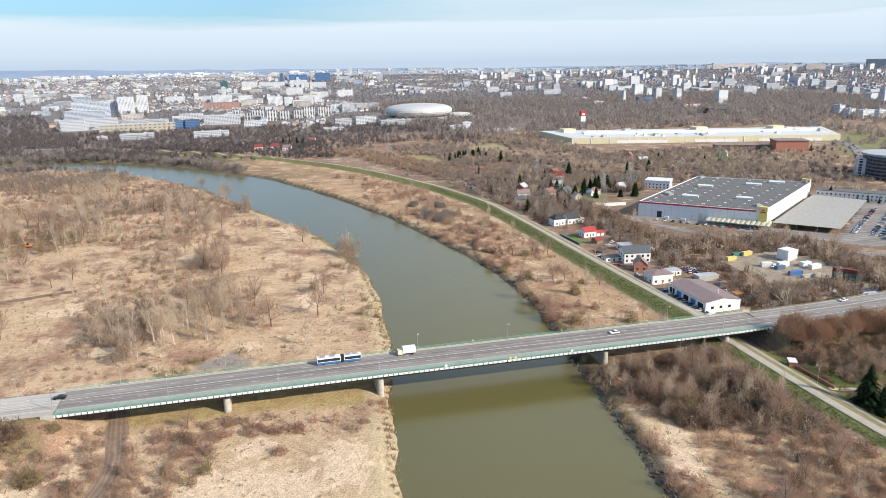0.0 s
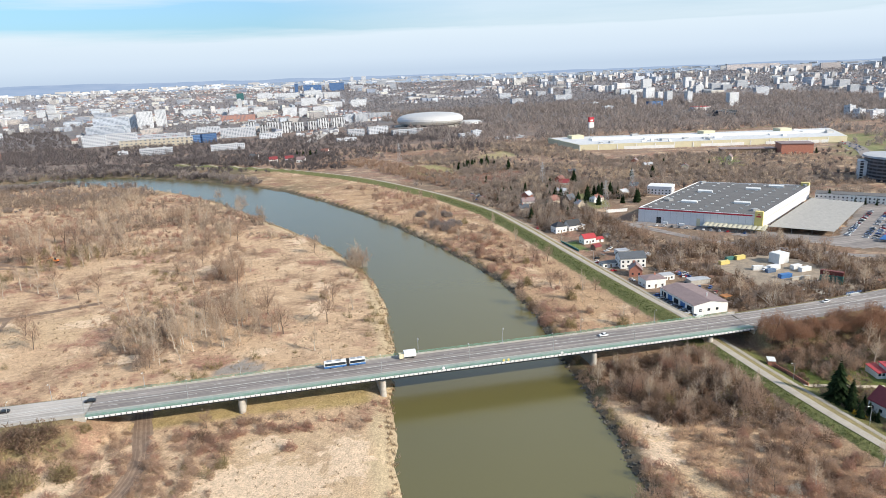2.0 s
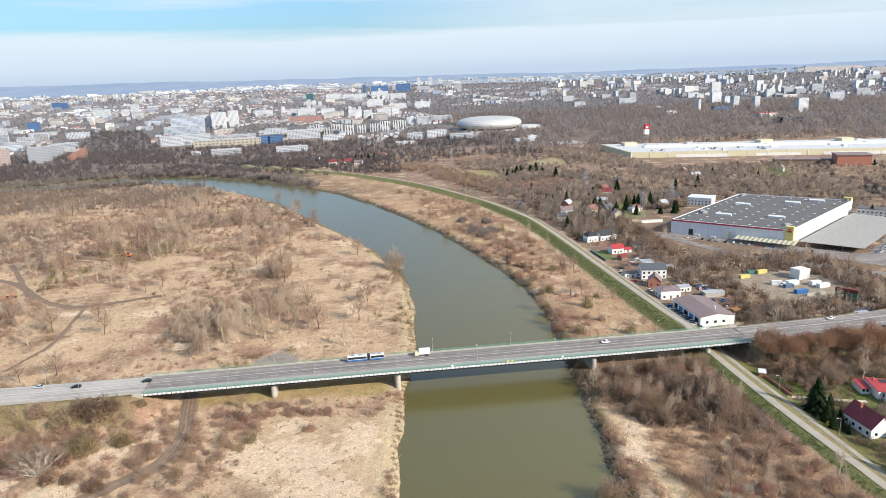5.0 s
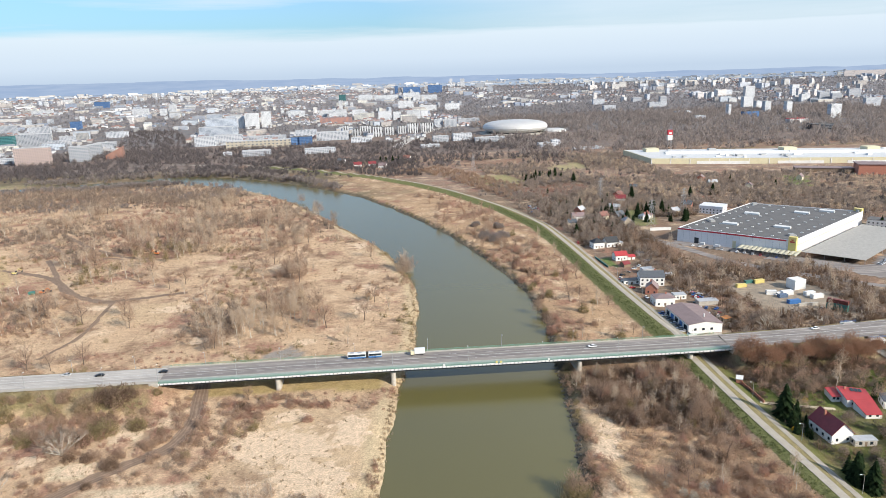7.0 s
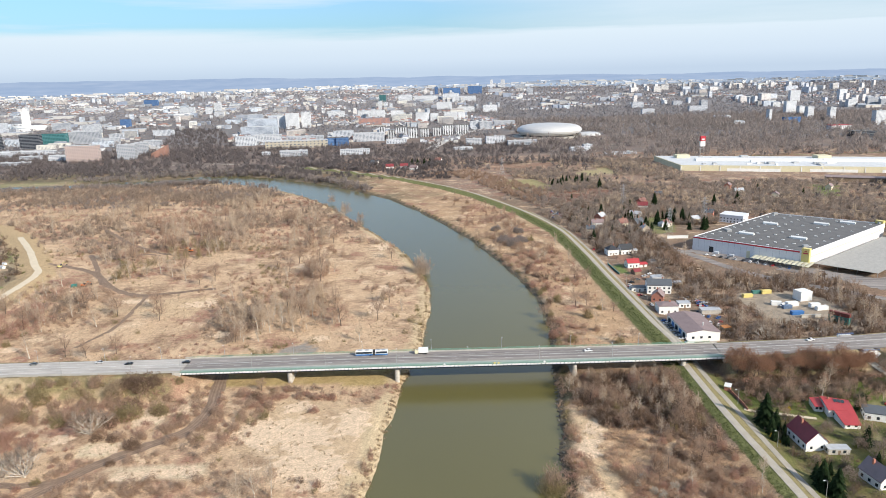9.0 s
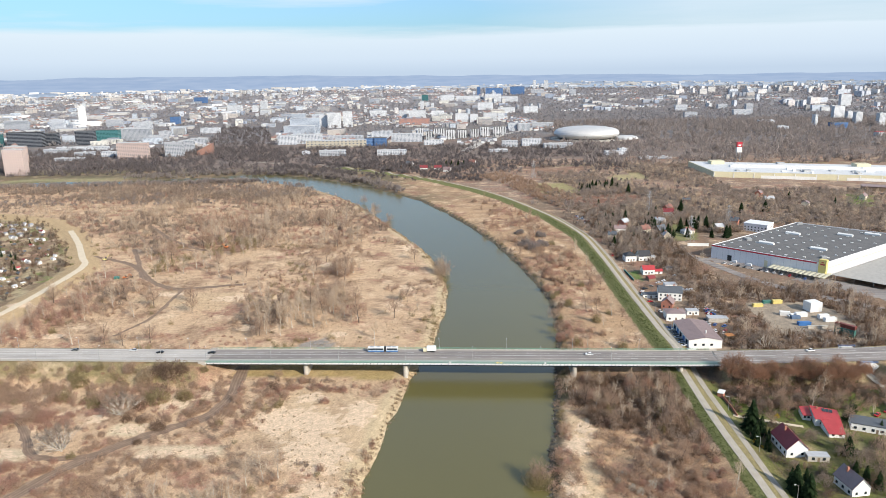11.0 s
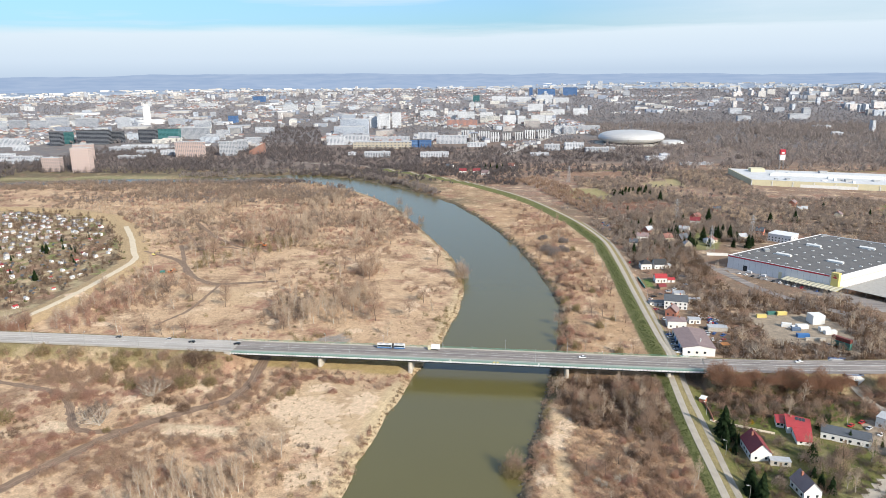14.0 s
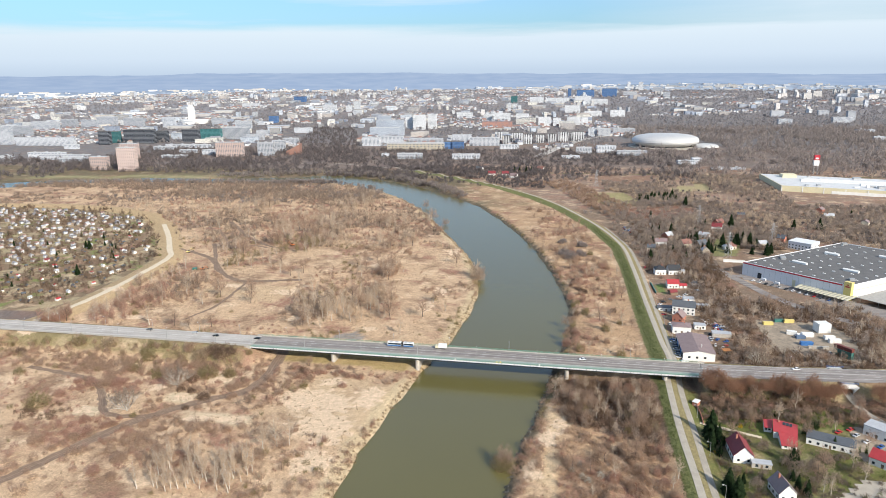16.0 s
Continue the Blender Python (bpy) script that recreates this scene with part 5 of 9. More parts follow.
def build_store():
    ob = thing("store", label="large white and yellow warehouse store with a dark flat roof", category="store")
    z0, z1 = LOT_Z - 0.6, 13.6
    s = Shape()
    s.prism(STORE, z0, z1)
    part("wall", s, clad_white, ob)
    r = Shape()
    inner = [bilinear(STORE, u, v) for u, v in ((0.006, 0.005), (0.994, 0.005), (0.994, 0.995), (0.006, 0.995))]
    r.face([(*p, z1 + 0.05) for p in inner])
    part("roof", r, roof_felt, ob, "dark grey felt roof")
    par = Shape()
    for a, b, c, d in zip(STORE, STORE[1:] + STORE[:1], inner, inner[1:] + inner[:1]):
        par.face([(*a, z1), (*b, z1), (*b, z1 + 0.6), (*a, z1 + 0.6)])
        par.face([(*a, z1 + 0.6), (*b, z1 + 0.6), (*d, z1 + 0.6), (*c, z1 + 0.6)])
        par.face([(*d, z1 + 0.05), (*c, z1 + 0.05), (*c, z1 + 0.6), (*d, z1 + 0.6)])
    part("parapet", par, clad_white, ob)

    def along(p, q, u0, u1, out, za, zb):
        a, b = Vector((*p, 0)), Vector((*q, 0))
        n = Vector(((b - a).y, -(b - a).x, 0)).normalized()
        c, d = a.lerp(b, u0), a.lerp(b, u1)
        sh = Shape()
        ring = [c + n * out, d + n * out, d - n * 0.1, c - n * 0.1]
        sh.prism([(v.x, v.y) for v in ring], za, zb)
        return sh
    part("red_stripe", along(STORE[0], STORE[1], 0.0, 0.94, 0.08, z1 - 0.9, z1 + 0.3), red_paint, ob, "red stripe under the roof edge")
    part("gate", along(STORE[0], STORE[1], 0.16, 0.2, 0.1, z0, 7.0), glass_dark, ob)
    part("gate", along(STORE[0], STORE[1], 0.5, 0.53, 0.1, z0, 8.0), cream_clad, ob)
    part("window_band", along(STORE[1], STORE[2], 0.05, 0.95, 0.06, 8.4, 9.4), cream_clad, ob)
    # panel joints
    for k in range(1, 18):
        part("panel_joint", along(STORE[0], STORE[1], k / 18, k / 18 + 0.0016, 0.05, z0, z1 - 0.95), roof_pale, ob)
    # skylights and smoke vents on a grid
    a, b, d = Vector((*STORE[0], 0)), Vector((*STORE[1], 0)), Vector((*STORE[3], 0))
    turn = math.degrees(math.atan2((b - a).y, (b - a).x))
    rnd = random.Random(5)
    for j in range(11):
        for i in range(7):
            x, y = bilinear(STORE, 0.07 + i * 0.142, 0.05 + j * 0.088 + (0.02 if i % 2 else 0))
            if rnd.random() < 0.1:
                continue
            v = Shape()
            ca, sa = math.cos(math.radians(turn)), math.sin(math.radians(turn))
            q = [(x + ca * sx - sa * sy, y + sa * sx + ca * sy) for sx, sy in ((-1.1, -0.7), (1.1, -0.7), (1.1, 0.7), (-1.1, 0.7))]
            v.prism(q, z1 + 0.05, z1 + 0.55)
            part("skylight", v, white_paint, ob)
    for u, w in ((0.25, 0.62), (0.3, 0.25), (0.72, 0.3), (0.6, 0.78), (0.75, 0.9)):
        x, y = bilinear(STORE, u, w)
        v = Shape()
        ca, sa = math.cos(math.radians(turn)), math.sin(math.radians(turn))
        rot = lambda sx, sy: (x + ca * sx - sa * sy, y + sa * sx + ca * sy)
        v.prism([rot(-6.5, -1.8), rot(6.5, -1.8), rot(6.5, 1.8), rot(-6.5, 1.8)], z1 + 0.05, z1 + 1.4)
        e0, e1 = (*rot(-6.5, 0), z1 + 2.4), (*rot(6.5, 0), z1 + 2.4)
        v.face([(*rot(-6.5, -1.8), z1 + 1.4), (*rot(6.5, -1.8), z1 + 1.4), e1, e0])
        v.face([(*rot(6.5, 1.8), z1 + 1.4), (*rot(-6.5, 1.8), z1 + 1.4), e0, e1])
        part("rooflight", v, white_paint, ob, "long white ridged rooflight")
    for u, w in ((0.08, 0.3), (0.12, 0.27), (0.06, 0.97), (0.9, 0.12), (0.97, 0.99)):
        x, y = bilinear(STORE, u, w)
        v = Shape()
        v.box(x - 2.2, y - 1.5, z1 + 0.05, x + 2.2, y + 1.5, z1 + 1.9)
        v.box(x - 1.4, y + 1.7, z1 + 0.05, x + 1.4, y + 2.8, z1 + 1.3)
        part("roof_plant", v, galvanised, ob)
    # yellow corner tower
    cx, cy = STORE[1]
    t = Shape()
    t.prism([(cx - 3.6, cy + 2.0), (cx + 0.5, cy - 2.4), (cx + 3.6, cy + 0.6), (cx - 0.4, cy + 4.6)], z0, 17.0)
    tw = part("corner_tower", t, yellow_paint, ob, "yellow corner tower")
    sg = Shape()
    for k, (z, hgt, half) in enumerate(((14.2, 0.9, 0.9), (12.4, 1.2, 1.8))):
        p, q = Vector((cx - 3.6, cy + 2.0, 0)), Vector((cx + 0.5, cy - 2.4, 0))
        m, dv = (p + q) / 2, (q - p).normalized()
        n = Vector((dv.y, -dv.x, 0))
        a0, b0 = m - dv * half + n * 0.05, m + dv * half + n * 0.05
        sg.face([(a0.x, a0.y, z), (b0.x, b0.y, z), (b0.x, b0.y, z + hgt), (a0.x, a0.y, z + hgt)])
    part("sign_bars", sg, red_paint, tw)
    # yellow wing at the far corner
    wx, wy = STORE[2]
    wg = Shape()
    wg.prism([(wx - 3, wy - 2), (wx + 1.0, wy + 1.0), (wx - 4, wy + 7), (wx - 7, wy + 4)], z1 - 4, z1 + 3.0)
    part("end_wing", wg, yellow_paint, ob)
    # folded canopies over the loading side
    can = thing("canopy", label="cream folded sheet canopies along the loading yard", category="canopy")
    for k in range(13):
        u0 = k / 13
        p = Vector((297, 212, 0)).lerp(Vector((329, 178, 0)), u0)
        dv = (Vector((329, 178, 0)) - Vector((297, 212, 0))).normalized()
        n = Vector((dv.y, -dv.x, 0))
        sh = Shape()
        w = 3.1
        for z_a, z_b, o0, o1 in ((5.8, 6.1, 0, w / 2), (6.1, 5.8, w / 2, w)):
            a0, a1 = p + dv * o0 - n * 6.0, p + dv * o1 - n * 6.0
            b0, b1 = p + dv * o0 + n * 10.0, p + dv * o1 + n * 10.0
            sh.face([(a0.x, a0.y, z_a), (b0.x, b0.y, z_a - 0.8), (b1.x, b1.y, z_b - 0.8), (a1.x, a1.y, z_b)])
            sh.face([(a1.x, a1.y, z_b - 0.12), (b1.x, b1.y, z_b - 0.92), (b0.x, b0.y, z_a - 0.92), (a0.x, a0.y, z_a - 0.12)])
        part("canopy_sheet", sh, canopy_sheet, can)
        post = Shape()
        q = p + n * 9.5
        post.tube((q.x, q.y, on_ground(q.x, q.y) - 0.2), (q.x, q.y, 4.9), 0.12, 0.12, 6)
        part("post", post, galvanised, can)
    # garden hall with a ribbed roof
    g = thing("carport", label="open carport with a pale grey ribbed roof beside the store", category="carport")
    quad = [(331.5, 180.5), (363, 148), (464, 225), (440, 261)]
    for u in (0.04, 0.35, 0.66, 0.97):
        for v in (0.02, 0.18, 0.34, 0.5, 0.66, 0.82, 0.98):
            s = Shape()
            x, y = bilinear(quad, u, v)
            s.tube((x, y, z0), (x, y, 5.4), 0.16, 0.16, 6)
            part("post", s, galvanised, g)
    for k in range(30):
        v0, v1 = k / 30, (k + 1) / 30
        sh = Shape()
        p0, p1, m0, m1 = bilinear(quad, 0, v0), bilinear(quad, 1, v0), bilinear(quad, 0, (v0 + v1) / 2), bilinear(quad, 1, (v0 + v1) / 2)
        q0, q1 = bilinear(quad, 0, v1), bilinear(quad, 1, v1)
        sh.face([(*p0, 5.65), (*p1, 5.65), (*m1, 6.25), (*m0, 6.25)])
        sh.face([(*m0, 6.25), (*m1, 6.25), (*q1, 5.65), (*q0, 5.65)])
        sh.face([(*p0, 5.55), (*m0, 6.15), (*m1, 6.15), (*p1, 5.55)])
        sh.face([(*m0, 6.15), (*q0, 5.55), (*q1, 5.55), (*m1, 6.15)])
        part("roof_rib", sh, port_sheet, g)


build_store()
slab("car_park", [(300, 180), (330, 150), (352, 118), (420, 90), (540, 150), (540, 250), (470, 262), (458, 225), (366, 148), (345, 168), (318, 195)], asphalt, "grey asphalt car park with parked cars")
slab("loading_yard", [(248, 246), (262, 228), (300, 190), (330, 168), (332, 182), (262, 252)], asphalt, "grey asphalt loading yard")
SERVICE_ROAD = [(196, 470), (214, 400), (225, 330), (235, 277), (251, 231), (268, 184), (285, 155), (298, 140), (314, 126), (330, 109), (350, 94), (420, 62), (520, 60)]
solid("service_road", ribbon(curve_line(SERVICE_ROAD, 4.0), 8.5, 0.2), asphalt, label="grey asphalt service road along the store", category="road", kind="structure")
slab("yard", [(238, 60), (290, 40), (300, 90), (292, 125), (240, 125)], paving, "dusty grey storage yard", category="yard")
KEEP_OFF += [(240, 165, 470, 350), (240, 62, 295, 122), (330, 90, 545, 265), (167, 20, 198, 250), (198, 60, 212, 100)]
rnd = random.Random(11)
kinds = ["white", "silver", "black", "red", "blue", "grey", "silver", "white"]
for off in (3, 15, 21, 34):     # rows of the car park
    for k in range(30):
        if rnd.random() < 0.62:
            f = k * 3.6 + rnd.uniform(-0.3, 0.3)
            vehicle(rnd.choice(kinds), 372 + 0.8 * f + 0.6 * off, 150 + 0.6 * f - 0.8 * off, 127 + rnd.uniform(-3, 3) + (180 if rnd.random() < 0.5 else 0))


def tent(x, y, mat, label):
    """A market tent: four posts under a pyramid of cloth."""
    ob = thing("market_tent", pose(x, y, on_ground(x, y) + 0.1, 0, 0, 37), label=label, category="tent", group="market tents")
    c = [(-3, -3), (3, -3), (3, 3), (-3, 3)]
    for px, py in c:
        s = Shape()
        s.tube((px * 0.95, py * 0.95, 0), (px * 0.95, py * 0.95, 2.4), 0.06, 0.06, 5)
        part("post", s, galvanised, ob)
    s = Shape()
    for a, b in zip(c, c[1:] + c[:1]):
        s.tri((*a, 2.35), (*b, 2.35), (0, 0, 3.9))
        s.face([(*a, 2.0), (*b, 2.0), (*b, 2.35), (*a, 2.35)])
    part("cloth", s, mat, ob)


for x, y, mat, words in ((384, 124, blue_paint, "blue"), (390, 128, blue_paint, "blue"), (396, 132, red_paint, "red"), (389, 120, white_paint, "white"), (402, 137, blue_paint, "blue")):
    tent(x, y, mat, f"{words} market tent on the car park")
for k in range(12):
    vehicle(rnd.choice(kinds), 263 + k * 4.4, 229 - k * 4.3 + rnd.uniform(-0.5, 0.5), 48)
for x, y, a in ((272, 232, -43), (281, 222, -43), (276, 238, -43)):
    vehicle("white_van", x, y, a)

# other halls near the store
house(345, 362, 24, 20, 8, -40, 0.5, clad_white, clad_white, "white flat-roofed workshop hall with a red sign", "flat", False)
house(476, 252, 60, 16, 7, -45, 0.5, plaster_white, roof_felt, "long white two-storey hall with window bands", "flat", False)
KEEP_OFF += [(325, 345, 380, 390), (445, 225, 510, 285)]
dark_office = thing("office_building", pose(603, 338, 1.0, 0, 0, -40), label="dark curved office building with a white gridded bay", category="office building")
s = Shape()
s.prism([(30 * math.cos(a) * (1.0 if math.cos(a) > 0 else 0.8), 34 * math.sin(a)) for a in [k * 6.2832 / 20 for k in range(20)]], 0, 24)
part("wall", s, STYLES["dark"][0], dark_office)
s = Shape()
s.box(-30, -14, 0, -20, 6, 20)
part("bay", s, STYLES["modern"][0], dark_office, "white gridded bay")
s = Shape()
s.prism([(26 * math.cos(a), 30 * math.sin(a)) for a in [k * 6.2832 / 20 for k in range(20)]], 24, 26)
part("roof", s, roof_pale, dark_office)

# red-brick works
works = thing("factory", pose(668, 560, on_ground(668, 560) - 0.5, 0, 0, -22), label="old red-brick factory hall with a low sheet-roofed wing", category="factory")
s = Shape()
s.box(-21, -14, 0, 21, 14, 14)
part("wall", s, brick_red, works)
s = Shape()
s.box(-95, 6, 0, -21, 26, 6)
part("wing", s, timber, works)
s = Shape()
s.box(-22, -15, 14, 22, 15, 15)
s.box(-96, 5, 6, -21, 27, 6.6)
part("roof", s, roof_mauve, works)


def build_mall():
    """The long cream shopping centre with a white roof."""
    quad = [(425, 741), (820, 628), (890, 742), (424, 871)]
    ob = thing("shopping_centre", label="long low cream shopping centre with a white roof", category="shopping centre")
    s = Shape()
    s.prism(quad, 0, 10)
    part("wall", s, cream_clad, ob)
    s = Shape()
    inner = [bilinear(quad, u, v) for u, v in ((0.004, 0.01), (0.996, 0.01), (0.996, 0.99), (0.004, 0.99))]
    s.face([(*p, 10.06) for p in inner])
    part("roof", s, roof_white, ob)
    for v in (0.45, 0.62):
        s = Shape()
        q = [bilinear(quad, u, w) for u, w in ((0.12, v), (0.97, v), (0.97, v + 0.05), (0.12, v + 0.05))]
        s.prism(q, 10.06, 12)
        part("rooflight", s, white_paint, ob)
    rr = random.Random(4)
    for k in range(26):
        x, y = bilinear(quad, rr.uniform(0.04, 0.97), rr.uniform(0.06, 0.94))
        s = Shape()
        a, b = rr.uniform(1.5, 7), rr.uniform(1.5, 4)
        s.box(x - a, y - b, 10.06, x + a, y + b, 10 + rr.uniform(1.5, 3.5))
        part("roof_plant", s, rr.choice([galvanised, white_paint]), ob)
    for u in (0.08, 0.55, 0.82):
        x, y = bilinear(quad, u, 0.8)
        s = Shape()
        s.box(x - 11, y - 9, 10.06, x + 11, y + 9, 15.5)
        part("roof_block", s, cream_clad, ob)
    s = Shape()
    for k in range(14):
        u0 = k / 14
        p, q = bilinear(quad, u0, -0.004), bilinear(quad, u0 + 0.003, -0.004)
        r, t = bilinear(quad, u0 + 0.003, 0.0), bilinear(quad, u0, 0.0)
        s.prism([p, q, r, t], 0, 9.0)
    part("pilasters", s, plaster_white, ob)
    for u0, u1 in ((0.17, 0.36), (0.46, 0.62), (0.7, 0.93)):
        s = Shape()
        s.prism([bilinear(quad, u0, -0.003), bilinear(quad, u1, -0.003), bilinear(quad, u1, 0.0), bilinear(quad, u0, 0.0)], 0, 5.6)
        part("white_dado", s, plaster_white, ob, "white lower wall panel")


build_mall()
KEEP_OFF += [(415, 610, 900, 880)]
sign = thing("sign_tower", pose(534, 932, on_ground(534, 932) - 0.3), label="tall sign tower with a red and a white panel", category="sign tower")
s = Shape()
for x in (-3.4, 3.4):
    for y in (-2, 2):
        s.tube((x, y, 0), (x, y, 36), 0.4, 0.3, 6)
for z in (4, 8, 12, 16):
    s.tube((-3.4, -2, z), (3.4, -2, z + 4), 0.2, 0.2, 4)
part("mast", s, galvanised, sign)
s = Shape()
s.box(-4.5, -3, 27, 4.5, 3, 36)
p = part("panel", s, red_paint, sign, "red sign panel")
s = Shape()
s.box(-2.5, -3.2, 28.5, 2.5, -2.99, 31.5)
part("emblem", s, white_paint, p)
s = Shape()
s.box(-4.5, -3, 17, 4.5, 3, 26.5)
part("panel", s, white_paint, sign, "white sign panel")
s = Shape()
s.tube((0, 0, 36), (0, 0, 45), 0.25, 0.1, 5)
part("aerial", s, galvanised, sign)


def build_arena():
    ob = thing("arena", pose(330, 1405, on_ground(330, 1405) - 1.0, 0, 0, 4), label="oval pearl-grey sports arena with a shallow domed roof", category="arena")
    prof = [(0.80, 5.0), (0.90, 7.5), (0.97, 11.0), (1.0, 15.5), (0.985, 20.0), (0.94, 24.0), (0.86, 27.0), (0.74, 29.3), (0.58, 31.0), (0.38, 32.2), (0.18, 32.8)]
    n, rx, ry = 72, 82.0, 74.0
    s = Shape()
    rings = [[(rx * r * math.cos(k * 6.2832 / n), ry * r * math.sin(k * 6.2832 / n), z) for k in range(n)] for r, z in prof]
    for a, b in zip(rings, rings[1:]):
        for k in range(n):
            j = (k + 1) % n
            s.face([a[k], a[j], b[j], b[k]])
    s.face(rings[-1])
    part("shell", s, arena_skin, ob)
    s = Shape()
    s.prism([(66 * math.cos(k * 6.2832 / 40), 58 * math.sin(k * 6.2832 / 40)) for k in range(40)], 0, 6)
    part("glass_base", s, glass_dark, ob)
    s = Shape()
    s.prism([(96 * math.cos(k * 6.2832 / 48) + 6, 88 * math.sin(k * 6.2832 / 48)) for k in range(48)], 0, 2.6)
    part("plinth", s, concrete, ob)
    sm = Shape()
    prof2 = [(1.0, 2.6), (0.98, 5.5), (0.85, 8.4), (0.6, 10.2), (0.3, 11.0)]
    rings = [[(92 + 30 * r * math.cos(k * 6.2832 / 32), -34 + 26 * r * math.sin(k * 6.2832 / 32), z) for k in range(32)] for r, z in prof2]
    for a, b in zip(rings, rings[1:]):
        for k in range(32):
            j = (k + 1) % 32
            sm.face([a[k], a[j], b[j], b[k]])
    sm.face(rings[-1])
    part("small_hall", sm, arena_skin, ob, "small white side hall")


build_arena()
KEEP_OFF += [(225, 1310, 470, 1500), (300, 1036, 365, 1075), (355, 972, 435, 996), (70, 1120, 125, 1150)]

# ---------------------------------------------------------------- houses along the lane
house(182.5, 243, 10, 9, 5.0, 6, 3.4, plaster_white, roof_black, "white house with a black hipped roof", "hip")
house(195, 245, 11, 9, 4.6, 10, 4.0, plaster_white, roof_black, "white house with a black gabled roof")
house(203, 246, 6, 6, 3.2, 8, 0.4, plaster_white, roof_pale, "white flat-roofed garage beside a house", "flat", False)
house(188.5, 201, 10, 8, 4.2, 4, 2.6, plaster_white, roof_red, "small white house with a bright red roof")
house(197, 200, 6, 5, 2.6, 4, 1.2, plaster_white, roof_red, "low outbuilding with a red roof", chimney=False)
house(186, 181, 6, 5, 2.6, 20, 1.6, timber, roof_dark_red, "small timber shed with a red roof", chimney=False, windows=False)
house(209, 210, 6, 5, 2.5, 0, 0.4, galvanised, roof_slate, "small grey metal garden shed", "flat", False, windows=False)
house(188, 133, 17, 12, 6.6, -10, 3.2, plaster_white, roof_slate, "large white house with a slate grey roof")
house(182, 115, 9, 8, 4.2, 65, 3.6, brick_red, roof_mauve, "brick house with a steep gable")
house(174.8, 138, 12, 6, 3.0, 4, 0.4, plaster_white, roof_slate, "low white flat-roofed garage row", "flat", False)
house(196, 160, 9, 7, 3.4, 0, 0.5, plaster_white, roof_pale, "low white flat-roofed outbuilding", "flat", False)
house(204, 147, 12, 4, 2.6, 0, 0.4, concrete, roof_pale, "low concrete shed row", "flat", False, windows=False)
house(180, 91, 13, 10, 5.4, -2, 1.2, plaster_white, roof_mauve, "white house with a shallow beige roof", "hip")
house(194.5, 99, 8, 6, 3.0, 0, 0.4, plaster_white, roof_pale, "small white flat-roofed garage", "flat", False)
house(207, 84, 13, 6, 3.0, -2, 0.5, concrete, roof_pale, "grey shed row at a scrap yard", "flat", False, windows=False)
house(204, 52, 5, 4, 2.8, 10, 0.8, timber, material("orange_sheet", (0.55, 0.22, 0.06), 0.6), "small timber hut with an orange wall", "flat", False)


def build_workshop():
    ob = thing("workshop", pose(183.5, 53, on_ground(183.5, 53) - 0.4), label="white workshop with a mauve sheet roof and dark garage doors", category="workshop")
    s = Shape()
    x0, x1, y0, y1, h, r = -10.2, 10.2, -17, 17, 6.0, 1.6
    s.box(x0, y0, 0, x1, y1, h)
    for y, o in ((y0, 1), (y1, -1)):
        s.face([(x0, y, h), (x1, y, h), (0, y, h + r)][::o])
    part("wall", s, plaster_white, ob)
    for e in (-1, 1):
        for k in range(17):     # roof sheets
            sh = Shape()
            ya, yb = y0 - 0.4 + k * 2.05, y0 - 0.4 + k * 2.05 + 2.02
            a = [(0, ya, h + r + 0.08), (e * 10.7, ya, h - 0.05), (e * 10.7, yb, h - 0.05), (0, yb, h + r + 0.08)]
            up = [(p[0], p[1], p[2] + 0.1) for p in a]
            sh.face(a[::e])
            sh.face(up[::-e])
            for i in range(4):
                sh.face([a[i], a[(i + 1) % 4], up[(i + 1) % 4], up[i]])
            part("roof_sheet", sh, roof_mauve, ob)
    for k in range(5):
        d = Shape()
        y = y0 + 2.2 + k * 6.4
        d.box(x0 - 0.06, y, 0.4, x0 + 0.05, y + 4.4, 4.6)
        part("garage_door", d, blue_paint if k % 2 else glass_dark, ob)
    for k in range(3):
        d = Shape()
        d.box(-7 + k * 5, y0 - 0.05, 2.2, -5.4 + k * 5, y0 + 0.05, 3.6)
        part("window", d, glass_dark, ob)
    v = Shape()
    v.tube((2.5, -9, h + 0.8), (2.5, -9, h + 3.4), 0.35, 0.35, 8, cap=True)
    part("vent", v, white_paint, ob)


build_workshop()
for k in range(8):
    vehicle(rnd.choice(kinds), 171.2 + rnd.uniform(-0.3, 0.4), 38 + k * 4.6, rnd.uniform(-8, 8))
for k in range(26):     # scrap yard and house fronts
    vehicle(rnd.choice(kinds), rnd.uniform(198, 212), rnd.uniform(58, 122), rnd.uniform(0, 360))
for x, y in ((172, 126), (171, 146), (172, 151), (174, 104), (190, 172), (196, 178), (203, 186), (208, 192), (176, 158), (182, 164)):
    vehicle(rnd.choice(kinds), x, y, rnd.uniform(0, 360))
vehicle("white_van", 174, 33, 2)
vehicle("red", 171, 262, 80)

house(265, 348, 9, 8, 3.4, 14, 3.0, plaster_white, roof_pale, "small white house with a pale pyramid roof on a lawn", "hip", False)
house(238, 350, 11, 9, 4.6, 32, 4.4, timber, roof_slate, "dark timber house with a slate roof among spruces")
house(260, 293, 20, 0.6, 2.4, -4, 0.2, white_paint, white_paint, "long white wall at the end of a yard", "flat", False, windows=False)
house(171.6, 196, 0.3, 30, 1.3, 3, 0.1, teal_paint, teal_paint, "long low green board fence beside the lane", "flat", False, windows=False)
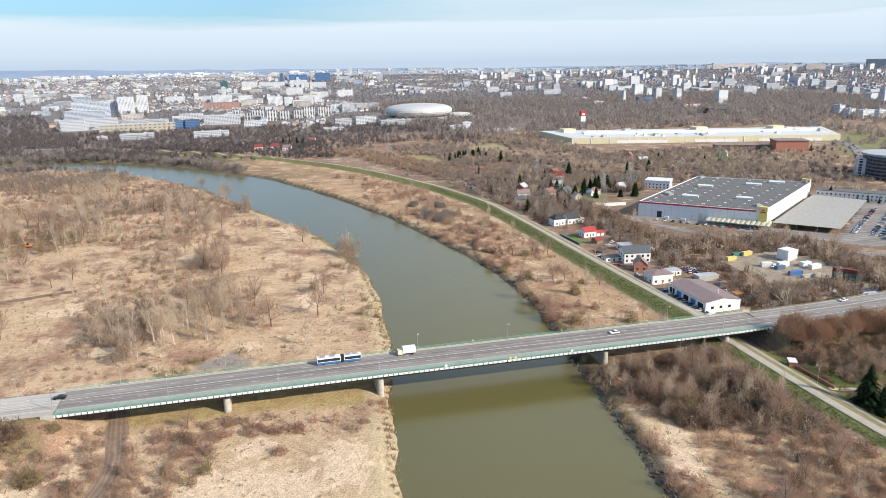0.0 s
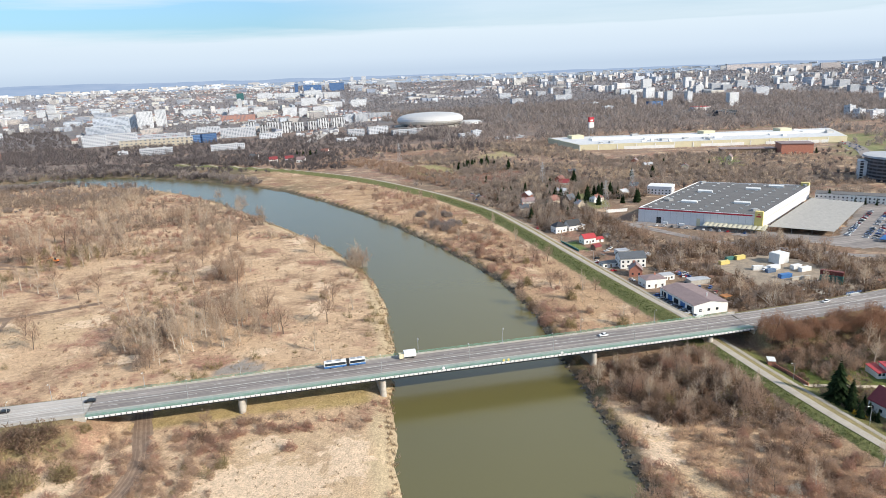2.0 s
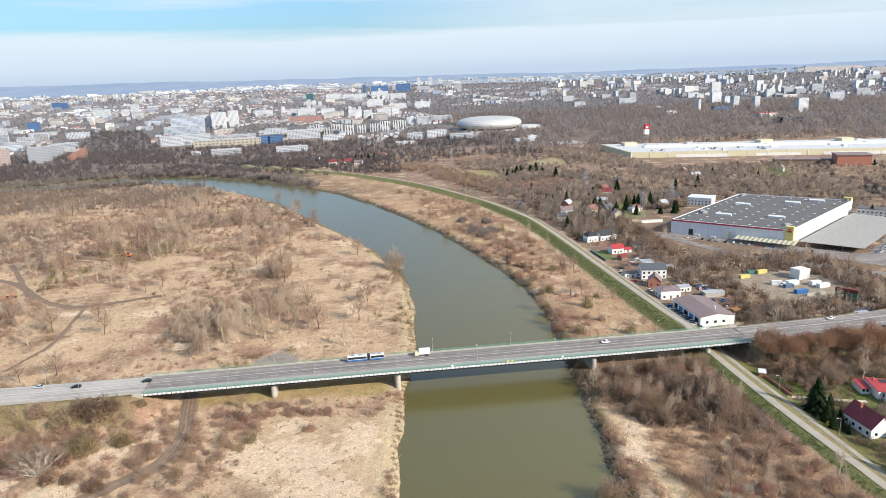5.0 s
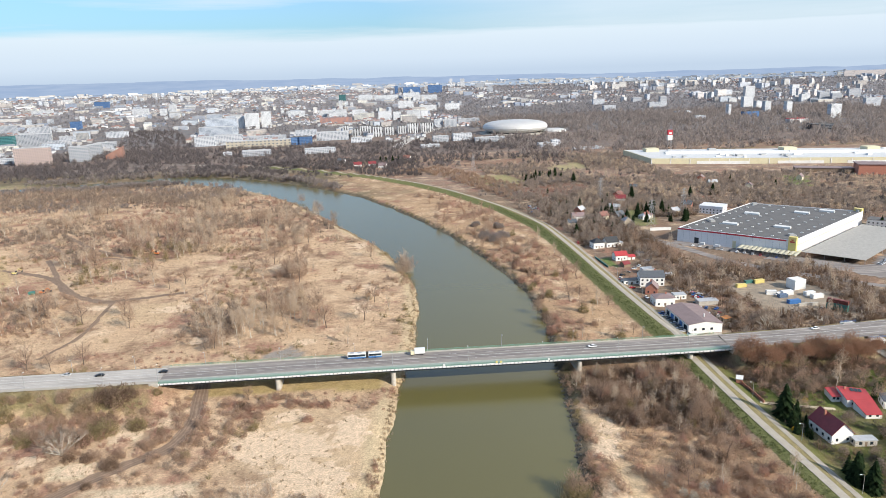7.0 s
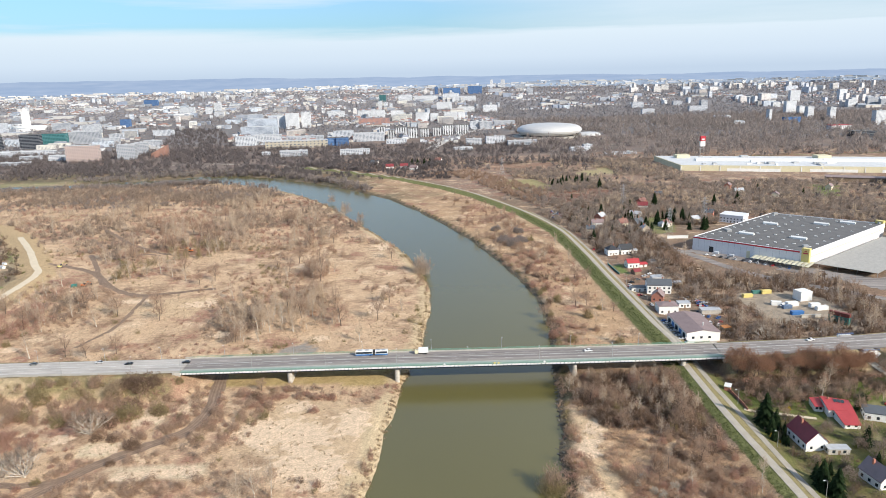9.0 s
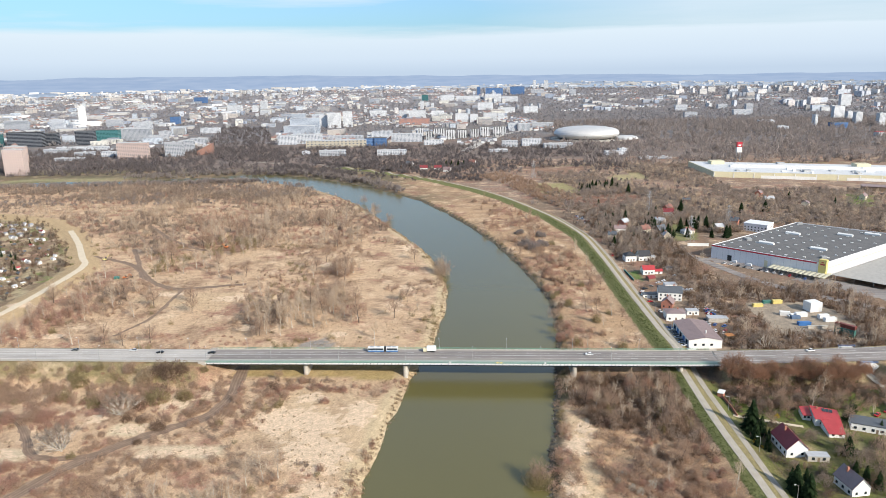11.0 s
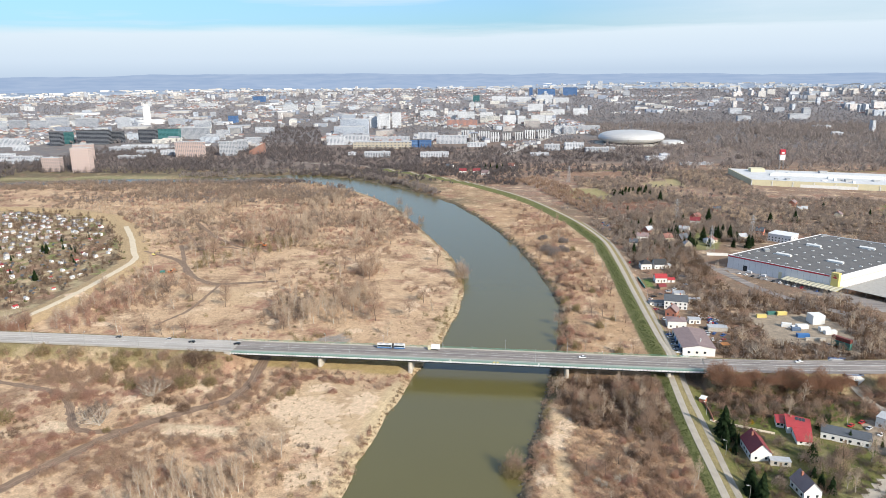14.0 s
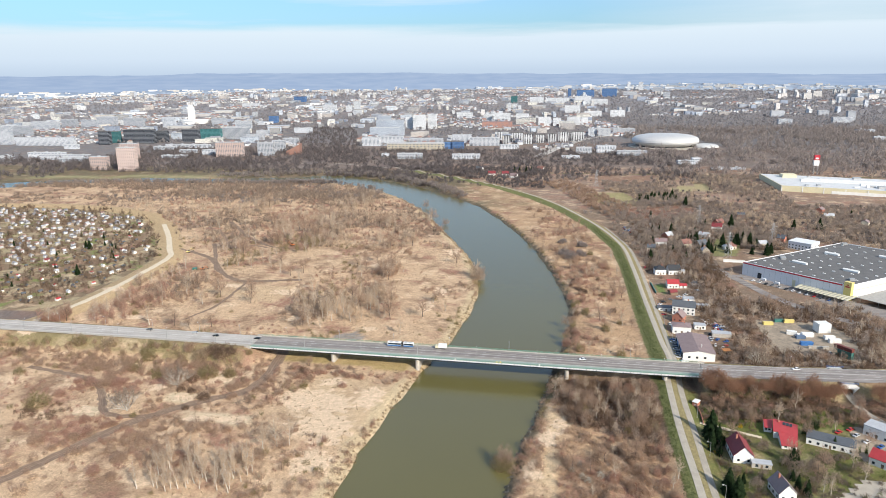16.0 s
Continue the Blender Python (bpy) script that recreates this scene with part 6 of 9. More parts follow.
# storage yard with containers
crate("container", 281.5, 106, 9, 8, 7.0, 12, white_paint, "tall white site cabin stack in a storage yard")
crate("container", 281.5, 90, 7, 3, 3.0, 8, white_paint, "white steel shipping container in a yard")
crate("container", 283, 84, 8, 3, 3.0, 8, white_paint, "white steel shipping container in a yard")
crate("container", 258, 96, 6.5, 3, 3.0, -14, white_paint, "white steel shipping container in a yard")
crate("container", 268, 94, 8, 3.4, 3.2, 5, white_paint, "white steel shipping container in a yard")
crate("container", 262, 76, 8, 3, 2.8, 4, blue_paint, "blue steel shipping container in a yard")
crate("container", 262, 89, 6, 2.6, 2.6, 5, material("slate_blue_paint", (0.12, 0.18, 0.28), 0.5), "slate blue steel container in a yard")
crate("container", 246.5, 114.5, 7, 2.6, 2.6, 5, yellow_paint, "yellow steel container in a yard")
crate("container", 263, 121, 7, 2.6, 2.8, 6, yellow_paint, "yellow steel container in a yard")
crate("container", 256, 122, 6, 2.4, 2.4, 6, teal_paint, "green steel container in a yard")
for k, (mat, col) in enumerate(((teal_paint, "teal"), (teal_paint, "green"), (rust_paint, "rust red"))):
    crate("container", 279.5, 58, 12.2, 2.6, 2.6, -52, mat, f"{col} shipping container in a stack", z=on_ground(279.5, 58) + 2.6 * k)
house(268, 70, 13, 1.2, 1.8, 2, 0.2, concrete, concrete, "low concrete yard wall", "flat", False, windows=False)
vehicle("white_van", 262, 94, 10)
vehicle("silver", 273, 62, 120)

# houses by the lower lane
house(183.5, -80.5, 15, 9.5, 4.2, 92, 4.6, plaster_white, roof_dark_red, "white house with a steep dark red roof")
house(191.5, -90, 9, 4, 2.6, -5, 0.3, concrete, roof_pale, "weathered low shed beside a house", "flat", False)


def build_villa():
    """Low white villa under stepped, gently sloping red roofs."""
    ob = thing("house", label="white villa with stepped bright red sheet roofs", category="house")
    z = on_ground(210, -60) - 0.4
    blocks = (([(207.2, -48.2), (218.6, -52.6), (216.2, -61.5), (204.4, -60.4)], (6.3, 5.9, 5.0, 5.3)),
              ([(206.8, -60.8), (216.0, -61.8), (213.0, -72.6), (205.6, -71.8)], (5.2, 5.2, 3.7, 3.7)),
              ([(203.2, -45.8), (207.6, -46.6), (205.4, -55.2), (201.6, -54.2)], (4.6, 4.9, 4.2, 4.0)))
    for quad, tops in blocks:
        cx, cy = sum(p[0] for p in quad) / 4, sum(p[1] for p in quad) / 4
        inner = [(cx + (x - cx) * 0.94, cy + (y - cy) * 0.94) for x, y in quad]
        w = Shape()
        low = [(x, y, z) for x, y in inner]
        high = [(x, y, h - 0.1) for (x, y), h in zip(inner, tops)]
        for k in range(4):
            w.face([low[k], low[(k + 1) % 4], high[(k + 1) % 4], high[k]])
        wall = part("wall", w, plaster_white, ob)
        r = Shape()
        top = [(x, y, h + 0.12) for (x, y), h in zip(quad, tops)]
        bot = [(x, y, h - 0.08) for (x, y), h in zip(quad, tops)]
        r.face(top[::-1])
        r.face(bot)
        for k in range(4):
            r.face([bot[k], top[k], top[(k + 1) % 4], bot[(k + 1) % 4]])
        part("roof", r, roof_red, ob)
        a, b = Vector(inner[3]), Vector(inner[2])
        for f in (0.25, 0.7):
            p = a.lerp(b, f)
            d = (b - a).normalized()
            out = Vector((d.y, -d.x)) * 0.05
            q = Shape()
            q.prism([tuple(p - d * 0.6 - out), tuple(p + d * 0.6 - out), tuple(p + d * 0.6 + out), tuple(p - d * 0.6 + out)], z + 1.5, z + 2.7)
            part("window", q, glass_dark, wall)
    for k in range(3):
        x, y = 211.6 + k * 1.5, -51.2 - k * 0.6
        q = Shape()
        q.face([(x, y, 6.42 - k * 0.05), (x - 0.9, y - 2.6, 6.08 - k * 0.05), (x + 0.4, y - 3.1, 6.03 - k * 0.05), (x + 1.3, y - 0.5, 6.37 - k * 0.05)])
        part("solar_panel", q, glass_dark, ob)
    c = Shape()
    c.box(209.2, -51.4, 5.6, 210.0, -50.6, 7.1)
    part("chimney", c, brick_red, ob)


build_villa()
house(231.5, -64, 22, 9, 3.6, -22, 0.5, plaster_white, roof_slate, "long low house with a grey sheet roof", "flat", False)
house(260, -50, 13, 9, 5.6, -42, 0.4, plaster_white, roof_pale, "white two-storey flat-roofed building", "flat", False)
house(251, -80, 12, 9, 4.2, -40, 3.0, plaster_white, roof_red, "white house with a red roof beside a road")
house(195, -112, 11, 8, 4.0, 100, 4.2, plaster_white, roof_mauve, "small white house with a brown gabled roof")
KEEP_OFF += [(176, -92, 198, -70), (199, -74, 245, -45), (242, -90, 272, -40), (188, -120, 201, -105)]
for x, y, k in ((248, -52, "silver"), (247, -46, "red"), (251, -58, "white"), (256, -62, "blue"), (240, -50, "red")):
    vehicle(k, x, y, 40)
slab("forecourt", [(238, -60), (252, -42), (262, -58), (246, -78), (240, -74)], paving, "grey paved forecourt")
slab("turning_circle", [(214, -118), (222, -108), (236, -97), (258, -94), (262, -125), (230, -135)], path_asphalt, "pale concrete turning circle")
solid("drive", ribbon(curve_line([(170, -49), (178, -52), (188, -57), (199, -61)], 3), 2.6, 0.16), pale_dirt, label="pale gravel drive to a villa", category="drive", kind="structure")
# garden wall, shelter and fences
fence = thing("garden_wall", label="red-brown brick garden wall along the lane", category="wall")
line = curve_line([(171.5, -26), (172.0, -40), (171.5, -50)], 1.6)
for a, b in zip(line, line[1:]):
    s = Shape()
    z = on_ground(*a)
    s.prism([(a[0] - 0.15, a[1]), (a[0] + 0.15, a[1]), (b[0] + 0.15, b[1]), (b[0] - 0.15, b[1])][::-1], z - 0.3, z + 1.6)
    part("wall_panel", s, brick_red, fence)
house(171.5, -27, 4.5, 3, 2.6, 60, 0.2, brick_red, white_paint, "small brick bin shelter with a white roof", "flat", False, windows=False)


def fence_line(pts, label):
    ob = thing("fence", label=label, category="fence")
    line = curve_line(pts, 2.5)
    for a, b in zip(line, line[1:]):
        za, zb = on_ground(*a), on_ground(*b)
        s = Shape()
        s.tube((*a, za - 0.2), (*a, za + 1.5), 0.07, 0.07, 4)
        part("post", s, timber, ob)
        r = Shape()
        for h in (0.4, 0.8, 1.2):
            r.tube((*a, za + h), (*b, zb + h), 0.05, 0.05, 3)
        part("rail", r, timber, ob)


fence_line([(172, -52), (188, -60), (200, -66), (206, -75)], "brown timber garden fence")
fence_line([(171, -62), (171, -80), (172, -100), (173, -118)], "weathered timber fence along the lane")
fence_line([(172, -30), (186, -27), (205, -29), (224, -30)], "dark timber fence behind a lawn")

# ---------------------------------------------------------------- underpass east of the bridge


def build_underpass():
    ob = thing("underpass", label="white concrete road underpass with a blue railing", category="underpass")
    zt = float(road_z(262)) - 0.3
    for side in (-1, 1):
        y = float(road_y(262)) + side * 12.2
        ya, yb = (y - 0.6, y) if side < 0 else (y, y + 0.6)
        for x0, x1, z0, z1 in ((258.6, 259.4, -0.5, zt), (264.6, 265.4, -0.5, zt), (259.4, 264.6, 5.4, zt)):
            s = Shape()
            s.box(x0, ya, z0, x1, yb, z1)
            part("portal", s, plaster_white, ob)
        for sx in (-1, 1):
            s = Shape()
            xi, xo = 262 + sx * 3.4, 262 + sx * 12
            q = [(xi, ya, -0.5), (xo, ya, -0.5), (xo, ya, 2.0), (xi, ya, zt)]
            q2 = [(p[0], yb, p[2]) for p in q]
            s.face(q[::-sx])
            s.face(q2[::sx])
            for i in range(4):
                s.face([q[i], q[(i + 1) % 4], q2[(i + 1) % 4], q2[i]])
            part("wing_wall", s, plaster_white, ob)
        s = Shape()
        for z in (0.5, 1.0):
            s.box(257, y - 0.35, zt + z, 267, y - 0.25, zt + z + 0.1)
        for k in range(8):
            s.box(257.2 + k * 1.35, y - 0.36, zt, 257.3 + k * 1.35, y - 0.24, zt + 1.1)
        part("railing", s, blue_paint, ob, "blue railing")
    yc = float(road_y(262))
    s = Shape()
    s.box(258.6, yc - 11.6, 5.4, 265.4, yc + 11.6, zt)
    for x in (258.6, 264.9):
        s.box(x, yc - 11.6, -0.5, x + 0.5, yc + 11.6, 5.4)
    part("tunnel", s, concrete, ob)


build_underpass()
solid("lane", ribbon(curve_line([(262, 60), (262, 30), (262, 8), (262, -12), (264, -26), (274, -44), (292, -62)], 3), 4.6, 0.16), path_asphalt, label="grey lane through the underpass", category="road", kind="structure")

# ---------------------------------------------------------------- lamps, signs, pylons


def lamp_template(height, label):
    ob = thing("street_lamp", label=label, category="street lamp", group="street lamps")
    s = Shape()
    s.tube((0, 0, -0.1), (0, 0, height), 0.13, 0.07, 6)
    part("post", s, galvanised, ob)
    s = Shape()
    s.tube((0, 0, height), (0, 1.3, height + 0.25), 0.06, 0.05, 5)
    part("arm", s, galvanised, ob)
    s = Shape()
    s.box(-0.16, 1.1, height + 0.18, 0.16, 1.9, height + 0.34)
    part("lantern", s, white_paint, ob)
    return ob


lamp = lamp_template(7.6, "grey steel street lamp beside the road")
spots = [(x, -5.95, 0) for x in (-300, -260, -222, -183, -145, -118, -79, -39, 0, 39, 78, 118, 156)] + [(x, 9.4, 180) for x in (-282, -243, -204, -166, -134, -98, -59, -20, 19, 59, 98, 137)]
for k, (x, off, rz) in enumerate(spots):
    m = pose(x, float(road_y(x)) + off, float(road_z(x)), 0, 0, rz)
    if k:
        copy_thing(lamp, m)
    else:
        lamp.matrix_basis = m
for x, y, rz in ((169.2, -44, 90), (168.8, -84, 90), (168.5, -122, 90), (168, 20, 90), (169.3, 60, 90), (169.3, 100, 90), (169.3, 150, 90), (169, 205, 90), (216, 34, 180), (240, 36, 180)):
    copy_thing(lamp, pose(x, y, on_ground(x, y), 0, 0, rz))


def sign_board(x, off, mat, label):
    """A navigation board fixed to the bridge's railing."""
    ob = thing("navigation_sign", pose(x, float(road_y(x)) + off, float(road_z(x)) + 0.4), label=label, category="sign")
    s = Shape()
    s.face([(0, -0.05, -0.3), (0.75, -0.05, 0.45), (0, -0.05, 1.2), (-0.75, -0.05, 0.45)])
    s.face([(0, 0.05, -0.3), (-0.75, 0.05, 0.45), (0, 0.05, 1.2), (0.75, 0.05, 0.45)])
    ring = [(0, -0.3), (0.75, 0.45), (0, 1.2), (-0.75, 0.45)]
    for a, b in zip(ring, ring[1:] + ring[:1]):
        s.face([(a[0], -0.05, a[1]), (a[0], 0.05, a[1]), (b[0], 0.05, b[1]), (b[0], -0.05, b[1])])
    part("board", s, mat, ob)
    s = Shape()
    s.box(-0.05, 0.05, -0.4, 0.05, 0.12, 1.0)
    part("bracket", s, galvanised, ob)


for x, mat, c in ((26, white_paint, "white"), (53, yellow_paint, "yellow"), (55.2, yellow_paint, "yellow"), (80, white_paint, "white")):
    sign_board(x, -10.8, mat, f"{c} diamond navigation board on the bridge railing")


def lattice(x, y, h):
    ob = thing("power_pylon", pose(x, y, on_ground(x, y) - 0.3, 0, 0, 25), label="grey steel lattice power pylon with three cross-arms", category="pylon")
    s = Shape()
    lv = [0, 0.2, 0.38, 0.54, 0.68, 0.8, 0.9, 1.0]
    half = lambda u: 2.6 * (1 - u) + 0.35
    for u0, u1 in zip(lv, lv[1:]):
        a, b = half(u0), half(u1)
        c0 = [(-a, -a), (a, -a), (a, a), (-a, a)]
        c1 = [(-b, -b), (b, -b), (b, b), (-b, b)]
        for i in range(4):
            j = (i + 1) % 4
            s.tube((*c0[i], u0 * h), (*c1[i], u1 * h), 0.13, 0.12, 4)
            s.tube((*c0[i], u0 * h), (*c1[j], u1 * h), 0.08, 0.08, 3)
            s.tube((*c0[j], u0 * h), (*c1[i], u1 * h), 0.08, 0.08, 3)
    part("tower", s, galvanised, ob)
    for u, w in ((0.72, 4.2), (0.83, 5.2), (0.94, 3.6)):
        s = Shape()
        s.tube((-w, 0, u * h), (w, 0, u * h), 0.1, 0.1, 4)
        s.tube((-w, 0, u * h), (0, 0, u * h + 1.6), 0.07, 0.07, 3)
        s.tube((w, 0, u * h), (0, 0, u * h + 1.6), 0.07, 0.07, 3)
        part("cross_arm", s, galvanised, ob)


for x, y, h in ((258, 312, 27), (314, 366, 27), (254, 462, 27), (140, 760, 28)):
    lattice(x, y, h)

# ---------------------------------------------------------------- vehicles on the bridge


def on_road(kind, x, off, rz):
    vehicle(kind, x, float(road_y(x)) + off, rz, float(road_z(x)))


def build_bus(x, off):
    ob = thing("articulated_bus", pose(x, float(road_y(x)) + off, float(road_z(x)) + 0.01), label="white and blue articulated city bus on the bridge", category="bus")
    for x0, x1, nm in ((-9.0, 0.6, "front_section"), (2.0, 9.0, "rear_section")):
        s = Shape()
        s.box(x0, -1.27, 0.35, x1, 1.27, 3.0)
        b = part(nm, s, white_paint, ob)
        sk = Shape()
        sk.box(x0 - 0.01 if x0 < 0 else x0, -1.3, 0.36, x1, 1.3, 1.15)
        part("skirt", sk, blue_paint, b, "blue skirt")
        w = Shape()
        w.box(x0 + 0.25, -1.29, 1.35, x1 - 0.25, 1.29, 2.5)
        part("glazing", w, glass_dark, b)
        r = Shape()
        for k in range(2):
            c = x0 + (k + 0.6) * (x1 - x0) / 2.4
            r.box(c - 1.0, -0.8, 3.0, c + 1.0, 0.8, 3.28)
        part("roof_unit", r, galvanised, b)
    s = Shape()
    for k in range(5):
        s.box(0.6 + k * 0.28, -1.2 - 0.04 * (k % 2), 0.5, 0.88 + k * 0.28, 1.2 + 0.04 * (k % 2), 2.95)
    part("bellows", s, rubber, ob)
    s = Shape()
    s.box(-9.05, -1.1, 1.2, -8.95, 1.1, 2.7)
    part("windscreen", s, glass_dark, ob)
    for x in (-6.4, -0.8, 5.6):
        for y in (-1.2, 1.2):
            s = Shape()
            s.tube((x, y - 0.14, 0.48), (x, y + 0.14, 0.48), 0.48, 0.48, 12, cap=True)
            part("wheel", s, rubber, ob)


def build_truck(x, off, length, label, face=1):
    ob = thing("lorry", pose(x, float(road_y(x)) + off, float(road_z(x)) + 0.01, 0, 0, 0 if face > 0 else 180), label=label, category="lorry")
    s = Shape()
    s.box(-length / 2 + 2.1, -1.22, 0.95, length / 2, 1.22, 3.5)
    part("box_body", s, white_paint, ob)
    s = Shape()
    s.box(-length / 2, -1.1, 0.45, -length / 2 + 1.95, 1.1, 2.5)
    c = part("cab", s, cream_clad, ob)
    s = Shape()
    s.box(-length / 2 - 0.02, -1.0, 1.35, -length / 2 + 1.2, 1.12, 2.2)
    part("windscreen", s, glass_dark, c)
    s = Shape()
    s.box(-length / 2 + 0.3, -0.5, 0.55, length / 2 - 0.1, 0.5, 0.95)
    part("chassis", s, steel_dark, ob)
    for x in (-length / 2 + 1.0, length / 2 - 1.4):
        for y in (-1.0, 1.0):
            s = Shape()
            s.tube((x, y - 0.14, 0.45), (x, y + 0.14, 0.45), 0.45, 0.45, 10, cap=True)
            part("wheel", s, rubber, ob)


build_bus(-14.5, 6.6)
build_truck(13.5, 6.6, 7.6, "white box lorry with a cream cab on the bridge")
for kind, x, off, rz in (("black", -150, 3.4, 0), ("grey", -205, 6.5, 0), ("silver", -168, 6.5, 0), ("black", -118, 3.4, 0), ("white", 107, 3.4, 0), ("white", 237, 6.4, 12)):
    on_road(kind, x, off, rz)

# scattered houses and gardens east of the levee
rnd = random.Random(52)
ROOFS = [(roof_dull_red, "faded red"), (roof_mauve, "brown"), (roof_slate, "slate grey"), (roof_dark_red, "dark red"), (roof_pale, "pale sheet")]
for x, y in ((184, 331), (197, 356), (268, 350), (272, 443), (304, 366), (331, 392), (238, 326), (280, 474), (222, 352), (208, 388), (250, 398), (318, 526), (426, 532), (453, 489), (547, 534), (428, 570)):
    roof, word = rnd.choice(ROOFS)
    house(x, y, rnd.uniform(8, 12), rnd.uniform(7, 9), rnd.uniform(3.2, 5.4), rnd.uniform(0, 180), rnd.uniform(2.4, 3.8), rnd.choice([plaster_white, plaster_beige, plaster_beige, brick_red]), roof,
          f"small house with a {word} roof among trees")
    KEEP_OFF.append((x - 8, y - 8, x + 8, y + 8))
for k in range(46):     # traffic on the main road
    i = rnd.randrange(len(JUNCTION) - 1)
    (ax, ay), (bx, by), f = JUNCTION[i], JUNCTION[i + 1], rnd.random()
    ang = math.atan2(by - ay, bx - ax)
    off = rnd.choice([-5.5, -2.2, 2.2, 5.5])
    vehicle(rnd.choice(kinds), ax + (bx - ax) * f - math.sin(ang) * off, ay + (by - ay) * f + math.cos(ang) * off, math.degrees(ang))
for k in range(24):     # cars behind the levee path
    vehicle(rnd.choice(kinds), rnd.uniform(160, 178), rnd.uniform(408, 446), rnd.uniform(0, 360))
for x, y in ((-47, 862), (-22, 866), (-4, 838), (-78, 924), (40, 935)):
    roof, word = rnd.choice(ROOFS)
    house(x, y, 13, 9, 4.5, rnd.uniform(-20, 20), 4.0, plaster_white, roof, f"white house with a {word} roof beyond the levee")
for k in range(36):     # traffic beyond the shopping centre
    u = k / 36
    x, y = 640 + 360 * u + rnd.uniform(-4, 4), 385 + 515 * u
    vehicle(rnd.choice(kinds), x + rnd.choice([-5, 5]), y, 55, on_ground(x, y) + 0.4)


# ---------------------------------------------------------------- allotment gardens behind the west levee


def hut_template(w, d, h, roof, wall, label, flat_top=False):
    ob = thing("garden_hut", label=label, category="hut", group="allotment huts")
    s = Shape()
    s.box(-w / 2, -d / 2, -0.3, w / 2, d / 2, h)
    if not flat_top:
        for e in (-1, 1):
            s.face([(e * w / 2, -d / 2, h), (e * w / 2, d / 2, h), (e * w / 2, 0, h + 1.3)][::e])
    part("wall", s, wall, ob)
    s = Shape()
    if flat_top:
        s.box(-w / 2 - 0.2, -d / 2 - 0.2, h, w / 2 + 0.2, d / 2 + 0.2, h + 0.18)
    else:
        for e in (-1, 1):
            a = [(-w / 2 - 0.3, 0, h + 1.35), (w / 2 + 0.3, 0, h + 1.35), (w / 2 + 0.3, e * (d / 2 + 0.35), h - 0.15), (-w / 2 - 0.3, e * (d / 2 + 0.35), h - 0.15)]
            up = [(p[0], p[1], p[2] + 0.12) for p in a]
            s.face(a)
            s.face(up[::-1])
            for i in range(4):
                s.face([a[i], a[(i + 1) % 4], up[(i + 1) % 4], up[i]])
    part("roof", s, roof, ob)
    s = Shape()
    s.box(-0.45, -d / 2 - 0.04, 0, 0.45, -d / 2 + 0.03, 1.95)
    part("door", s, timber, ob)
    for x in (-w * 0.3, w * 0.3):
        s = Shape()
        s.box(x - 0.4, -d / 2 - 0.03, 0.9, x + 0.4, -d / 2 + 0.03, 1.8)
        part("window", s, glass_dark, ob)
    return ob


HUTS = [hut_template(5, 4, 2.3, roof_pale, plaster_white, "white allotment hut with a pale roof"),
        hut_template(5.5, 4.5, 2.4, roof_dark_red, plaster_white, "white allotment hut with a dark red roof"),
        hut_template(4.5, 4, 2.2, roof_slate, timber, "timber allotment hut with a grey roof"),
        hut_template(4.5, 3.5, 2.3, white_paint, plaster_beige, "beige allotment hut with a white flat roof", True),
        hut_template(6, 4.5, 2.6, roof_red, plaster_white, "white allotment hut with a red roof")]
rnd = random.Random(21)
used = []
spots = [(x0 + rnd.uniform(-5, 5), y0 + rnd.uniform(-6, 6)) for y0 in range(78, 470, 15) for x0 in range(-800, -336, 13)]
FAR_HUTS = []
sx, sy = np.array([p[0] for p in spots]), np.array([p[1] for p in spots])
dl, _, sl = seg_dist(sx, sy, LEVEE_WEST)
ok_spot = (dl > 22) & (sl > 0)
for (x, y), ok in zip(spots, ok_spot):
    if not ok or rnd.random() < 0.25:
        continue
    if x < -455:     # those further off are joined
        FAR_HUTS.append((x, y, on_ground(x, y), rnd.uniform(3.4, 5.4), rnd.uniform(3, 4), rnd.uniform(2.0, 2.6), math.radians(rnd.choice([-20, 70]) + rnd.uniform(-8, 8))))
        continue
    k = rnd.choice([0, 0, 1, 2, 2, 2, 2, 2, 3, 0, 2, 2, 4])
    m = pose(x, y, on_ground(x, y) + 0.05, 0, 0, rnd.choice([-20, 70, 160]) + rnd.uniform(-8, 8)) @ Matrix.Scale(rnd.uniform(0.66, 1.0), 4)
    if k in used:
        copy_thing(HUTS[k], m)
    else:
        HUTS[k].matrix_basis = m
        used.append(k)

# ---------------------------------------------------------------- single trees
TREE_KINDS = []


def tree_kind(h, wood, crown, bark, twig, pale):
    """One form of leafless tree: its height, its two meshes, and both in one shape for those that stand far off."""
    whole = Shape()
    whole.add(wood, Matrix.Identity(4))
    whole.add(crown, Matrix.Identity(4))
    whole.m = [0] * len(wood.f) + [1] * len(crown.f)
    TREE_KINDS.append((h, wood.mesh("trunk", [bark]), crown.mesh("crown", [twig]), pale, whole, [bark, twig]))


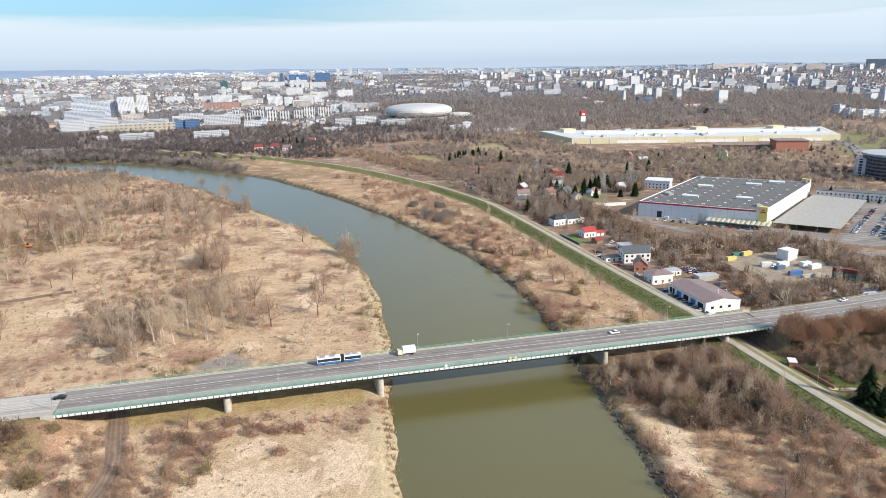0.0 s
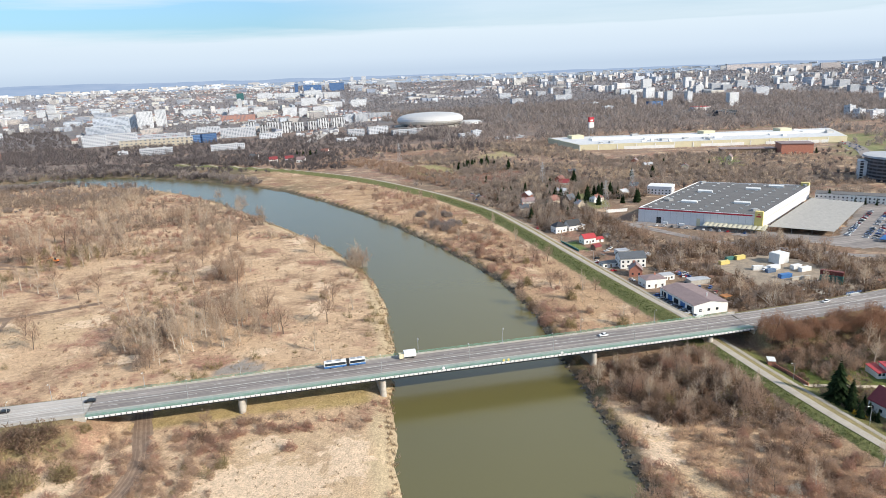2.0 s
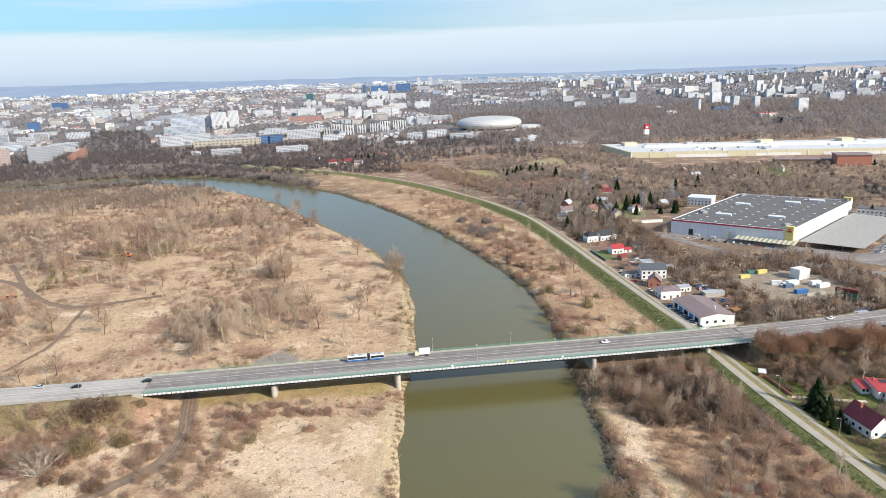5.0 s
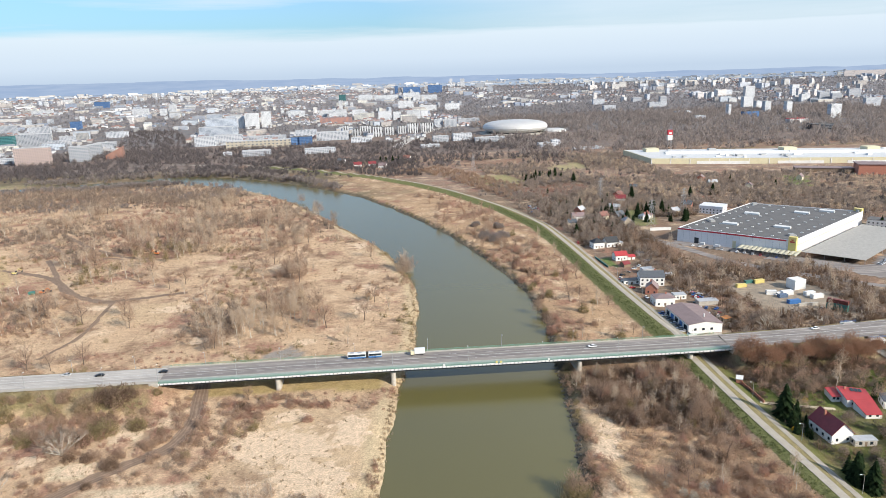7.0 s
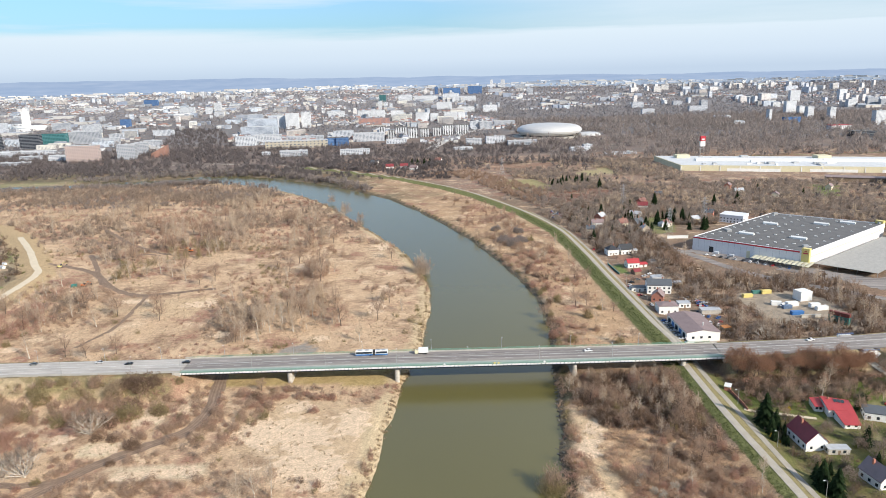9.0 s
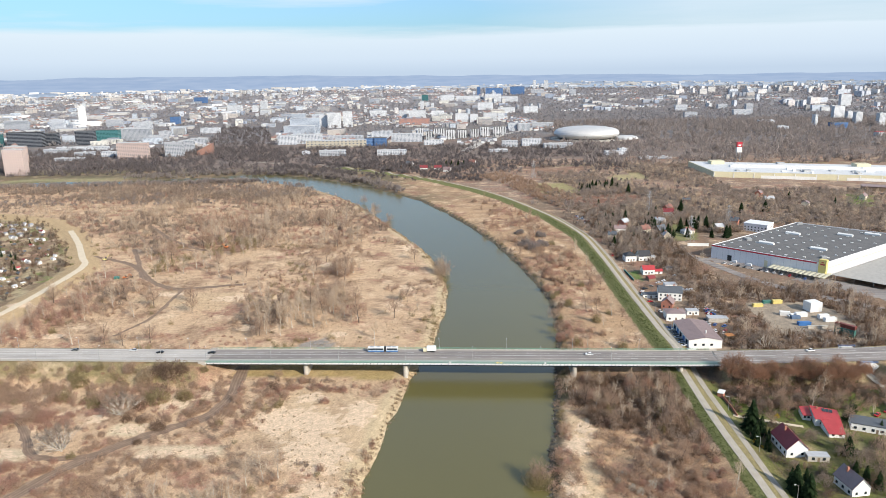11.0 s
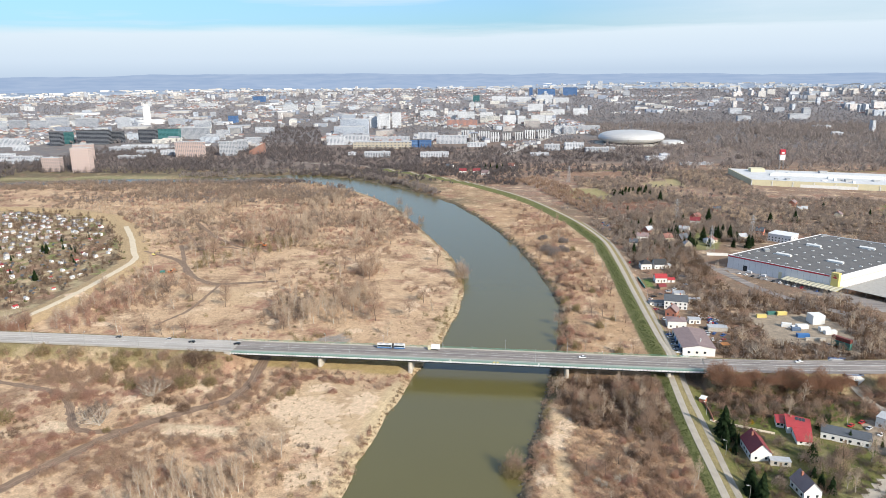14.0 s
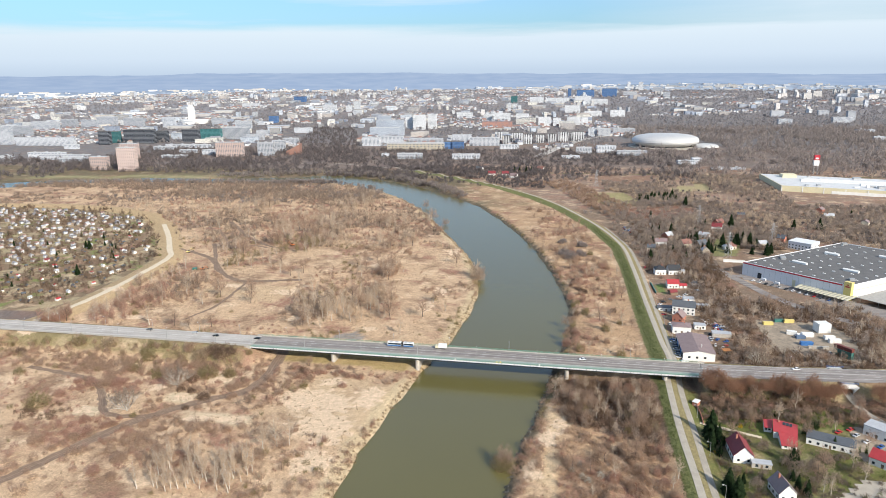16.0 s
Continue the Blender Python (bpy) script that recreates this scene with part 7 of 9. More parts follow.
for k, (h, sp, limbs, tw, pale) in enumerate(((20, 7.5, 10, 4, True), (22, 5.5, 9, 4, True), (16, 8.0, 10, 4, False), (24, 5.0, 10, 4, True), (14, 7.0, 10, 4, False))):
    wood, crown = bare_tree(h, sp, limbs, tw, seed=40 + k, twig_w=0.15)
    crown.add(bush(sp * 1.75, h * 0.6, 440, 140 + k, 1.5, 0.15, 1.0), Matrix.Translation((0, 0, h * 0.38)))
    tree_kind(h, wood, crown, bark_pale if pale else bark_dark, twig_grey if pale else twig_brown, pale)
for k in range(2):
    wood, crown = bare_tree(18, 3.4, 8, 3, seed=48 + k, twig_w=0.1)
    crown.add(bush(4.4, 12, 260, 148 + k, 1.9, 0.11, 1.8), Matrix.Translation((0, 0, 5.5)))
    tree_kind(18, wood, crown, bark_pale, twig_grey, True)
wood, crown = fan_tree(12, 9.5, 15, 52)
tree_kind(12, wood, crown, bark_pale, twig_dull, True)
TREE_COUNT = [0]
FAR_TREES = [[] for _ in TREE_KINDS]


def tree(x, y, h, kind=None):
    """A leafless tree with its own turn and height."""
    TREE_COUNT[0] += 1
    k = TREE_COUNT[0] % 5 if kind is None else kind
    h0, trunk, crown, pale, _, _ = TREE_KINDS[k]
    sc = h / h0
    if y > 205 or (x > 175 and y > 60):
        FAR_TREES[k].append((x, y, sc))
        return
    ob = thing("bare_tree", pose(x, y, on_ground(x, y), 0, 0, TREE_COUNT[0] * 137) @ Matrix.Scale(sc, 4),
               label="leafless tree with pale bark in dry grass" if pale else "leafless brown tree with a spreading crown", category="tree", group="bare trees")
    for name, me in (("trunk", trunk), ("crown", crown)):
        p = new(name, me)
        p.parent = ob


for x, y, h, k in ((-155, -86, 14.5, 7), (-143, -52, 14, 7), (-52, -109, 18, 0), (-46, -107, 18, 1), (-41, 85, 18, 2), (-17, 95, 16, 4), (-63, 105, 18, 1), (-71, 76, 16, 1),
                   (-11, 130, 14, 4), (-58, -113, 15, 1)):
    tree(x, y, h, k)
for x, y, h, k in ((-96, 82, 18, 1), (-107, 90, 19, 3), (-86, 75, 17, 1), (-81, 91, 18, 3), (-111, 82, 15, 1), (-174, 48, 14, 2), (-204, 46, 15, 2), (-190, 43, 12, 4),
                   (-70, 190, 17, 2), (-26, 56, 14, 1), (-128, 115, 14, 2), (-72, -10, 8, 4), (-193, 437, 20, 0), (-202, 417, 20, 3), (-188, 458, 18, 1), (-249, 345, 18, 1)):
    tree(x, y, h, k)
for x, y, h, k in ((-235, 338, 17, 3), (-234, 380, 14, 2), (-361, 475, 18, 1), (-348, 498, 20, 1), (-340, 376, 16, 1), (-76, 320, 16, 2), (-98, 305, 17, 4), (-401, 412, 17, 1),
                   (-60, 441, 14, 2), (-108, 551, 14, 2), (-185, 317, 15, 0), (68, -106, 13, 2), (66.5, -103, 11, 4), (13, 208, 19, 0), (16, 202, 17, 2), (9, 214, 15, 4), (150, -109, 12, 1)):
    tree(x, y, h, k)
for x, y, h, k in ((101, -107, 11, 2), (134, -48, 13, 1), (118, -49, 12, 3), (216, 56, 15, 0), (226, 40, 17, 0), (122, 110, 13, 2), (96, 93, 12, 2), (212, -42, 14, 1),
                   (219, -92, 14, 2), (235, -84, 14, 1), (226, -24, 13, 0), (205, -22, 12, 2), (188, -20, 13, 2), (300, 92, 13, 1), (310, 80, 12, 3), (244, 232, 12, 1)):
    tree(x, y, h, k)
# loose stands of birch and poplar over the flood plain
tx, ty = pick(90, (-300, 40, 10, 480), lambda a, b: west_side(a, b) & (bumps(a, b, 9.0) > 0.15), 77)
for k in range(len(tx)):
    tree(float(tx[k]), float(ty[k]), 11 + 8 * ((k * 0.618) % 1.0))
tx, ty = pick(46, (90, -140, 150, 420), east_side, 78)
for k in range(len(tx)):
    tree(float(tx[k]), float(ty[k]), 7 + 6 * ((k * 0.618) % 1.0))
tx, ty = pick(60, (175, 15, 345, 420), behind_levee, 79)
for k in range(len(tx)):
    tree(float(tx[k]), float(ty[k]), 8 + 6 * ((k * 0.618) % 1.0))

# rust-leaved oaks beside the road
OAKS = []
for k in range(3):
    wood, _ = bare_tree(11, 5.0, 9, 2, seed=70 + k)
    crown = Shape()
    for j in range(9):
        ang, out = j * 2.4 + k, (0.0 if j == 0 else 3.4)
        crown.add(bush(7.2, 5.6, 900, 80 + k * 10 + j, 0.5, 0.15), Matrix.Translation((math.cos(ang) * out, math.sin(ang) * out, 2.2 + (j * 0.618 % 1.0) * 4.6 + (2.4 if j == 0 else 0.0))))
    OAKS.append((wood.mesh("trunk", [bark_dark]), crown.mesh("crown", [rust_leaf])))
for k, (x, y, sc) in enumerate(((182, -14, 1.25), (192, -17, 1.3), (201, -13, 1.0), (210, -15, 1.05), (220, -13, 1.15), (230, -17, 1.35), (241, -16, 1.4), (250, -13, 1.15), (276, -12, 1.1), (289, -8, 1.1))):
    ob = thing("oak_tree", pose(x, y, on_ground(x, y) - 0.2, 0, 0, k * 77) @ Matrix.Diagonal((sc, sc, sc * 1.08, 1)), label="oak tree holding rust-brown dry leaves", category="tree", group="oaks by the road")
    for name, me in zip(("trunk", "crown"), OAKS[k % 3]):
        p = new(name, me)
        p.parent = ob

for x, y, h, k in ((220, 34, 14, 7), (240, 37, 9, 4), (212, 46, 11, 2), (262, 44, 10, 4), (205, 34, 10, 4), (196, -40, 11, 2), (208, -84, 13, 2), (222, -57, 9, 4), (236, -96, 12, 1), (214, -100, 11, 2), (250, -62, 9, 4),
                   (198, -46, 8, 4), (228, -38, 9, 2), (184, -60, 8, 4), (256, -88, 11, 3), (300, 60, 11, 2), (310, 110, 12, 1), (322, 130, 12, 3), (230, 150, 11, 2), (226, 185, 12, 4), (218, 210, 11, 2)):
    tree(x, y, h, k)
for k, (x, y) in enumerate(((-100, 62), (-90, 60), (-92, 86), (-88, 92), (-72, 78), (-76, 95), (-66, 107), (-61, 112), (-47, 89), (-43, 92), (-130, 150), (-152, 173), (-71, 202), (-78, 200), (-15, 131), (-1, 111), (-77, 327), (-103, 324), (-174, 330),
                           (-165, 324), (-186, 336), (-143, 320), (-206, 341), (-245, 367), (-104, 70), (-84, 98), (-56, 100), (-120, 135), (-95, 110), (-79, 118))):
    tree(x, y, 11 + (k * 37 % 7), (0, 5, 1, 6, 3, 5)[k % 6])
# bare garden trees, dense and dark
GARDEN_TREES = []
for k in range(2):
    wood, _ = bare_tree(8, 4.2, 10, 2, seed=160 + k)
    crown = bush(9.5, 6.4, 900, 165 + k, 0.95, 0.15)
    crown.v = [(x, y, z + 1.8) for x, y, z in crown.v]
    GARDEN_TREES.append((wood.mesh("trunk", [bark_dark]), crown.mesh("crown", [twig_dull])))
for k, (x, y, sc) in enumerate(((207, -97, 1.25), (196.6, -73.5, 0.8), (185, -110, 0.9), (203.5, -88, 0.75), (197, -41, 0.9), (215, -90, 0.9), (224, -84, 0.7), (211, -105, 0.8), (190, -99, 0.6), (178, 160, 0.7), (182, 225, 0.6), (200, 225, 0.8), (206, 237, 0.8), (178, 262, 0.9), (190, 263, 1.0), (209, 256, 0.9), (201, 118, 0.7), (197, 110, 0.6), (207, 132, 0.8), (204, 170, 0.8), (200, 214, 0.6), (212, 226, 0.9), (211, 178, 0.9), (231, -79, 0.7), (236, -88, 0.9), (222, -99, 0.8),
                                (179, -96, 0.6), (218, -40, 0.8), (207, -38, 0.9), (229, -34, 0.7), (255, -30, 0.8), (263, -13, 1.0), (187, -42, 0.7))):
    ob = thing("garden_tree", pose(x, y, on_ground(x, y) - 0.2, 0, 0, k * 83) @ Matrix.Scale(sc, 4), label="bare brown fruit tree in a garden", category="tree", group="garden trees")
    for name, me in zip(("trunk", "crown"), GARDEN_TREES[k % 2]):
        new(name, me).parent = ob
yellow_bloom = twig_material("yellow_blossom", (0.55, 0.38, 0.04), 0.25)
for x, y, w in ((190.4, -51.5, 3.2), (170.4, -75.5, 3.0), (172, -79, 2.2)):
    ob = thing("bush", pose(x, y, on_ground(x, y) - 0.1, 0, 0, x * 9) @ Matrix.Diagonal((w / 4.6, w / 4.6, w / 4.6, 1)), label="bush in bright yellow blossom on a lawn", category="bush", group="blossoming bushes")
    new("crown", bush(4.6, 3.6, 500, int(x), 0.5, 0.2).mesh("crown", [yellow_bloom])).parent = ob
for x, y, h, k in ((216.3, -110.5, 13, 5), (214, -108, 12, 6), (239.3, -47.9, 8, 5)):
    tree(x, y, h, k)
# grove of pale poles beside the earth track
rnd = random.Random(61)
GROVE = [(-106, -158), (-103, -143), (-92, -124), (-80, -132), (-70, -121), (-61, -121), (-53, -130), (-57, -152)]
spots, tries = [], 0
while len(spots) < 48 and tries < 4000:
    tries += 1
    x, y = rnd.uniform(-106, -53), rnd.uniform(-158, -120)
    if bool(inside(np.array(x), np.array(y), GROVE)) and all(math.hypot(x - a, y - b) > 2.7 for a, b in spots):
        spots.append((x, y))
for x, y in spots:
    tree(x, y, rnd.uniform(11, 16.5), 5 + rnd.randrange(2))

# bushes that stand singly in the dry grass
BUSH_KINDS = {}
for kind, mat, words in (("brown", twig_brown, "round leafless brown bush in dry grass"), ("olive", twig_olive, "round olive willow bush in dry grass"),
                         ("dark", twig_dark, "dense dark brown bush in dry grass"), ("red", twig_red, "reddish leafless bush in dry grass"), ("tan", straw, "tan bush holding dry leaves")):
    BUSH_KINDS[kind] = ([bush(6.0, 4.6, 900, 300 + k + len(kind), 0.62, 0.16).mesh("crown", [mat]) for k in range(2)], words)
for k, (x, y, w, kind) in enumerate((
        (-212, -89, 13, "olive"), (-283, -20, 7, "dark"), (-258, -50, 7, "olive"), (-191, -49, 7, "brown"), (-245, 1, 10, "olive"), (-222, -1, 9, "tan"), (-191, -12, 7, "olive"), (-191, -33, 8, "brown"),
        (-189, -2, 6, "olive"), (-178, -1, 6, "olive"), (-131, -36, 11, "olive"), (-134, -8, 13, "dark"), (-141, -3, 10, "dark"), (-148, -14, 12, "tan"), (-118, -32, 8.5, "olive"), (-185, -16, 11, "olive"), (-160, -6, 8, "brown"), (-128, -4, 8, "dark"), (-190, -57, 9, "brown"), (-181, -55, 8, "red"), (-199, -58, 8, "red"), (-138, -44, 8, "dark"), (-119, -17, 5, "brown"), (-116, -6, 5, "olive"),
        (-138, -53, 7, "brown"), (-148, -74, 4, "brown"), (-143, -72, 4, "brown"), (-130, -58, 5.5, "dark"), (-119, -63, 6, "brown"), (-205, -52, 6, "brown"), (-203, -64, 5, "red"), (-209, -74, 7, "red"))):
    meshes, words = BUSH_KINDS[kind]
    if x < -110:
        y = min(y, float(road_y(x)) - 12 - w / 2)
    ob = thing("bush", pose(x, y, on_ground(x, y) - 0.1, 0, 0, k * 71) @ Matrix.Diagonal((w / 4.6, w / 4.6, w / 5.6, 1)), label=words, category="bush", group="bushes on the flood plain")
    new("crown", meshes[k % 2]).parent = ob
for k, (x, y, w, kind) in enumerate((
        (-203, -114, 6, "red"), (-182, -126, 8, "brown"), (-168, -131, 4, "brown"), (-165, -119, 5.5, "brown"), (-171, -101, 6, "red"), (-147, -92, 4, "olive"), (-126, -135, 8, "brown"), (-132, -147, 7, "red"),
        (-120, -150, 5, "brown"), (-122, -104, 5, "brown"), (-122, -79, 4.5, "dark"), (-89, -60, 4, "olive"), (-82, -16, 5, "brown"), (-73, -19, 6, "dark"), (-64, -29, 5, "brown"), (-76, -36, 4.5, "brown"),
        (-64, -41, 4.5, "olive"), (-91, -62, 4, "brown"), (-106, -37, 4, "olive"), (-118, -65, 7, "dark"), (-128, -57, 7, "brown"), (-107, -51, 5, "brown"), (-138, -57, 5.5, "dark"), (-118, -33, 5, "dark"),
        (-138, -33, 6, "olive"), (-134, -25, 8, "dark"), (-184, -34, 8, "olive"), (-164, -41, 7, "olive"), (-47, -17, 4, "red"), (-33, -20, 4, "brown"), (-40, -36, 5, "red"))):
    meshes, words = BUSH_KINDS[kind]
    if x < -110:
        y = min(y, float(road_y(x)) - 12 - w / 2)
    ob = thing("bush", pose(x, y, on_ground(x, y) - 0.1, 0, 0, k * 53) @ Matrix.Diagonal((w / 4.6, w / 4.6, w / 5.6, 1)), label=words, category="bush", group="bushes on the flood plain")
    new("crown", meshes[k % 2]).parent = ob

# conifers
FIRS = []
for k, (h, w, t) in enumerate(((14, 9.0, 22), (9, 4.8, 16), (5.5, 2.2, 13))):
    wood, crown = conifer(h, w, t, 90 + k)
    FIRS.append((wood.mesh("trunk", [bark_dark]), crown.mesh("crown", [conifer_leaf])))


def fir(x, y, k, sc, label="dark green spruce in a garden"):
    ob = thing("conifer", pose(x, y, on_ground(x, y) - 0.1, 0, 0, x * 31 + y * 7) @ Matrix.Scale(sc, 4), label=label, category="tree", group="conifers")
    for name, me in zip(("trunk", "crown"), FIRS[k]):
        p = new(name, me)
        p.parent = ob


for x, y, k, sc in ((173, -64, 0, 1.3), (172, -72, 1, 1.2), (175.5, -77, 2, 1.2), (174.5, -82, 2, 1.0), (178, -72, 2, 1.2), (171.5, -114, 0, 1.0), (174, -120, 0, 1.0), (172.5, -108, 1, 1.0),
                    (232.4, -66.5, 1, 0.8), (176, -68, 1, 1.3), (170.5, -78, 1, 0.9), (207, -86, 0, 0.75), (210, -82, 1, 0.9), (169.6, -117, 1, 0.9), (177, -115, 1, 0.9), (180, -105, 1, 0.7)):
    fir(x, y, k, sc)
for x, y, k, sc in ((203, -108, 1, 1.0), (206, -112, 1, 1.0), (203, -100, 1, 0.7), (262, 360, 0, 1.2), (272, 352, 0, 1.0), (280, 372, 0, 1.1), (236, 330, 1, 1.3), (244, 342, 0, 1.0), (238, 385, 0, 0.9),
                    (300, 330, 0, 1.1), (306, 338, 0, 0.9), (460, 262, 0, 0.9), (468, 240, 2, 1.4), (474, 234, 2, 1.4), (480, 228, 2, 1.4), (486, 222, 2, 1.4)):
    fir(x, y, k, sc)
THUJAS = [bush(2.2, 5.2, 520, 190 + k, 0.45, 0.14).mesh("crown", [hedge_leaf if k else conifer_leaf]) for k in range(2)]
for k, (x, y, sc) in enumerate(((178.5, -66.6, 0.9), (173.1, -80.5, 0.8), (174.7, -80.2, 0.85), (221.6, -54.5, 1.5), (223.4, -53.2, 1.4), (227.6, -49, 1.4), (230, -48, 1.3), (238.9, -69.5, 0.9), (243, -69.6, 0.9), (246, -70, 1.0), (211.6, -36.6, 0.7))):
    ob = thing("thuja", pose(x, y, on_ground(x, y) - 0.1, 0, 0, k * 47) @ Matrix.Scale(sc, 4), label="dense evergreen thuja shrub in a garden", category="shrub", group="thujas")
    new("crown", THUJAS[1 if k in (0, 7, 8, 9) else 0]).parent = ob
rnd = random.Random(31)
for k in range(26):     # plantation by the meadow
    fir(rnd.uniform(199, 252), rnd.uniform(630, 668), rnd.choice([0, 0, 1]), rnd.uniform(0.7, 1.1), "dark green pine in a small plantation")
for k in range(44):     # in the allotments
    fir(rnd.uniform(-640, -370), rnd.uniform(110, 330), rnd.choice([0, 1, 1]), rnd.uniform(0.6, 0.9), "dark green spruce between allotment huts")
for x, y in ((215, 300), (228, 318), (246, 330), (262, 334), (206, 330), (190, 372), (234, 372), (286, 330), (292, 352), (215, 412), (243, 420), (180, 300)):
    fir(x, y, rnd.choice([0, 1]), rnd.uniform(0.8, 1.2))
for x, y, k, sc in ((236, 366, 0, 1.1), (231, 371, 1, 1.4), (241, 361, 1, 1.3), (229, 378, 1, 1.2), (293, 372, 0, 1.2), (287, 379, 0, 1.1), (281, 385, 1, 1.4), (298, 365, 1, 1.3), (284, 370, 1, 1.2), (277, 388, 1, 1.1),
                    (285, 331, 1, 1.0), (176, 386, 1, 0.9), (179, 381, 2, 1.2), (195, 425, 1, 1.0), (203, 424, 1, 1.1), (248, 347, 1, 1.0), (251, 340, 2, 1.3)):
    fir(x, y, k, sc, "dark green spruce in a garden grove")
for x, y in ((-8, 905), (2, 900), (14, 908), (24, 902)):
    fir(x, y, 0, 1.0, "dark green spruce beside a house")

OPEN += [*[m[0] for m in MEADOWS[9:]], [(-30, 170), (12, 200), (-10, 270), (-60, 330), (-75, 300), (-40, 240)]]
# ---------------------------------------------------------------- brush, straw and woods
SHRUBS = [shrub(4.5, 3.2, 26, 1, 0.17), bush(5.5, 3.6, 120, 2, 1.0, 0.22), bush(3.6, 2.5, 76, 3, 0.8, 0.2), shrub(5.0, 5.2, 26, 4, 0.16), bush(7.0, 4.8, 166, 5, 1.2, 0.23)]
BUSHES = SHRUBS[1:3] + SHRUBS[4:]
SAPLINGS = []
for k in range(4):
    crown = bush(4.0, 5.4, 84, 20 + k, 1.15, 0.2)
    crown.v = [(x, y, z + 1.3) for x, y, z in crown.v]
    random.seed(30 + k)
    for j in range(2):
        crown.tube((0, 0, -0.3), (random.uniform(-1, 1), random.uniform(-1, 1), random.uniform(4, 6)), 0.08, 0.03, 3)
    SAPLINGS.append(crown)
LOW = [bush(5.5, 3.8, 44, 400, 1.5, 0.46), bush(4.2, 2.8, 34, 401, 1.3, 0.42), bush(6.6, 5.2, 52, 402, 1.7, 0.48), shrub(5.0, 6.8, 16, 403, 0.34)]
CLUMPS = [broom(7.5, 8, 46, 5 + k, 0.42) for k in range(4)]
FAR_CLUMPS = []
for k in range(4):     # a bare wood far off: round crowns of twig sprays on short stems
    crown = Shape()
    crown.tube((0, 0, -0.5), (0, 0, 6), 0.22, 0.1, 3)
    crown.add(bush(8.0, 8.5, 22, 15 + k, 3.4, 1.25, 1.0), Matrix.Translation((0, 0, 1.6)))
    FAR_CLUMPS.append(crown)


def sizes(n, lo, hi, seed):
    return np.random.RandomState(seed).uniform(lo, hi, n)


def thicket(name, shapes, n, box, test, size, mat, seed, label):
    px, py = pick(n, box, test, seed)
    if len(px):
        scatter(name, shapes, px, py, sizes(len(px), *size, seed + 1), [mat], seed, label=label, category="brush")


thicket("brush", BUSHES, 70, (92, -100, 152, 0), lambda a, b: east_side(a, b) & (b > -72 + 0.5 * (110 - a)) & (bumps(a, b, 13.0) > -0.2), (0.5, 1.3), twig_dark, 116, "reddish thicket by the bridge")
thicket("brush", BUSHES, 50, (92, -90, 152, 0), lambda a, b: east_side(a, b) & (b > -62 + 0.5 * (110 - a)), (0.7, 1.2), twig_dark, 117, "grey thicket by the bridge")
thicket("brush", LOW, 700, (172, 240, 330, 470), behind_levee, (0.6, 1.3), twig_dark, 118, "brown garden thickets behind the levee")


def by_track(a, b):
    d, _, _ = seg_dist(a, b, TRACKS[0])
    return d < 11


thicket("brush", BUSHES, 150, (-200, -170, -85, 5), by_track, (0.45, 1.1), twig_brown, 119, "brown brush along the earth track")
thicket("brush", BUSHES, 60, (-110, -60, 0, -8), west_side, (0.4, 0.9), twig_red, 120, "low reddish brush beside the bridge piers")
thicket("brush", BUSHES, 130, (-112, -100, -8, -8), lambda a, b: west_side(a, b) & (bumps(a * 1.5, b * 1.5, 21.0) > 0.25), (0.5, 1.1), twig_brown, 137, "brown brush in the straw by the bridge")
thicket("brush", BUSHES, 70, (-112, -100, -8, -8), lambda a, b: west_side(a, b) & (bumps(a * 1.5, b * 1.5, 22.0) > 0.35), (0.4, 0.8), twig_dull, 138, "reddish brush in the straw by the bridge")
thicket("brush", BUSHES, 150, (-330, -170, -110, -20), lambda a, b: west_side(a, b) & (bumps(a * 1.3, b * 1.3, 23.0) > 0.15), (0.4, 1.1), twig_red, 139, "reddish brush south of the road")
# dense low masses of brush south of the road: (x, y, half width, half depth, count, twigs)
for k, (x, y, rx, ry, n, mat, words) in enumerate((
        (-162, -113, 27, 17, 80, twig_red, "reddish"), (-121, -122, 22, 14, 70, twig_brown, "brown"), (-98, -132, 16, 13, 46, twig_red, "reddish"), (-105, -99, 21, 6, 34, twig_brown, "brown"),
        (-190, -56, 24, 9, 50, twig_red, "reddish"), (-204, -94, 15, 11, 40, twig_dark, "dark"), (-228, -30, 30, 10, 56, twig_brown, "brown"), (-150, -28, 22, 9, 40, twig_brown, "brown"), (-55, -27, 24, 9, 40, twig_red, "reddish"))):
    thicket("brush", BUSHES, n, (x - rx, y - ry, x + rx, y + ry), lambda a, b: west_side(a, b) & (((a - x) / rx) ** 2 + ((b - y) / ry) ** 2 < 1 + 0.5 * bumps(a * 2, b * 2, 3.0 + k)), (0.45, 0.95), mat, 590 + 2 * k, f"dense low {words} brush south of the road")
near = (-420, -170, 30, 330)
thicket("brush", SHRUBS, 760, near, lambda a, b: west_side(a, b) & (bumps(a / 1.6, b / 1.6, 1.0) > 0.32), (0.5, 1.2), twig_brown, 101, "leafless brown brush on the flood plain")
thicket("brush", SHRUBS, 400, near, lambda a, b: west_side(a, b) & (bumps(a / 1.6, b / 1.6, 2.0) > 0.42), (0.45, 1.0), twig_red, 102, "leafless reddish brush on the flood plain")
thicket("brush", SHRUBS, 260, near, lambda a, b: west_side(a, b) & (bumps(a, b, 3.0) > 0.3), (0.6, 1.1), twig_olive, 103, "olive willow brush on the flood plain")
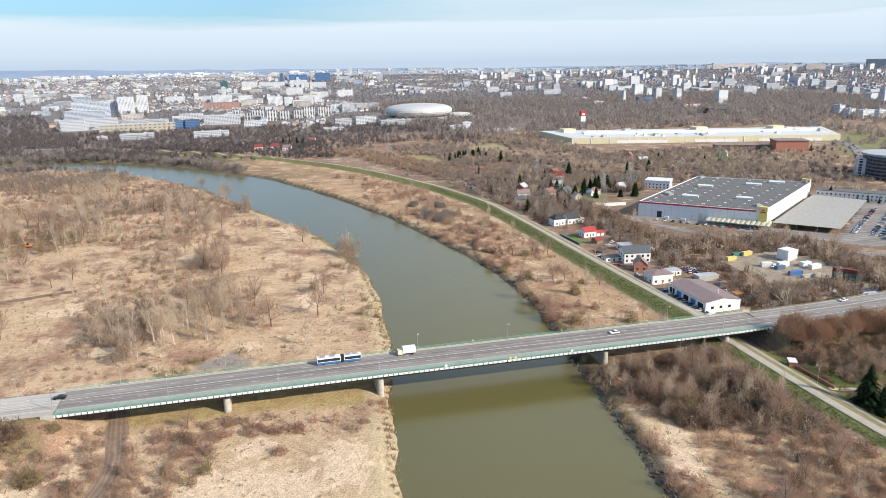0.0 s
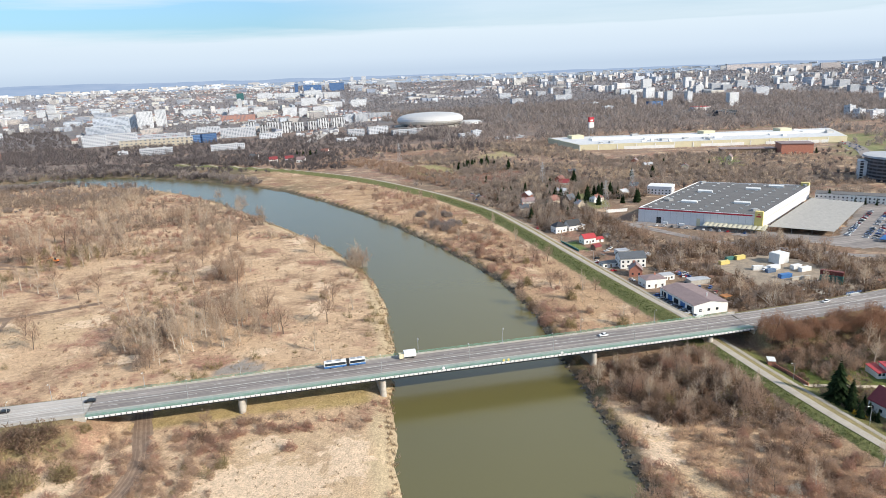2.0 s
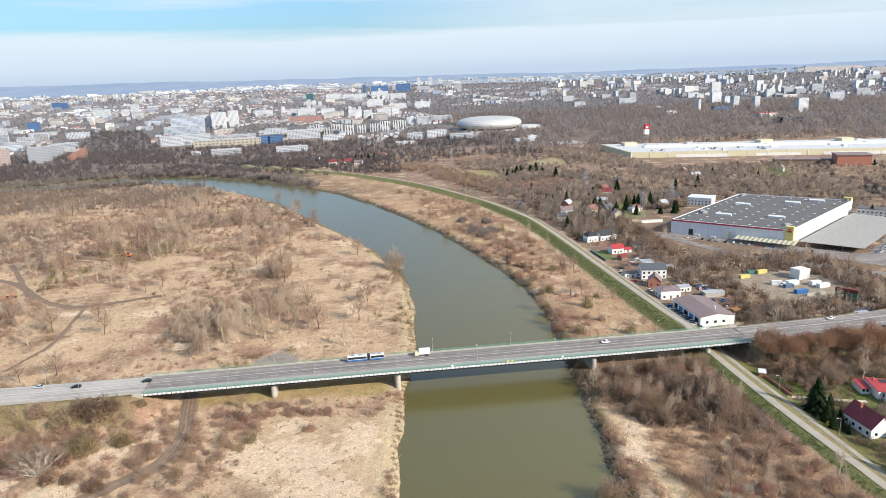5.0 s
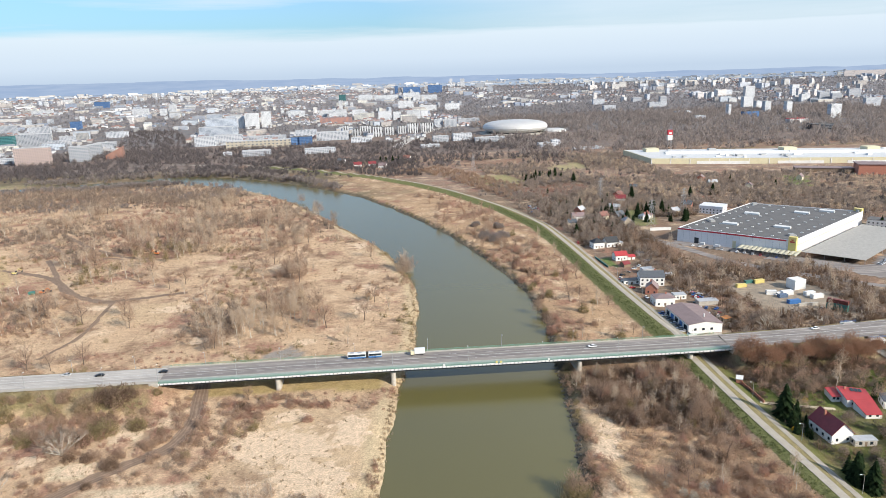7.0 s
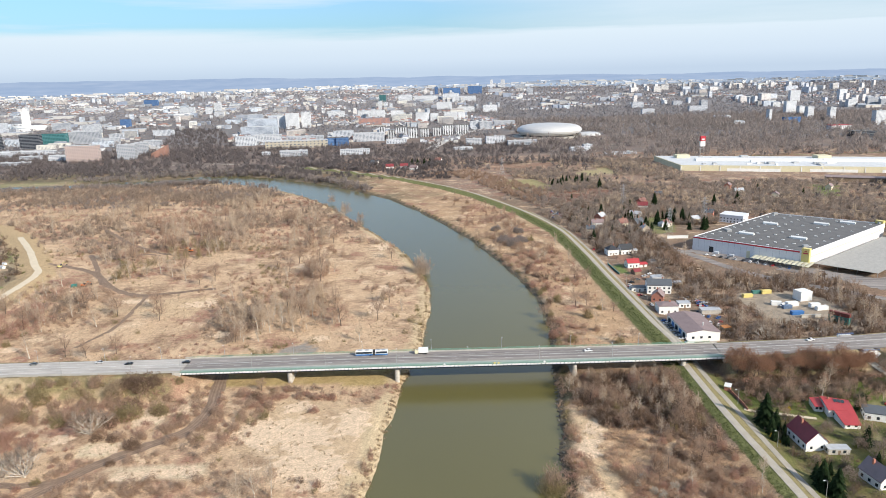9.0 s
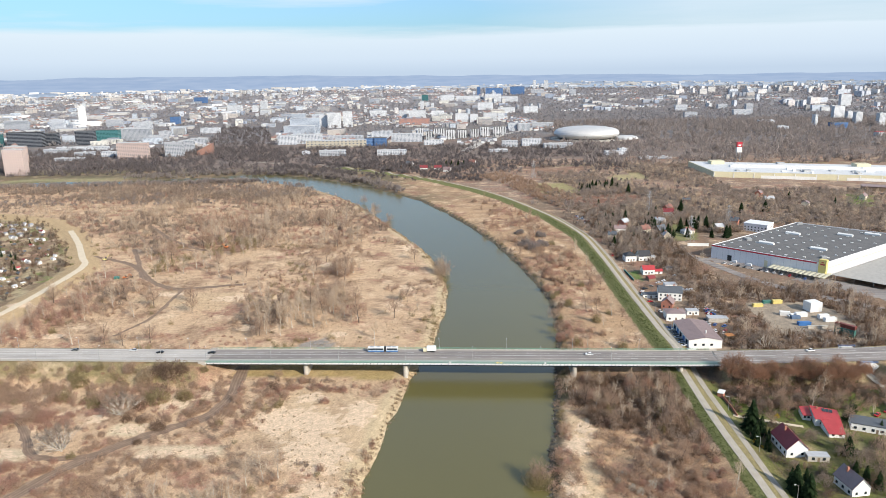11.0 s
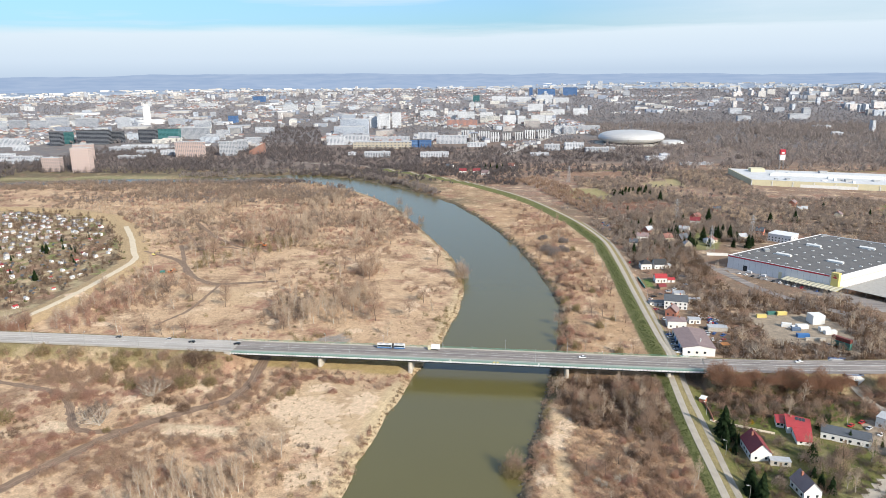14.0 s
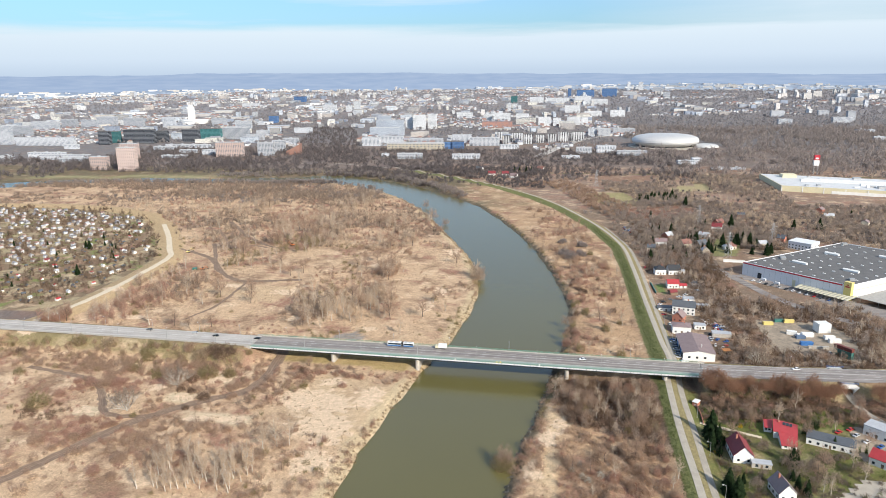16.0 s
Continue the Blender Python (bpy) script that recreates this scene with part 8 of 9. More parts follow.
thicket("brush", LOW, 1700, (-560, 300, 20, 745), lambda a, b: west_side(a, b) & (bumps(a / 1.5, b / 1.5, 4.0) > 0.1 - (b - 300) / 800), (0.7, 1.3), twig_dull, 104, "dense leafless brush beyond the clearing")
thicket("brush", LOW, 1200, (-560, 300, 20, 745), lambda a, b: west_side(a, b) & (bumps(a, b, 5.0) > 0.0), (0.8, 1.4), twig_grey, 105, "grey leafless willow brush")
thicket("brush", LOW, 700, (-560, 300, 20, 745), lambda a, b: west_side(a, b) & (bumps(a / 1.5, b / 1.5, 6.0) > 0.2), (0.6, 1.1), twig_red, 107, "reddish leafless brush beyond the clearing")
# stands of young trees and brush on the flood plain: (x, y, half width, half depth, count, twigs)
for k, (x, y, rx, ry, n, mat, words) in enumerate((
        (-84, 118, 24, 48, 105, twig_grey, "pale leafless saplings"), (-112, 90, 18, 42, 80, twig_dull, "dull brown saplings"), (-190, 390, 30, 78, 150, twig_dull, "dull brown saplings"), (-205, 298, 27, 35, 60, twig_olive, "olive willow saplings"),
        (-239, 233, 19, 30, 36, twig_olive, "olive willow saplings"), (-268, 86, 26, 49, 120, twig_red, "reddish young trees"), (-251, 132, 21, 35, 60, twig_dull, "dull brown saplings"), (-76, 216, 14, 26, 34, twig_brown, "brown leafless saplings"),
        (-106, 322, 24, 36, 50, twig_grey, "pale leafless saplings"), (-345, 491, 35, 50, 90, twig_grey, "pale leafless saplings"), (-346, 390, 34, 34, 70, twig_dull, "dull brown saplings"), (-213, 550, 36, 44, 80, twig_grey, "pale leafless saplings"),
        (-59, 108, 17, 36, 50, twig_grey, "pale leafless saplings"), (-270, 405, 34, 40, 60, twig_brown, "brown leafless saplings"), (-283, 297, 18, 26, 24, twig_dull, "dull brown saplings"), (-320, 40, 24, 22, 60, twig_red, "reddish young trees"))):
    px, py = pick(int(n * 0.55), (x - rx, y - ry, x + rx, y + ry), lambda a, b: west_side(a, b) & (((a - x) / rx) ** 2 + ((b - y) / ry) ** 2 < 1 + 0.4 * bumps(a * 2, b * 2, 3.0)), 500 + k)
    scatter("saplings", SAPLINGS, px, py, sizes(len(px), 0.9, 1.9, 520 + k), [mat], 540 + k, label=words + " in the dry grass", category="young trees")
    for j in range(0, len(px), 6):
        tree(float(px[j]) + 1.5, float(py[j]) + 1.5, 11 + 8 * ((j * 0.618) % 1.0), (1, 3, 5, 0, 2, 6)[(j // 6 + k) % 6])
for k, (x, y, rx, ry, n) in enumerate(((-388, 621, 96, 54, 330), (-266, 618, 77, 46, 270), (-500, 623, 45, 45, 120))):
    px, py = pick(n, (x - rx, y - ry, x + rx, y + ry), lambda a, b: west_side(a, b) & (((a - x) / rx) ** 2 + ((b - y) / ry) ** 2 < 1), 560 + k)
    scatter("brush", LOW, px, py, sizes(len(px), 0.9, 1.6, 565 + k), [twig_dull], 570 + k, label="dense dark brush at the far edge of the plain", category="brush")
for k, (x, y, rx, ry, n) in enumerate(((-348, 690, 62, 34, 95), (-440, 596, 66, 26, 80), (-372, 560, 70, 20, 80), (-228, 610, 52, 26, 70), (-300, 640, 50, 18, 50), (-560, 560, 90, 26, 70))):
    thicket("woods", CLUMPS, n, (x - rx, y - ry, x + rx, y + ry), lambda a, b: west_side(a, b) & (((a - x) / rx) ** 2 + ((b - y) / ry) ** 2 < 1 + 0.5 * bumps(a, b, 3.0 + k)), (0.4, 0.85), wood_far, 620 + 2 * k, "grey-brown bare trees at the far edge of the plain")
thicket("brush", SHRUBS, 560, (60, -170, 152, 620), lambda a, b: east_side(a, b) & ((bumps(a, b, 6.0) > 0.3) | (b < 0)), (0.6, 1.2), twig_brown, 111, "dense leafless brown brush along the bank")
thicket("brush", SHRUBS, 420, (60, -170, 152, 700), lambda a, b: east_side(a, b) & (bumps(a, b, 7.0) > 0.25), (0.5, 0.9), twig_red, 112, "reddish brush along the bank")
thicket("saplings", SAPLINGS, 130, (50, 20, 150, 620), lambda a, b: east_side(a, b) & (bumps(a, b, 31.0) > 0.1), (0.7, 1.5), twig_brown, 173, "brown young trees along the bank")
thicket("saplings", SAPLINGS, 70, (90, -120, 152, 20), lambda a, b: east_side(a, b) & (b > -75 + 0.6 * (120 - a)), (0.8, 1.5), twig_dull, 113, "young leafless trees under the bridge")
thicket("brush", BUSHES, 50, (92, -90, 152, 0), lambda a, b: east_side(a, b) & (b > -62 + 0.5 * (110 - a)) & (bumps(a, b, 12.0) > -0.3), (0.6, 1.5), twig_dark, 114, "dark thicket by the bridge")
thicket("brush", LOW, 2500, (172, 10, 620, 620), lambda a, b: behind_levee(a, b) & (bumps(a, b, 8.0) > -0.6), (0.7, 1.5), twig_mauve, 121, "brown leafless brush between the yards")
thicket("brush", LOW, 800, (198, 14, 345, 330), behind_levee, (0.7, 1.4), twig_dark, 127, "dark brown thicket round the storage yard")
thicket("brush", BUSHES, 110, (176, -45, 292, -12), behind_levee, (0.5, 1.0), twig_red, 128, "rusty thicket on the slope below the road")
thicket("brush", BUSHES, 190, (176, -43, 292, -12), behind_levee, (0.5, 1.0), twig_dark, 129, "dark thicket on the slope below the road")
thicket("saplings", SAPLINGS, 420, (172, 10, 560, 620), lambda a, b: behind_levee(a, b), (0.9, 1.8), twig_mauve, 122, "leafless young trees between the yards")
thicket("brush", SHRUBS, 150, (172, -135, 300, 5), lambda a, b: behind_levee(a, b) & (bumps(a, b, 2.0) > -0.2), (0.5, 1.3), twig_dark, 123, "garden shrubs without leaves")
thicket("saplings", SAPLINGS, 50, (172, -48, 300, -26), lambda a, b: behind_levee(a, b), (0.8, 1.2), twig_brown, 124, "leafless young trees below the road")
thicket("brush", SHRUBS, 300, (-330, -42, -118, -6), lambda a, b: west_side(a, b), (0.8, 1.3), twig_brown, 125, "brush on the road bank")
thicket("brush", SHRUBS, 60, (-330, -40, -118, -6), lambda a, b: west_side(a, b), (0.7, 1.2), twig_olive, 126, "olive green brush on the road bank")
thicket("garden_growth", LOW + SAPLINGS, 1700, (-840, 70, -330, 475), lambda a, b: ~west_side(a, b), (0.7, 1.4), twig_dark, 174, "bare brown fruit trees in the allotments")
thicket("garden_growth", LOW + CLUMPS, 640, (-840, 70, -330, 475), lambda a, b: ~west_side(a, b), (0.45, 0.95), wood_dark, 131, "bare fruit trees in the allotments")
thicket("garden_growth", LOW, 430, (-840, 70, -330, 475), lambda a, b: ~west_side(a, b), (0.35, 0.85), hedge_leaf, 132, "green hedges in the allotments")
for x, y, w in ((83, 319, 9), (96, 331, 11), (108, 311, 10), (93, 290, 8), (42, 545, 8), (56, 529, 9), (69, 513, 7), (122, 283, 7), (66, 397, 6), (54, 409, 7), (88, 236, 7), (129, 240, 6), (100, 322, 9)):
    ob = thing("bush", pose(x, y, on_ground(x, y) - 0.2, 0, 0, x * 7) @ Matrix.Diagonal((w / 5.6, w / 5.6, w / 6, 1)), label="tall pale brown leafless bush near the water", category="bush", group="bushes on the river bank")
    new("crown", BUSH_KINDS["tan" if x < 20 else "brown"][0][int(w) % 2]).parent = ob
rnd = random.Random(97)
placed = 0
while placed < 74:     # tall round bushes of the thicket below the bridge
    x, y = rnd.uniform(99, 150), rnd.uniform(-66, -4)
    if y > -64 + 0.5 * (112 - x) and bool(east_side(np.array([x]), np.array([y]))[0]) and bool(free(np.array([x]), np.array([y]))[0]):
        kind, w = rnd.choice(["brown", "dark", "dark", "dark", "olive", "brown", "red"]), rnd.uniform(4.5, 8.5)
        ob = thing("bush", pose(x, y, on_ground(x, y) - 0.2, 0, 0, x * 7) @ Matrix.Diagonal((w / 5.6, w / 5.6, w / 4.6, 1)), label=f"tall {kind} leafless bush in a dense thicket", category="bush", group="thicket below the bridge")
        new("crown", BUSH_KINDS[kind][0][placed % 2]).parent = ob
        placed += 1
while placed < 116:     # and of the lower thicket beside the levee
    x, y = rnd.uniform(98, 152), rnd.uniform(-142, -72)
    if x > 108 - (y + 100) * 0.15 and bool(east_side(np.array([x]), np.array([y]))[0]) and bool(free(np.array([x]), np.array([y]))[0]):
        kind, w = rnd.choice(["brown", "dark", "brown", "brown", "red"]), rnd.uniform(3.5, 6.5)
        ob = thing("bush", pose(x, y, on_ground(x, y) - 0.2, 0, 0, x * 7) @ Matrix.Diagonal((w / 5.6, w / 5.6, w / 4.8, 1)), label=f"{kind} leafless bush in dry grass by the levee", category="bush", group="thicket beside the levee")
        new("crown", BUSH_KINDS[kind][0][placed % 2]).parent = ob
        placed += 1
for k in range(64):     # bushes between the river and the levee
    y = -6 + 5.4 * k + rnd.uniform(-3, 3) if k < 60 else rnd.uniform(60, 300)
    x = rnd.uniform(99, 140) if rnd.random() < 0.55 else rnd.uniform(96, 112)
    if y > 14 and bool(east_side(np.array([x]), np.array([y]))[0]) and bool(free(np.array([x]), np.array([y]))[0]):
        kind, w = rnd.choice(["brown", "brown", "dark", "olive", "red"]), rnd.uniform(4.0, 8.5)
        ob = thing("bush", pose(x, y, on_ground(x, y) - 0.2, 0, 0, x * 7) @ Matrix.Diagonal((w / 5.6, w / 5.6, w / 5.2, 1)), label=f"{kind} leafless bush between the river and the levee", category="bush", group="bushes on the river bank")
        new("crown", BUSH_KINDS[kind][0][k % 2]).parent = ob
for k in range(30):     # slender trees that overtop the thicket below the bridge
    x, y = rnd.uniform(100, 150), rnd.uniform(-72, -10)
    if y > -64 + 0.5 * (112 - x) and bool(free(np.array([x]), np.array([y]))[0]):
        tree(x, y, rnd.uniform(9, 13), rnd.choice([1, 2, 3, 4]))
for x, y, w, h in ((67.5, -105, 15, 10.5), (12, 207, 15, 12), (90.9, 304.2, 13, 9), (98.3, 289.4, 15, 10), (109.8, 301.5, 12, 8), (89.7, 354.8, 10, 7), (111.5, 340.8, 11, 8)):
    ob = thing("bush", pose(x, y, on_ground(x, y) - 0.6, 0, 0, x * 7), label="large round leafless willow bush leaning over the water" if x < 70 else "large round grey leafless willow bush in dry grass", category="bush", group="bushes on the river bank")
    crown = Shape()
    for j in range(7):
        ang, out = j * 2.4, (0.0 if j == 0 else w * 0.27)
        crown.add(bush(w * 0.62, h * 0.62, 420, 350 + j, 1.1, 0.17 if x < 70 else 0.34, 0.9), Matrix.Translation((math.cos(ang) * out, math.sin(ang) * out, 0.5 + (j * 0.618 % 1.0) * h * 0.3)))
    part("crown", crown, twig_olive if y < 0 else twig_grey if x < 70 else wood_far, ob)
    stems = Shape()
    for j in range(6):
        stems.tube((0, 0, -0.5), (math.cos(j * 1.05) * w * 0.24, math.sin(j * 1.05) * w * 0.24, h * 0.7), 0.2, 0.06, 4)
    part("stems", stems, bark_dark, ob)
WHITE_BUSH = bush(5.0, 4.4, 800, 333, 0.6, 0.13).mesh("crown", [blossom])
for k, (x, y) in enumerate(((100.5, -107.5), (105.3, -112.9), (114.2, -111.0), (104.2, -102.3), (108.1, -115.7))):
    ob = thing("bush", pose(x, y, on_ground(x, y) - 0.1, 0, 0, k * 61) @ Matrix.Scale(0.75 + 0.12 * (k % 3), 4), label="bush covered in white blossom above the bank", category="bush", group="blossoming bushes")
    new("crown", WHITE_BUSH).parent = ob
thicket("garden_growth", LOW, 420, (176, 250, 345, 440), behind_levee, (0.6, 1.2), wood_dark, 135, "dark leafless garden trees between houses")
thicket("saplings", SAPLINGS, 330, (172, 250, 345, 440), behind_levee, (1.0, 1.8), twig_mauve, 136, "pale leafless garden trees between houses")
thicket("garden_growth", BUSHES, 420, (172, -135, 275, -18), behind_levee, (0.4, 1.0), wood_dark, 134, "dark garden shrubs and hedges")
thicket("garden_growth", BUSHES, 90, (172, -135, 262, 0), behind_levee, (0.25, 0.6), hedge_leaf, 133, "yellow-green garden shrubs")
for k, spots in enumerate(FAR_TREES):
    if spots:
        fx, fy, fs = (np.array(v, float) for v in zip(*spots))
        scatter("bare_trees", [TREE_KINDS[k][4]], fx, fy, fs, TREE_KINDS[k][5], 580 + k, label="leafless trees with pale twigs standing far off", category="trees")
# straw tufts and reeds
TUFTS = []
for k in range(3):
    random.seed(60 + k)
    s = Shape()
    for j in range(6):
        a = random.uniform(0, 6.28)
        f = Vector((math.cos(a) * 0.5, math.sin(a) * 0.5, -0.05))
        blade(s, f, f + Vector((random.uniform(-0.6, 0.6), random.uniform(-0.6, 0.6), random.uniform(0.6, 1.2))), 0.26)
    TUFTS.append(s)
OPEN.clear()
thicket("dry_grass", TUFTS, 8000, (-340, -170, 25, 330), lambda a, b: west_side(a, b) & (bumps(a, b, 11.0) > -0.4), (0.5, 1.15), straw, 141, "tufts of dry straw grass")
thicket("dry_grass", TUFTS, 2600, (66, -170, 152, 420), lambda a, b: east_side(a, b), (0.5, 1.15), straw, 142, "tufts of dry straw grass on the bank")
r = np.random.RandomState(177)
slope = resample(LEVEE_EAST, 1500)
slope = [p for p in slope if -140 < p[1] < 430]
k = r.randint(0, len(slope), 2600)
lx, ly = np.array([slope[i][0] for i in k]), np.array([slope[i][1] for i in k]) + r.uniform(-3, 3, 2600)
lx = lx - r.uniform(2.8, 8.5, 2600) * np.where(ly < 0, 0.85, 1.1)
keep = np.abs(ly - road_y(lx)) > 11
scatter("levee_grass", TUFTS, lx[keep], ly[keep], sizes(int(keep.sum()), 0.35, 0.8, 178), [levee_grass], 179, label="tufts of green grass on the levee slope", category="grass")
# tall trees lining the far bend of the river
thicket("brush", LOW, 520, (-960, 490, -540, 700), lambda a, b: west_side(a, b) & (bumps(a / 1.5, b / 1.5, 3.0) > 0.1), (0.7, 1.4), twig_dull, 166, "patches of leafless brush beyond the allotments")
thicket("brush", LOW, 420, (-1000, 640, -380, 735), west_side, (1.1, 2.2), twig_dull, 165, "low brush along the far reach of the river")


def along_bank(line, n, x0, x1, inner, outer, seed):
    r = np.random.RandomState(seed)
    pts = resample(line, 400)
    keep = [p for p in pts if x0 < p[0] < x1 and p[1] > 400]
    k = r.randint(0, len(keep), n)
    return np.array([keep[i][0] for i in k]) + r.uniform(-6, 6, n), np.array([keep[i][1] for i in k]) + r.uniform(inner, outer, n)


for line, n, x0, x1, a, b, seed in ((WEST_BANK, 90, -560, -375, -30, -3, 161), (EAST_BANK, 330, -560, -60, 6, 40, 162), (WEST_BANK, 26, -300, -200, -30, -4, 163), (WEST_BANK, 110, -425, -322, -26, 0, 164), (WEST_BANK, 210, -1000, -420, -22, 2, 167)):
    bx, by = along_bank(line, n, x0, x1, a, b, seed)
    tall = x1 in (-375, -322)
    scatter("bank_trees", CLUMPS, bx, by, sizes(n, 0.8 if tall else 0.7, 1.5 if tall else 1.4, seed), [wood_far], seed, label="tall leafless trees lining the river bend", category="trees")
OPEN += [[(-900, 740), (-740, 768), (-560, 784), (-545, 800), (-740, 788), (-900, 762)]]
PARK = [(-520, 1100), (-380, 1000), (-480, 1450), (-640, 1900), (-800, 1950), (-640, 1400)]
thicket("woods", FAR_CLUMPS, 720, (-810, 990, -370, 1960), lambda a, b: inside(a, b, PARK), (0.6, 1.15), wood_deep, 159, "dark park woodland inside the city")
# woods further off
def far_wood(a, b):
    _, _, s2 = seg_dist(a, b, EAST_BANK)
    _, _, sw = seg_dist(a, b, LEVEE_WEST)
    return ((s2 < 0) | (b > 700)) & (bumps(a / 3, b / 3, 1.0) > -0.75)


def not_meadow(a, b):
    ok = np.ones(a.shape, bool)
    for poly, _, _ in MEADOWS:
        ok &= ~inside(a, b, poly)
    return ok


BELT = [(20, 765), (81, 714), (122, 571), (150, 500), (185, 560), (150, 662), (90, 820)]
thicket("woods", CLUMPS, 420, (20, 480, 190, 830), lambda a, b: behind_levee(a, b) & inside(a, b, BELT), (0.6, 1.1), twig_brown, 150, "brown leafless trees along the levee path")
thicket("woods", CLUMPS, 260, (60, 500, 330, 880), lambda a, b: behind_levee(a, b) & not_meadow(a, b) & (bumps(a / 2, b / 2, 5.0) > 0.1), (0.5, 1.0), wood_far, 149, "grey leafless trees between the meadows")
thicket("woods", CLUMPS, 2400, (150, 330, 760, 900), lambda a, b: behind_levee(a, b) & not_meadow(a, b) & (bumps(a / 2, b / 2, 3.0) > -0.1), (0.6, 1.15), twig_mauve, 151, "leafless brown woodland")
thicket("woods", CLUMPS, 500, (150, 330, 760, 900), lambda a, b: behind_levee(a, b) & not_meadow(a, b) & (bumps(a / 2, b / 2, 4.0) > 0.25), (0.6, 1.1), twig_grey, 152, "grey leafless woodland")
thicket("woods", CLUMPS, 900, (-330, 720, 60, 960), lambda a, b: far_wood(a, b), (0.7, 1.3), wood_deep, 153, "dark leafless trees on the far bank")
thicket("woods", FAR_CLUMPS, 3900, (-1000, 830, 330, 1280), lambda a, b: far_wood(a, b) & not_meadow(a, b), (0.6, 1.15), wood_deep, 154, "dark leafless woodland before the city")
thicket("woods", FAR_CLUMPS, 4300, (250, 890, 1800, 2000), lambda a, b: far_wood(a, b), (1.2, 1.9), wood_far, 155, "leafless woodland round the arena")
thicket("woods", FAR_CLUMPS, 1200, (450, 1500, 1500, 1900), lambda a, b: bumps(a / 3, b / 3, 5.0) > 0.1, (1.1, 1.7), wood_far, 156, "brown leafless woodland")
thicket("woods", FAR_CLUMPS, 1900, (760, 300, 1900, 900), lambda a, b: bumps(a / 3, b / 3, 6.0) > -0.3, (0.9, 1.6), wood_far, 157, "leafless woods beyond the shopping centre")
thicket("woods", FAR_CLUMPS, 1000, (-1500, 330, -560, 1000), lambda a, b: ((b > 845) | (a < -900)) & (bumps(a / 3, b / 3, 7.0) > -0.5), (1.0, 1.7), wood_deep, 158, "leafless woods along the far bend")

thicket("saplings", SAPLINGS, 260, (200, 330, 760, 880), lambda a, b: behind_levee(a, b) & not_meadow(a, b), (1.0, 1.9), twig_grey, 171, "pale leafless birches among the brush")
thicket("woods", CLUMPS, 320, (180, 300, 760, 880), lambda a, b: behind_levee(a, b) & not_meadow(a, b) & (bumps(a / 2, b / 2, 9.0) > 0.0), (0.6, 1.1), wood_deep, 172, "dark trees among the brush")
rnd = random.Random(88)
for k in range(9):     # single evergreens beyond the store
    x, y = rnd.uniform(190, 700), rnd.uniform(430, 600)
    if bool(behind_levee(np.array(x), np.array(y))) and bool(free(np.array([x]), np.array([y]))[0]):
        fir(x, y, rnd.choice([0, 1]), rnd.uniform(0.9, 1.3), "dark green spruce among bare brush")

# broken stone along the foot of the east bank
def boulder(seed):
    random.seed(seed)
    s = Shape()
    ring = [(math.cos(k * 1.2566) * random.uniform(0.7, 1.1), math.sin(k * 1.2566) * random.uniform(0.7, 1.1)) for k in range(5)]
    top = Vector((random.uniform(-0.3, 0.3), random.uniform(-0.3, 0.3), random.uniform(0.7, 1.0)))
    for p, q in zip(ring, ring[1:] + ring[:1]):
        s.face([(*p, -0.5), (*q, -0.5), (q[0] * 0.8, q[1] * 0.8, 0.5), (p[0] * 0.8, p[1] * 0.8, 0.5)])
        s.tri((p[0] * 0.8, p[1] * 0.8, 0.5), (q[0] * 0.8, q[1] * 0.8, 0.5), top)
    return s


stone = material("bank_stone", (0.125, 0.112, 0.09), 0.9, vary=0.4, scale=4, per="island")
bank_pts = [p for p in resample(EAST_BANK, 900) if -170 < p[1] < 560]
rs2 = np.random.RandomState(17)
k = rs2.randint(0, len(bank_pts), 4200)
bx = np.array([bank_pts[i][0] for i in k]) + rs2.normal(0.2, 0.9, len(k))
by = np.array([bank_pts[i][1] for i in k]) + rs2.uniform(-1, 1, len(k))
scatter("riprap", [boulder(3), boulder(4), boulder(5)], bx, by, sizes(len(k), 0.25, 0.95, 18), [stone], 19, label="broken grey stone along the water's edge", category="stones")
k = rs2.randint(0, len(bank_pts), 240)
bx = np.array([bank_pts[i][0] for i in k]) + rs2.uniform(2.5, 6, len(k))
by = np.array([bank_pts[i][1] for i in k]) + rs2.uniform(-2, 2, len(k))
scatter("bank_brush", SHRUBS, bx, by, sizes(len(k), 0.35, 0.8, 28), [twig_olive], 29, label="low olive brush over the bank stones", category="brush")
west_pts = [p for p in resample(WEST_BANK, 900) if -170 < p[1] < 720]
k = rs2.randint(0, len(west_pts), 3800)
bx = np.array([west_pts[i][0] for i in k]) - rs2.uniform(-0.9, 3.5, len(k))
by = np.array([west_pts[i][1] for i in k]) + rs2.uniform(-1, 1, len(k))
scatter("reeds", TUFTS, bx, by, sizes(len(k), 0.8, 1.6, 38), [straw], 39, label="dry reeds along the water's edge", category="reeds")


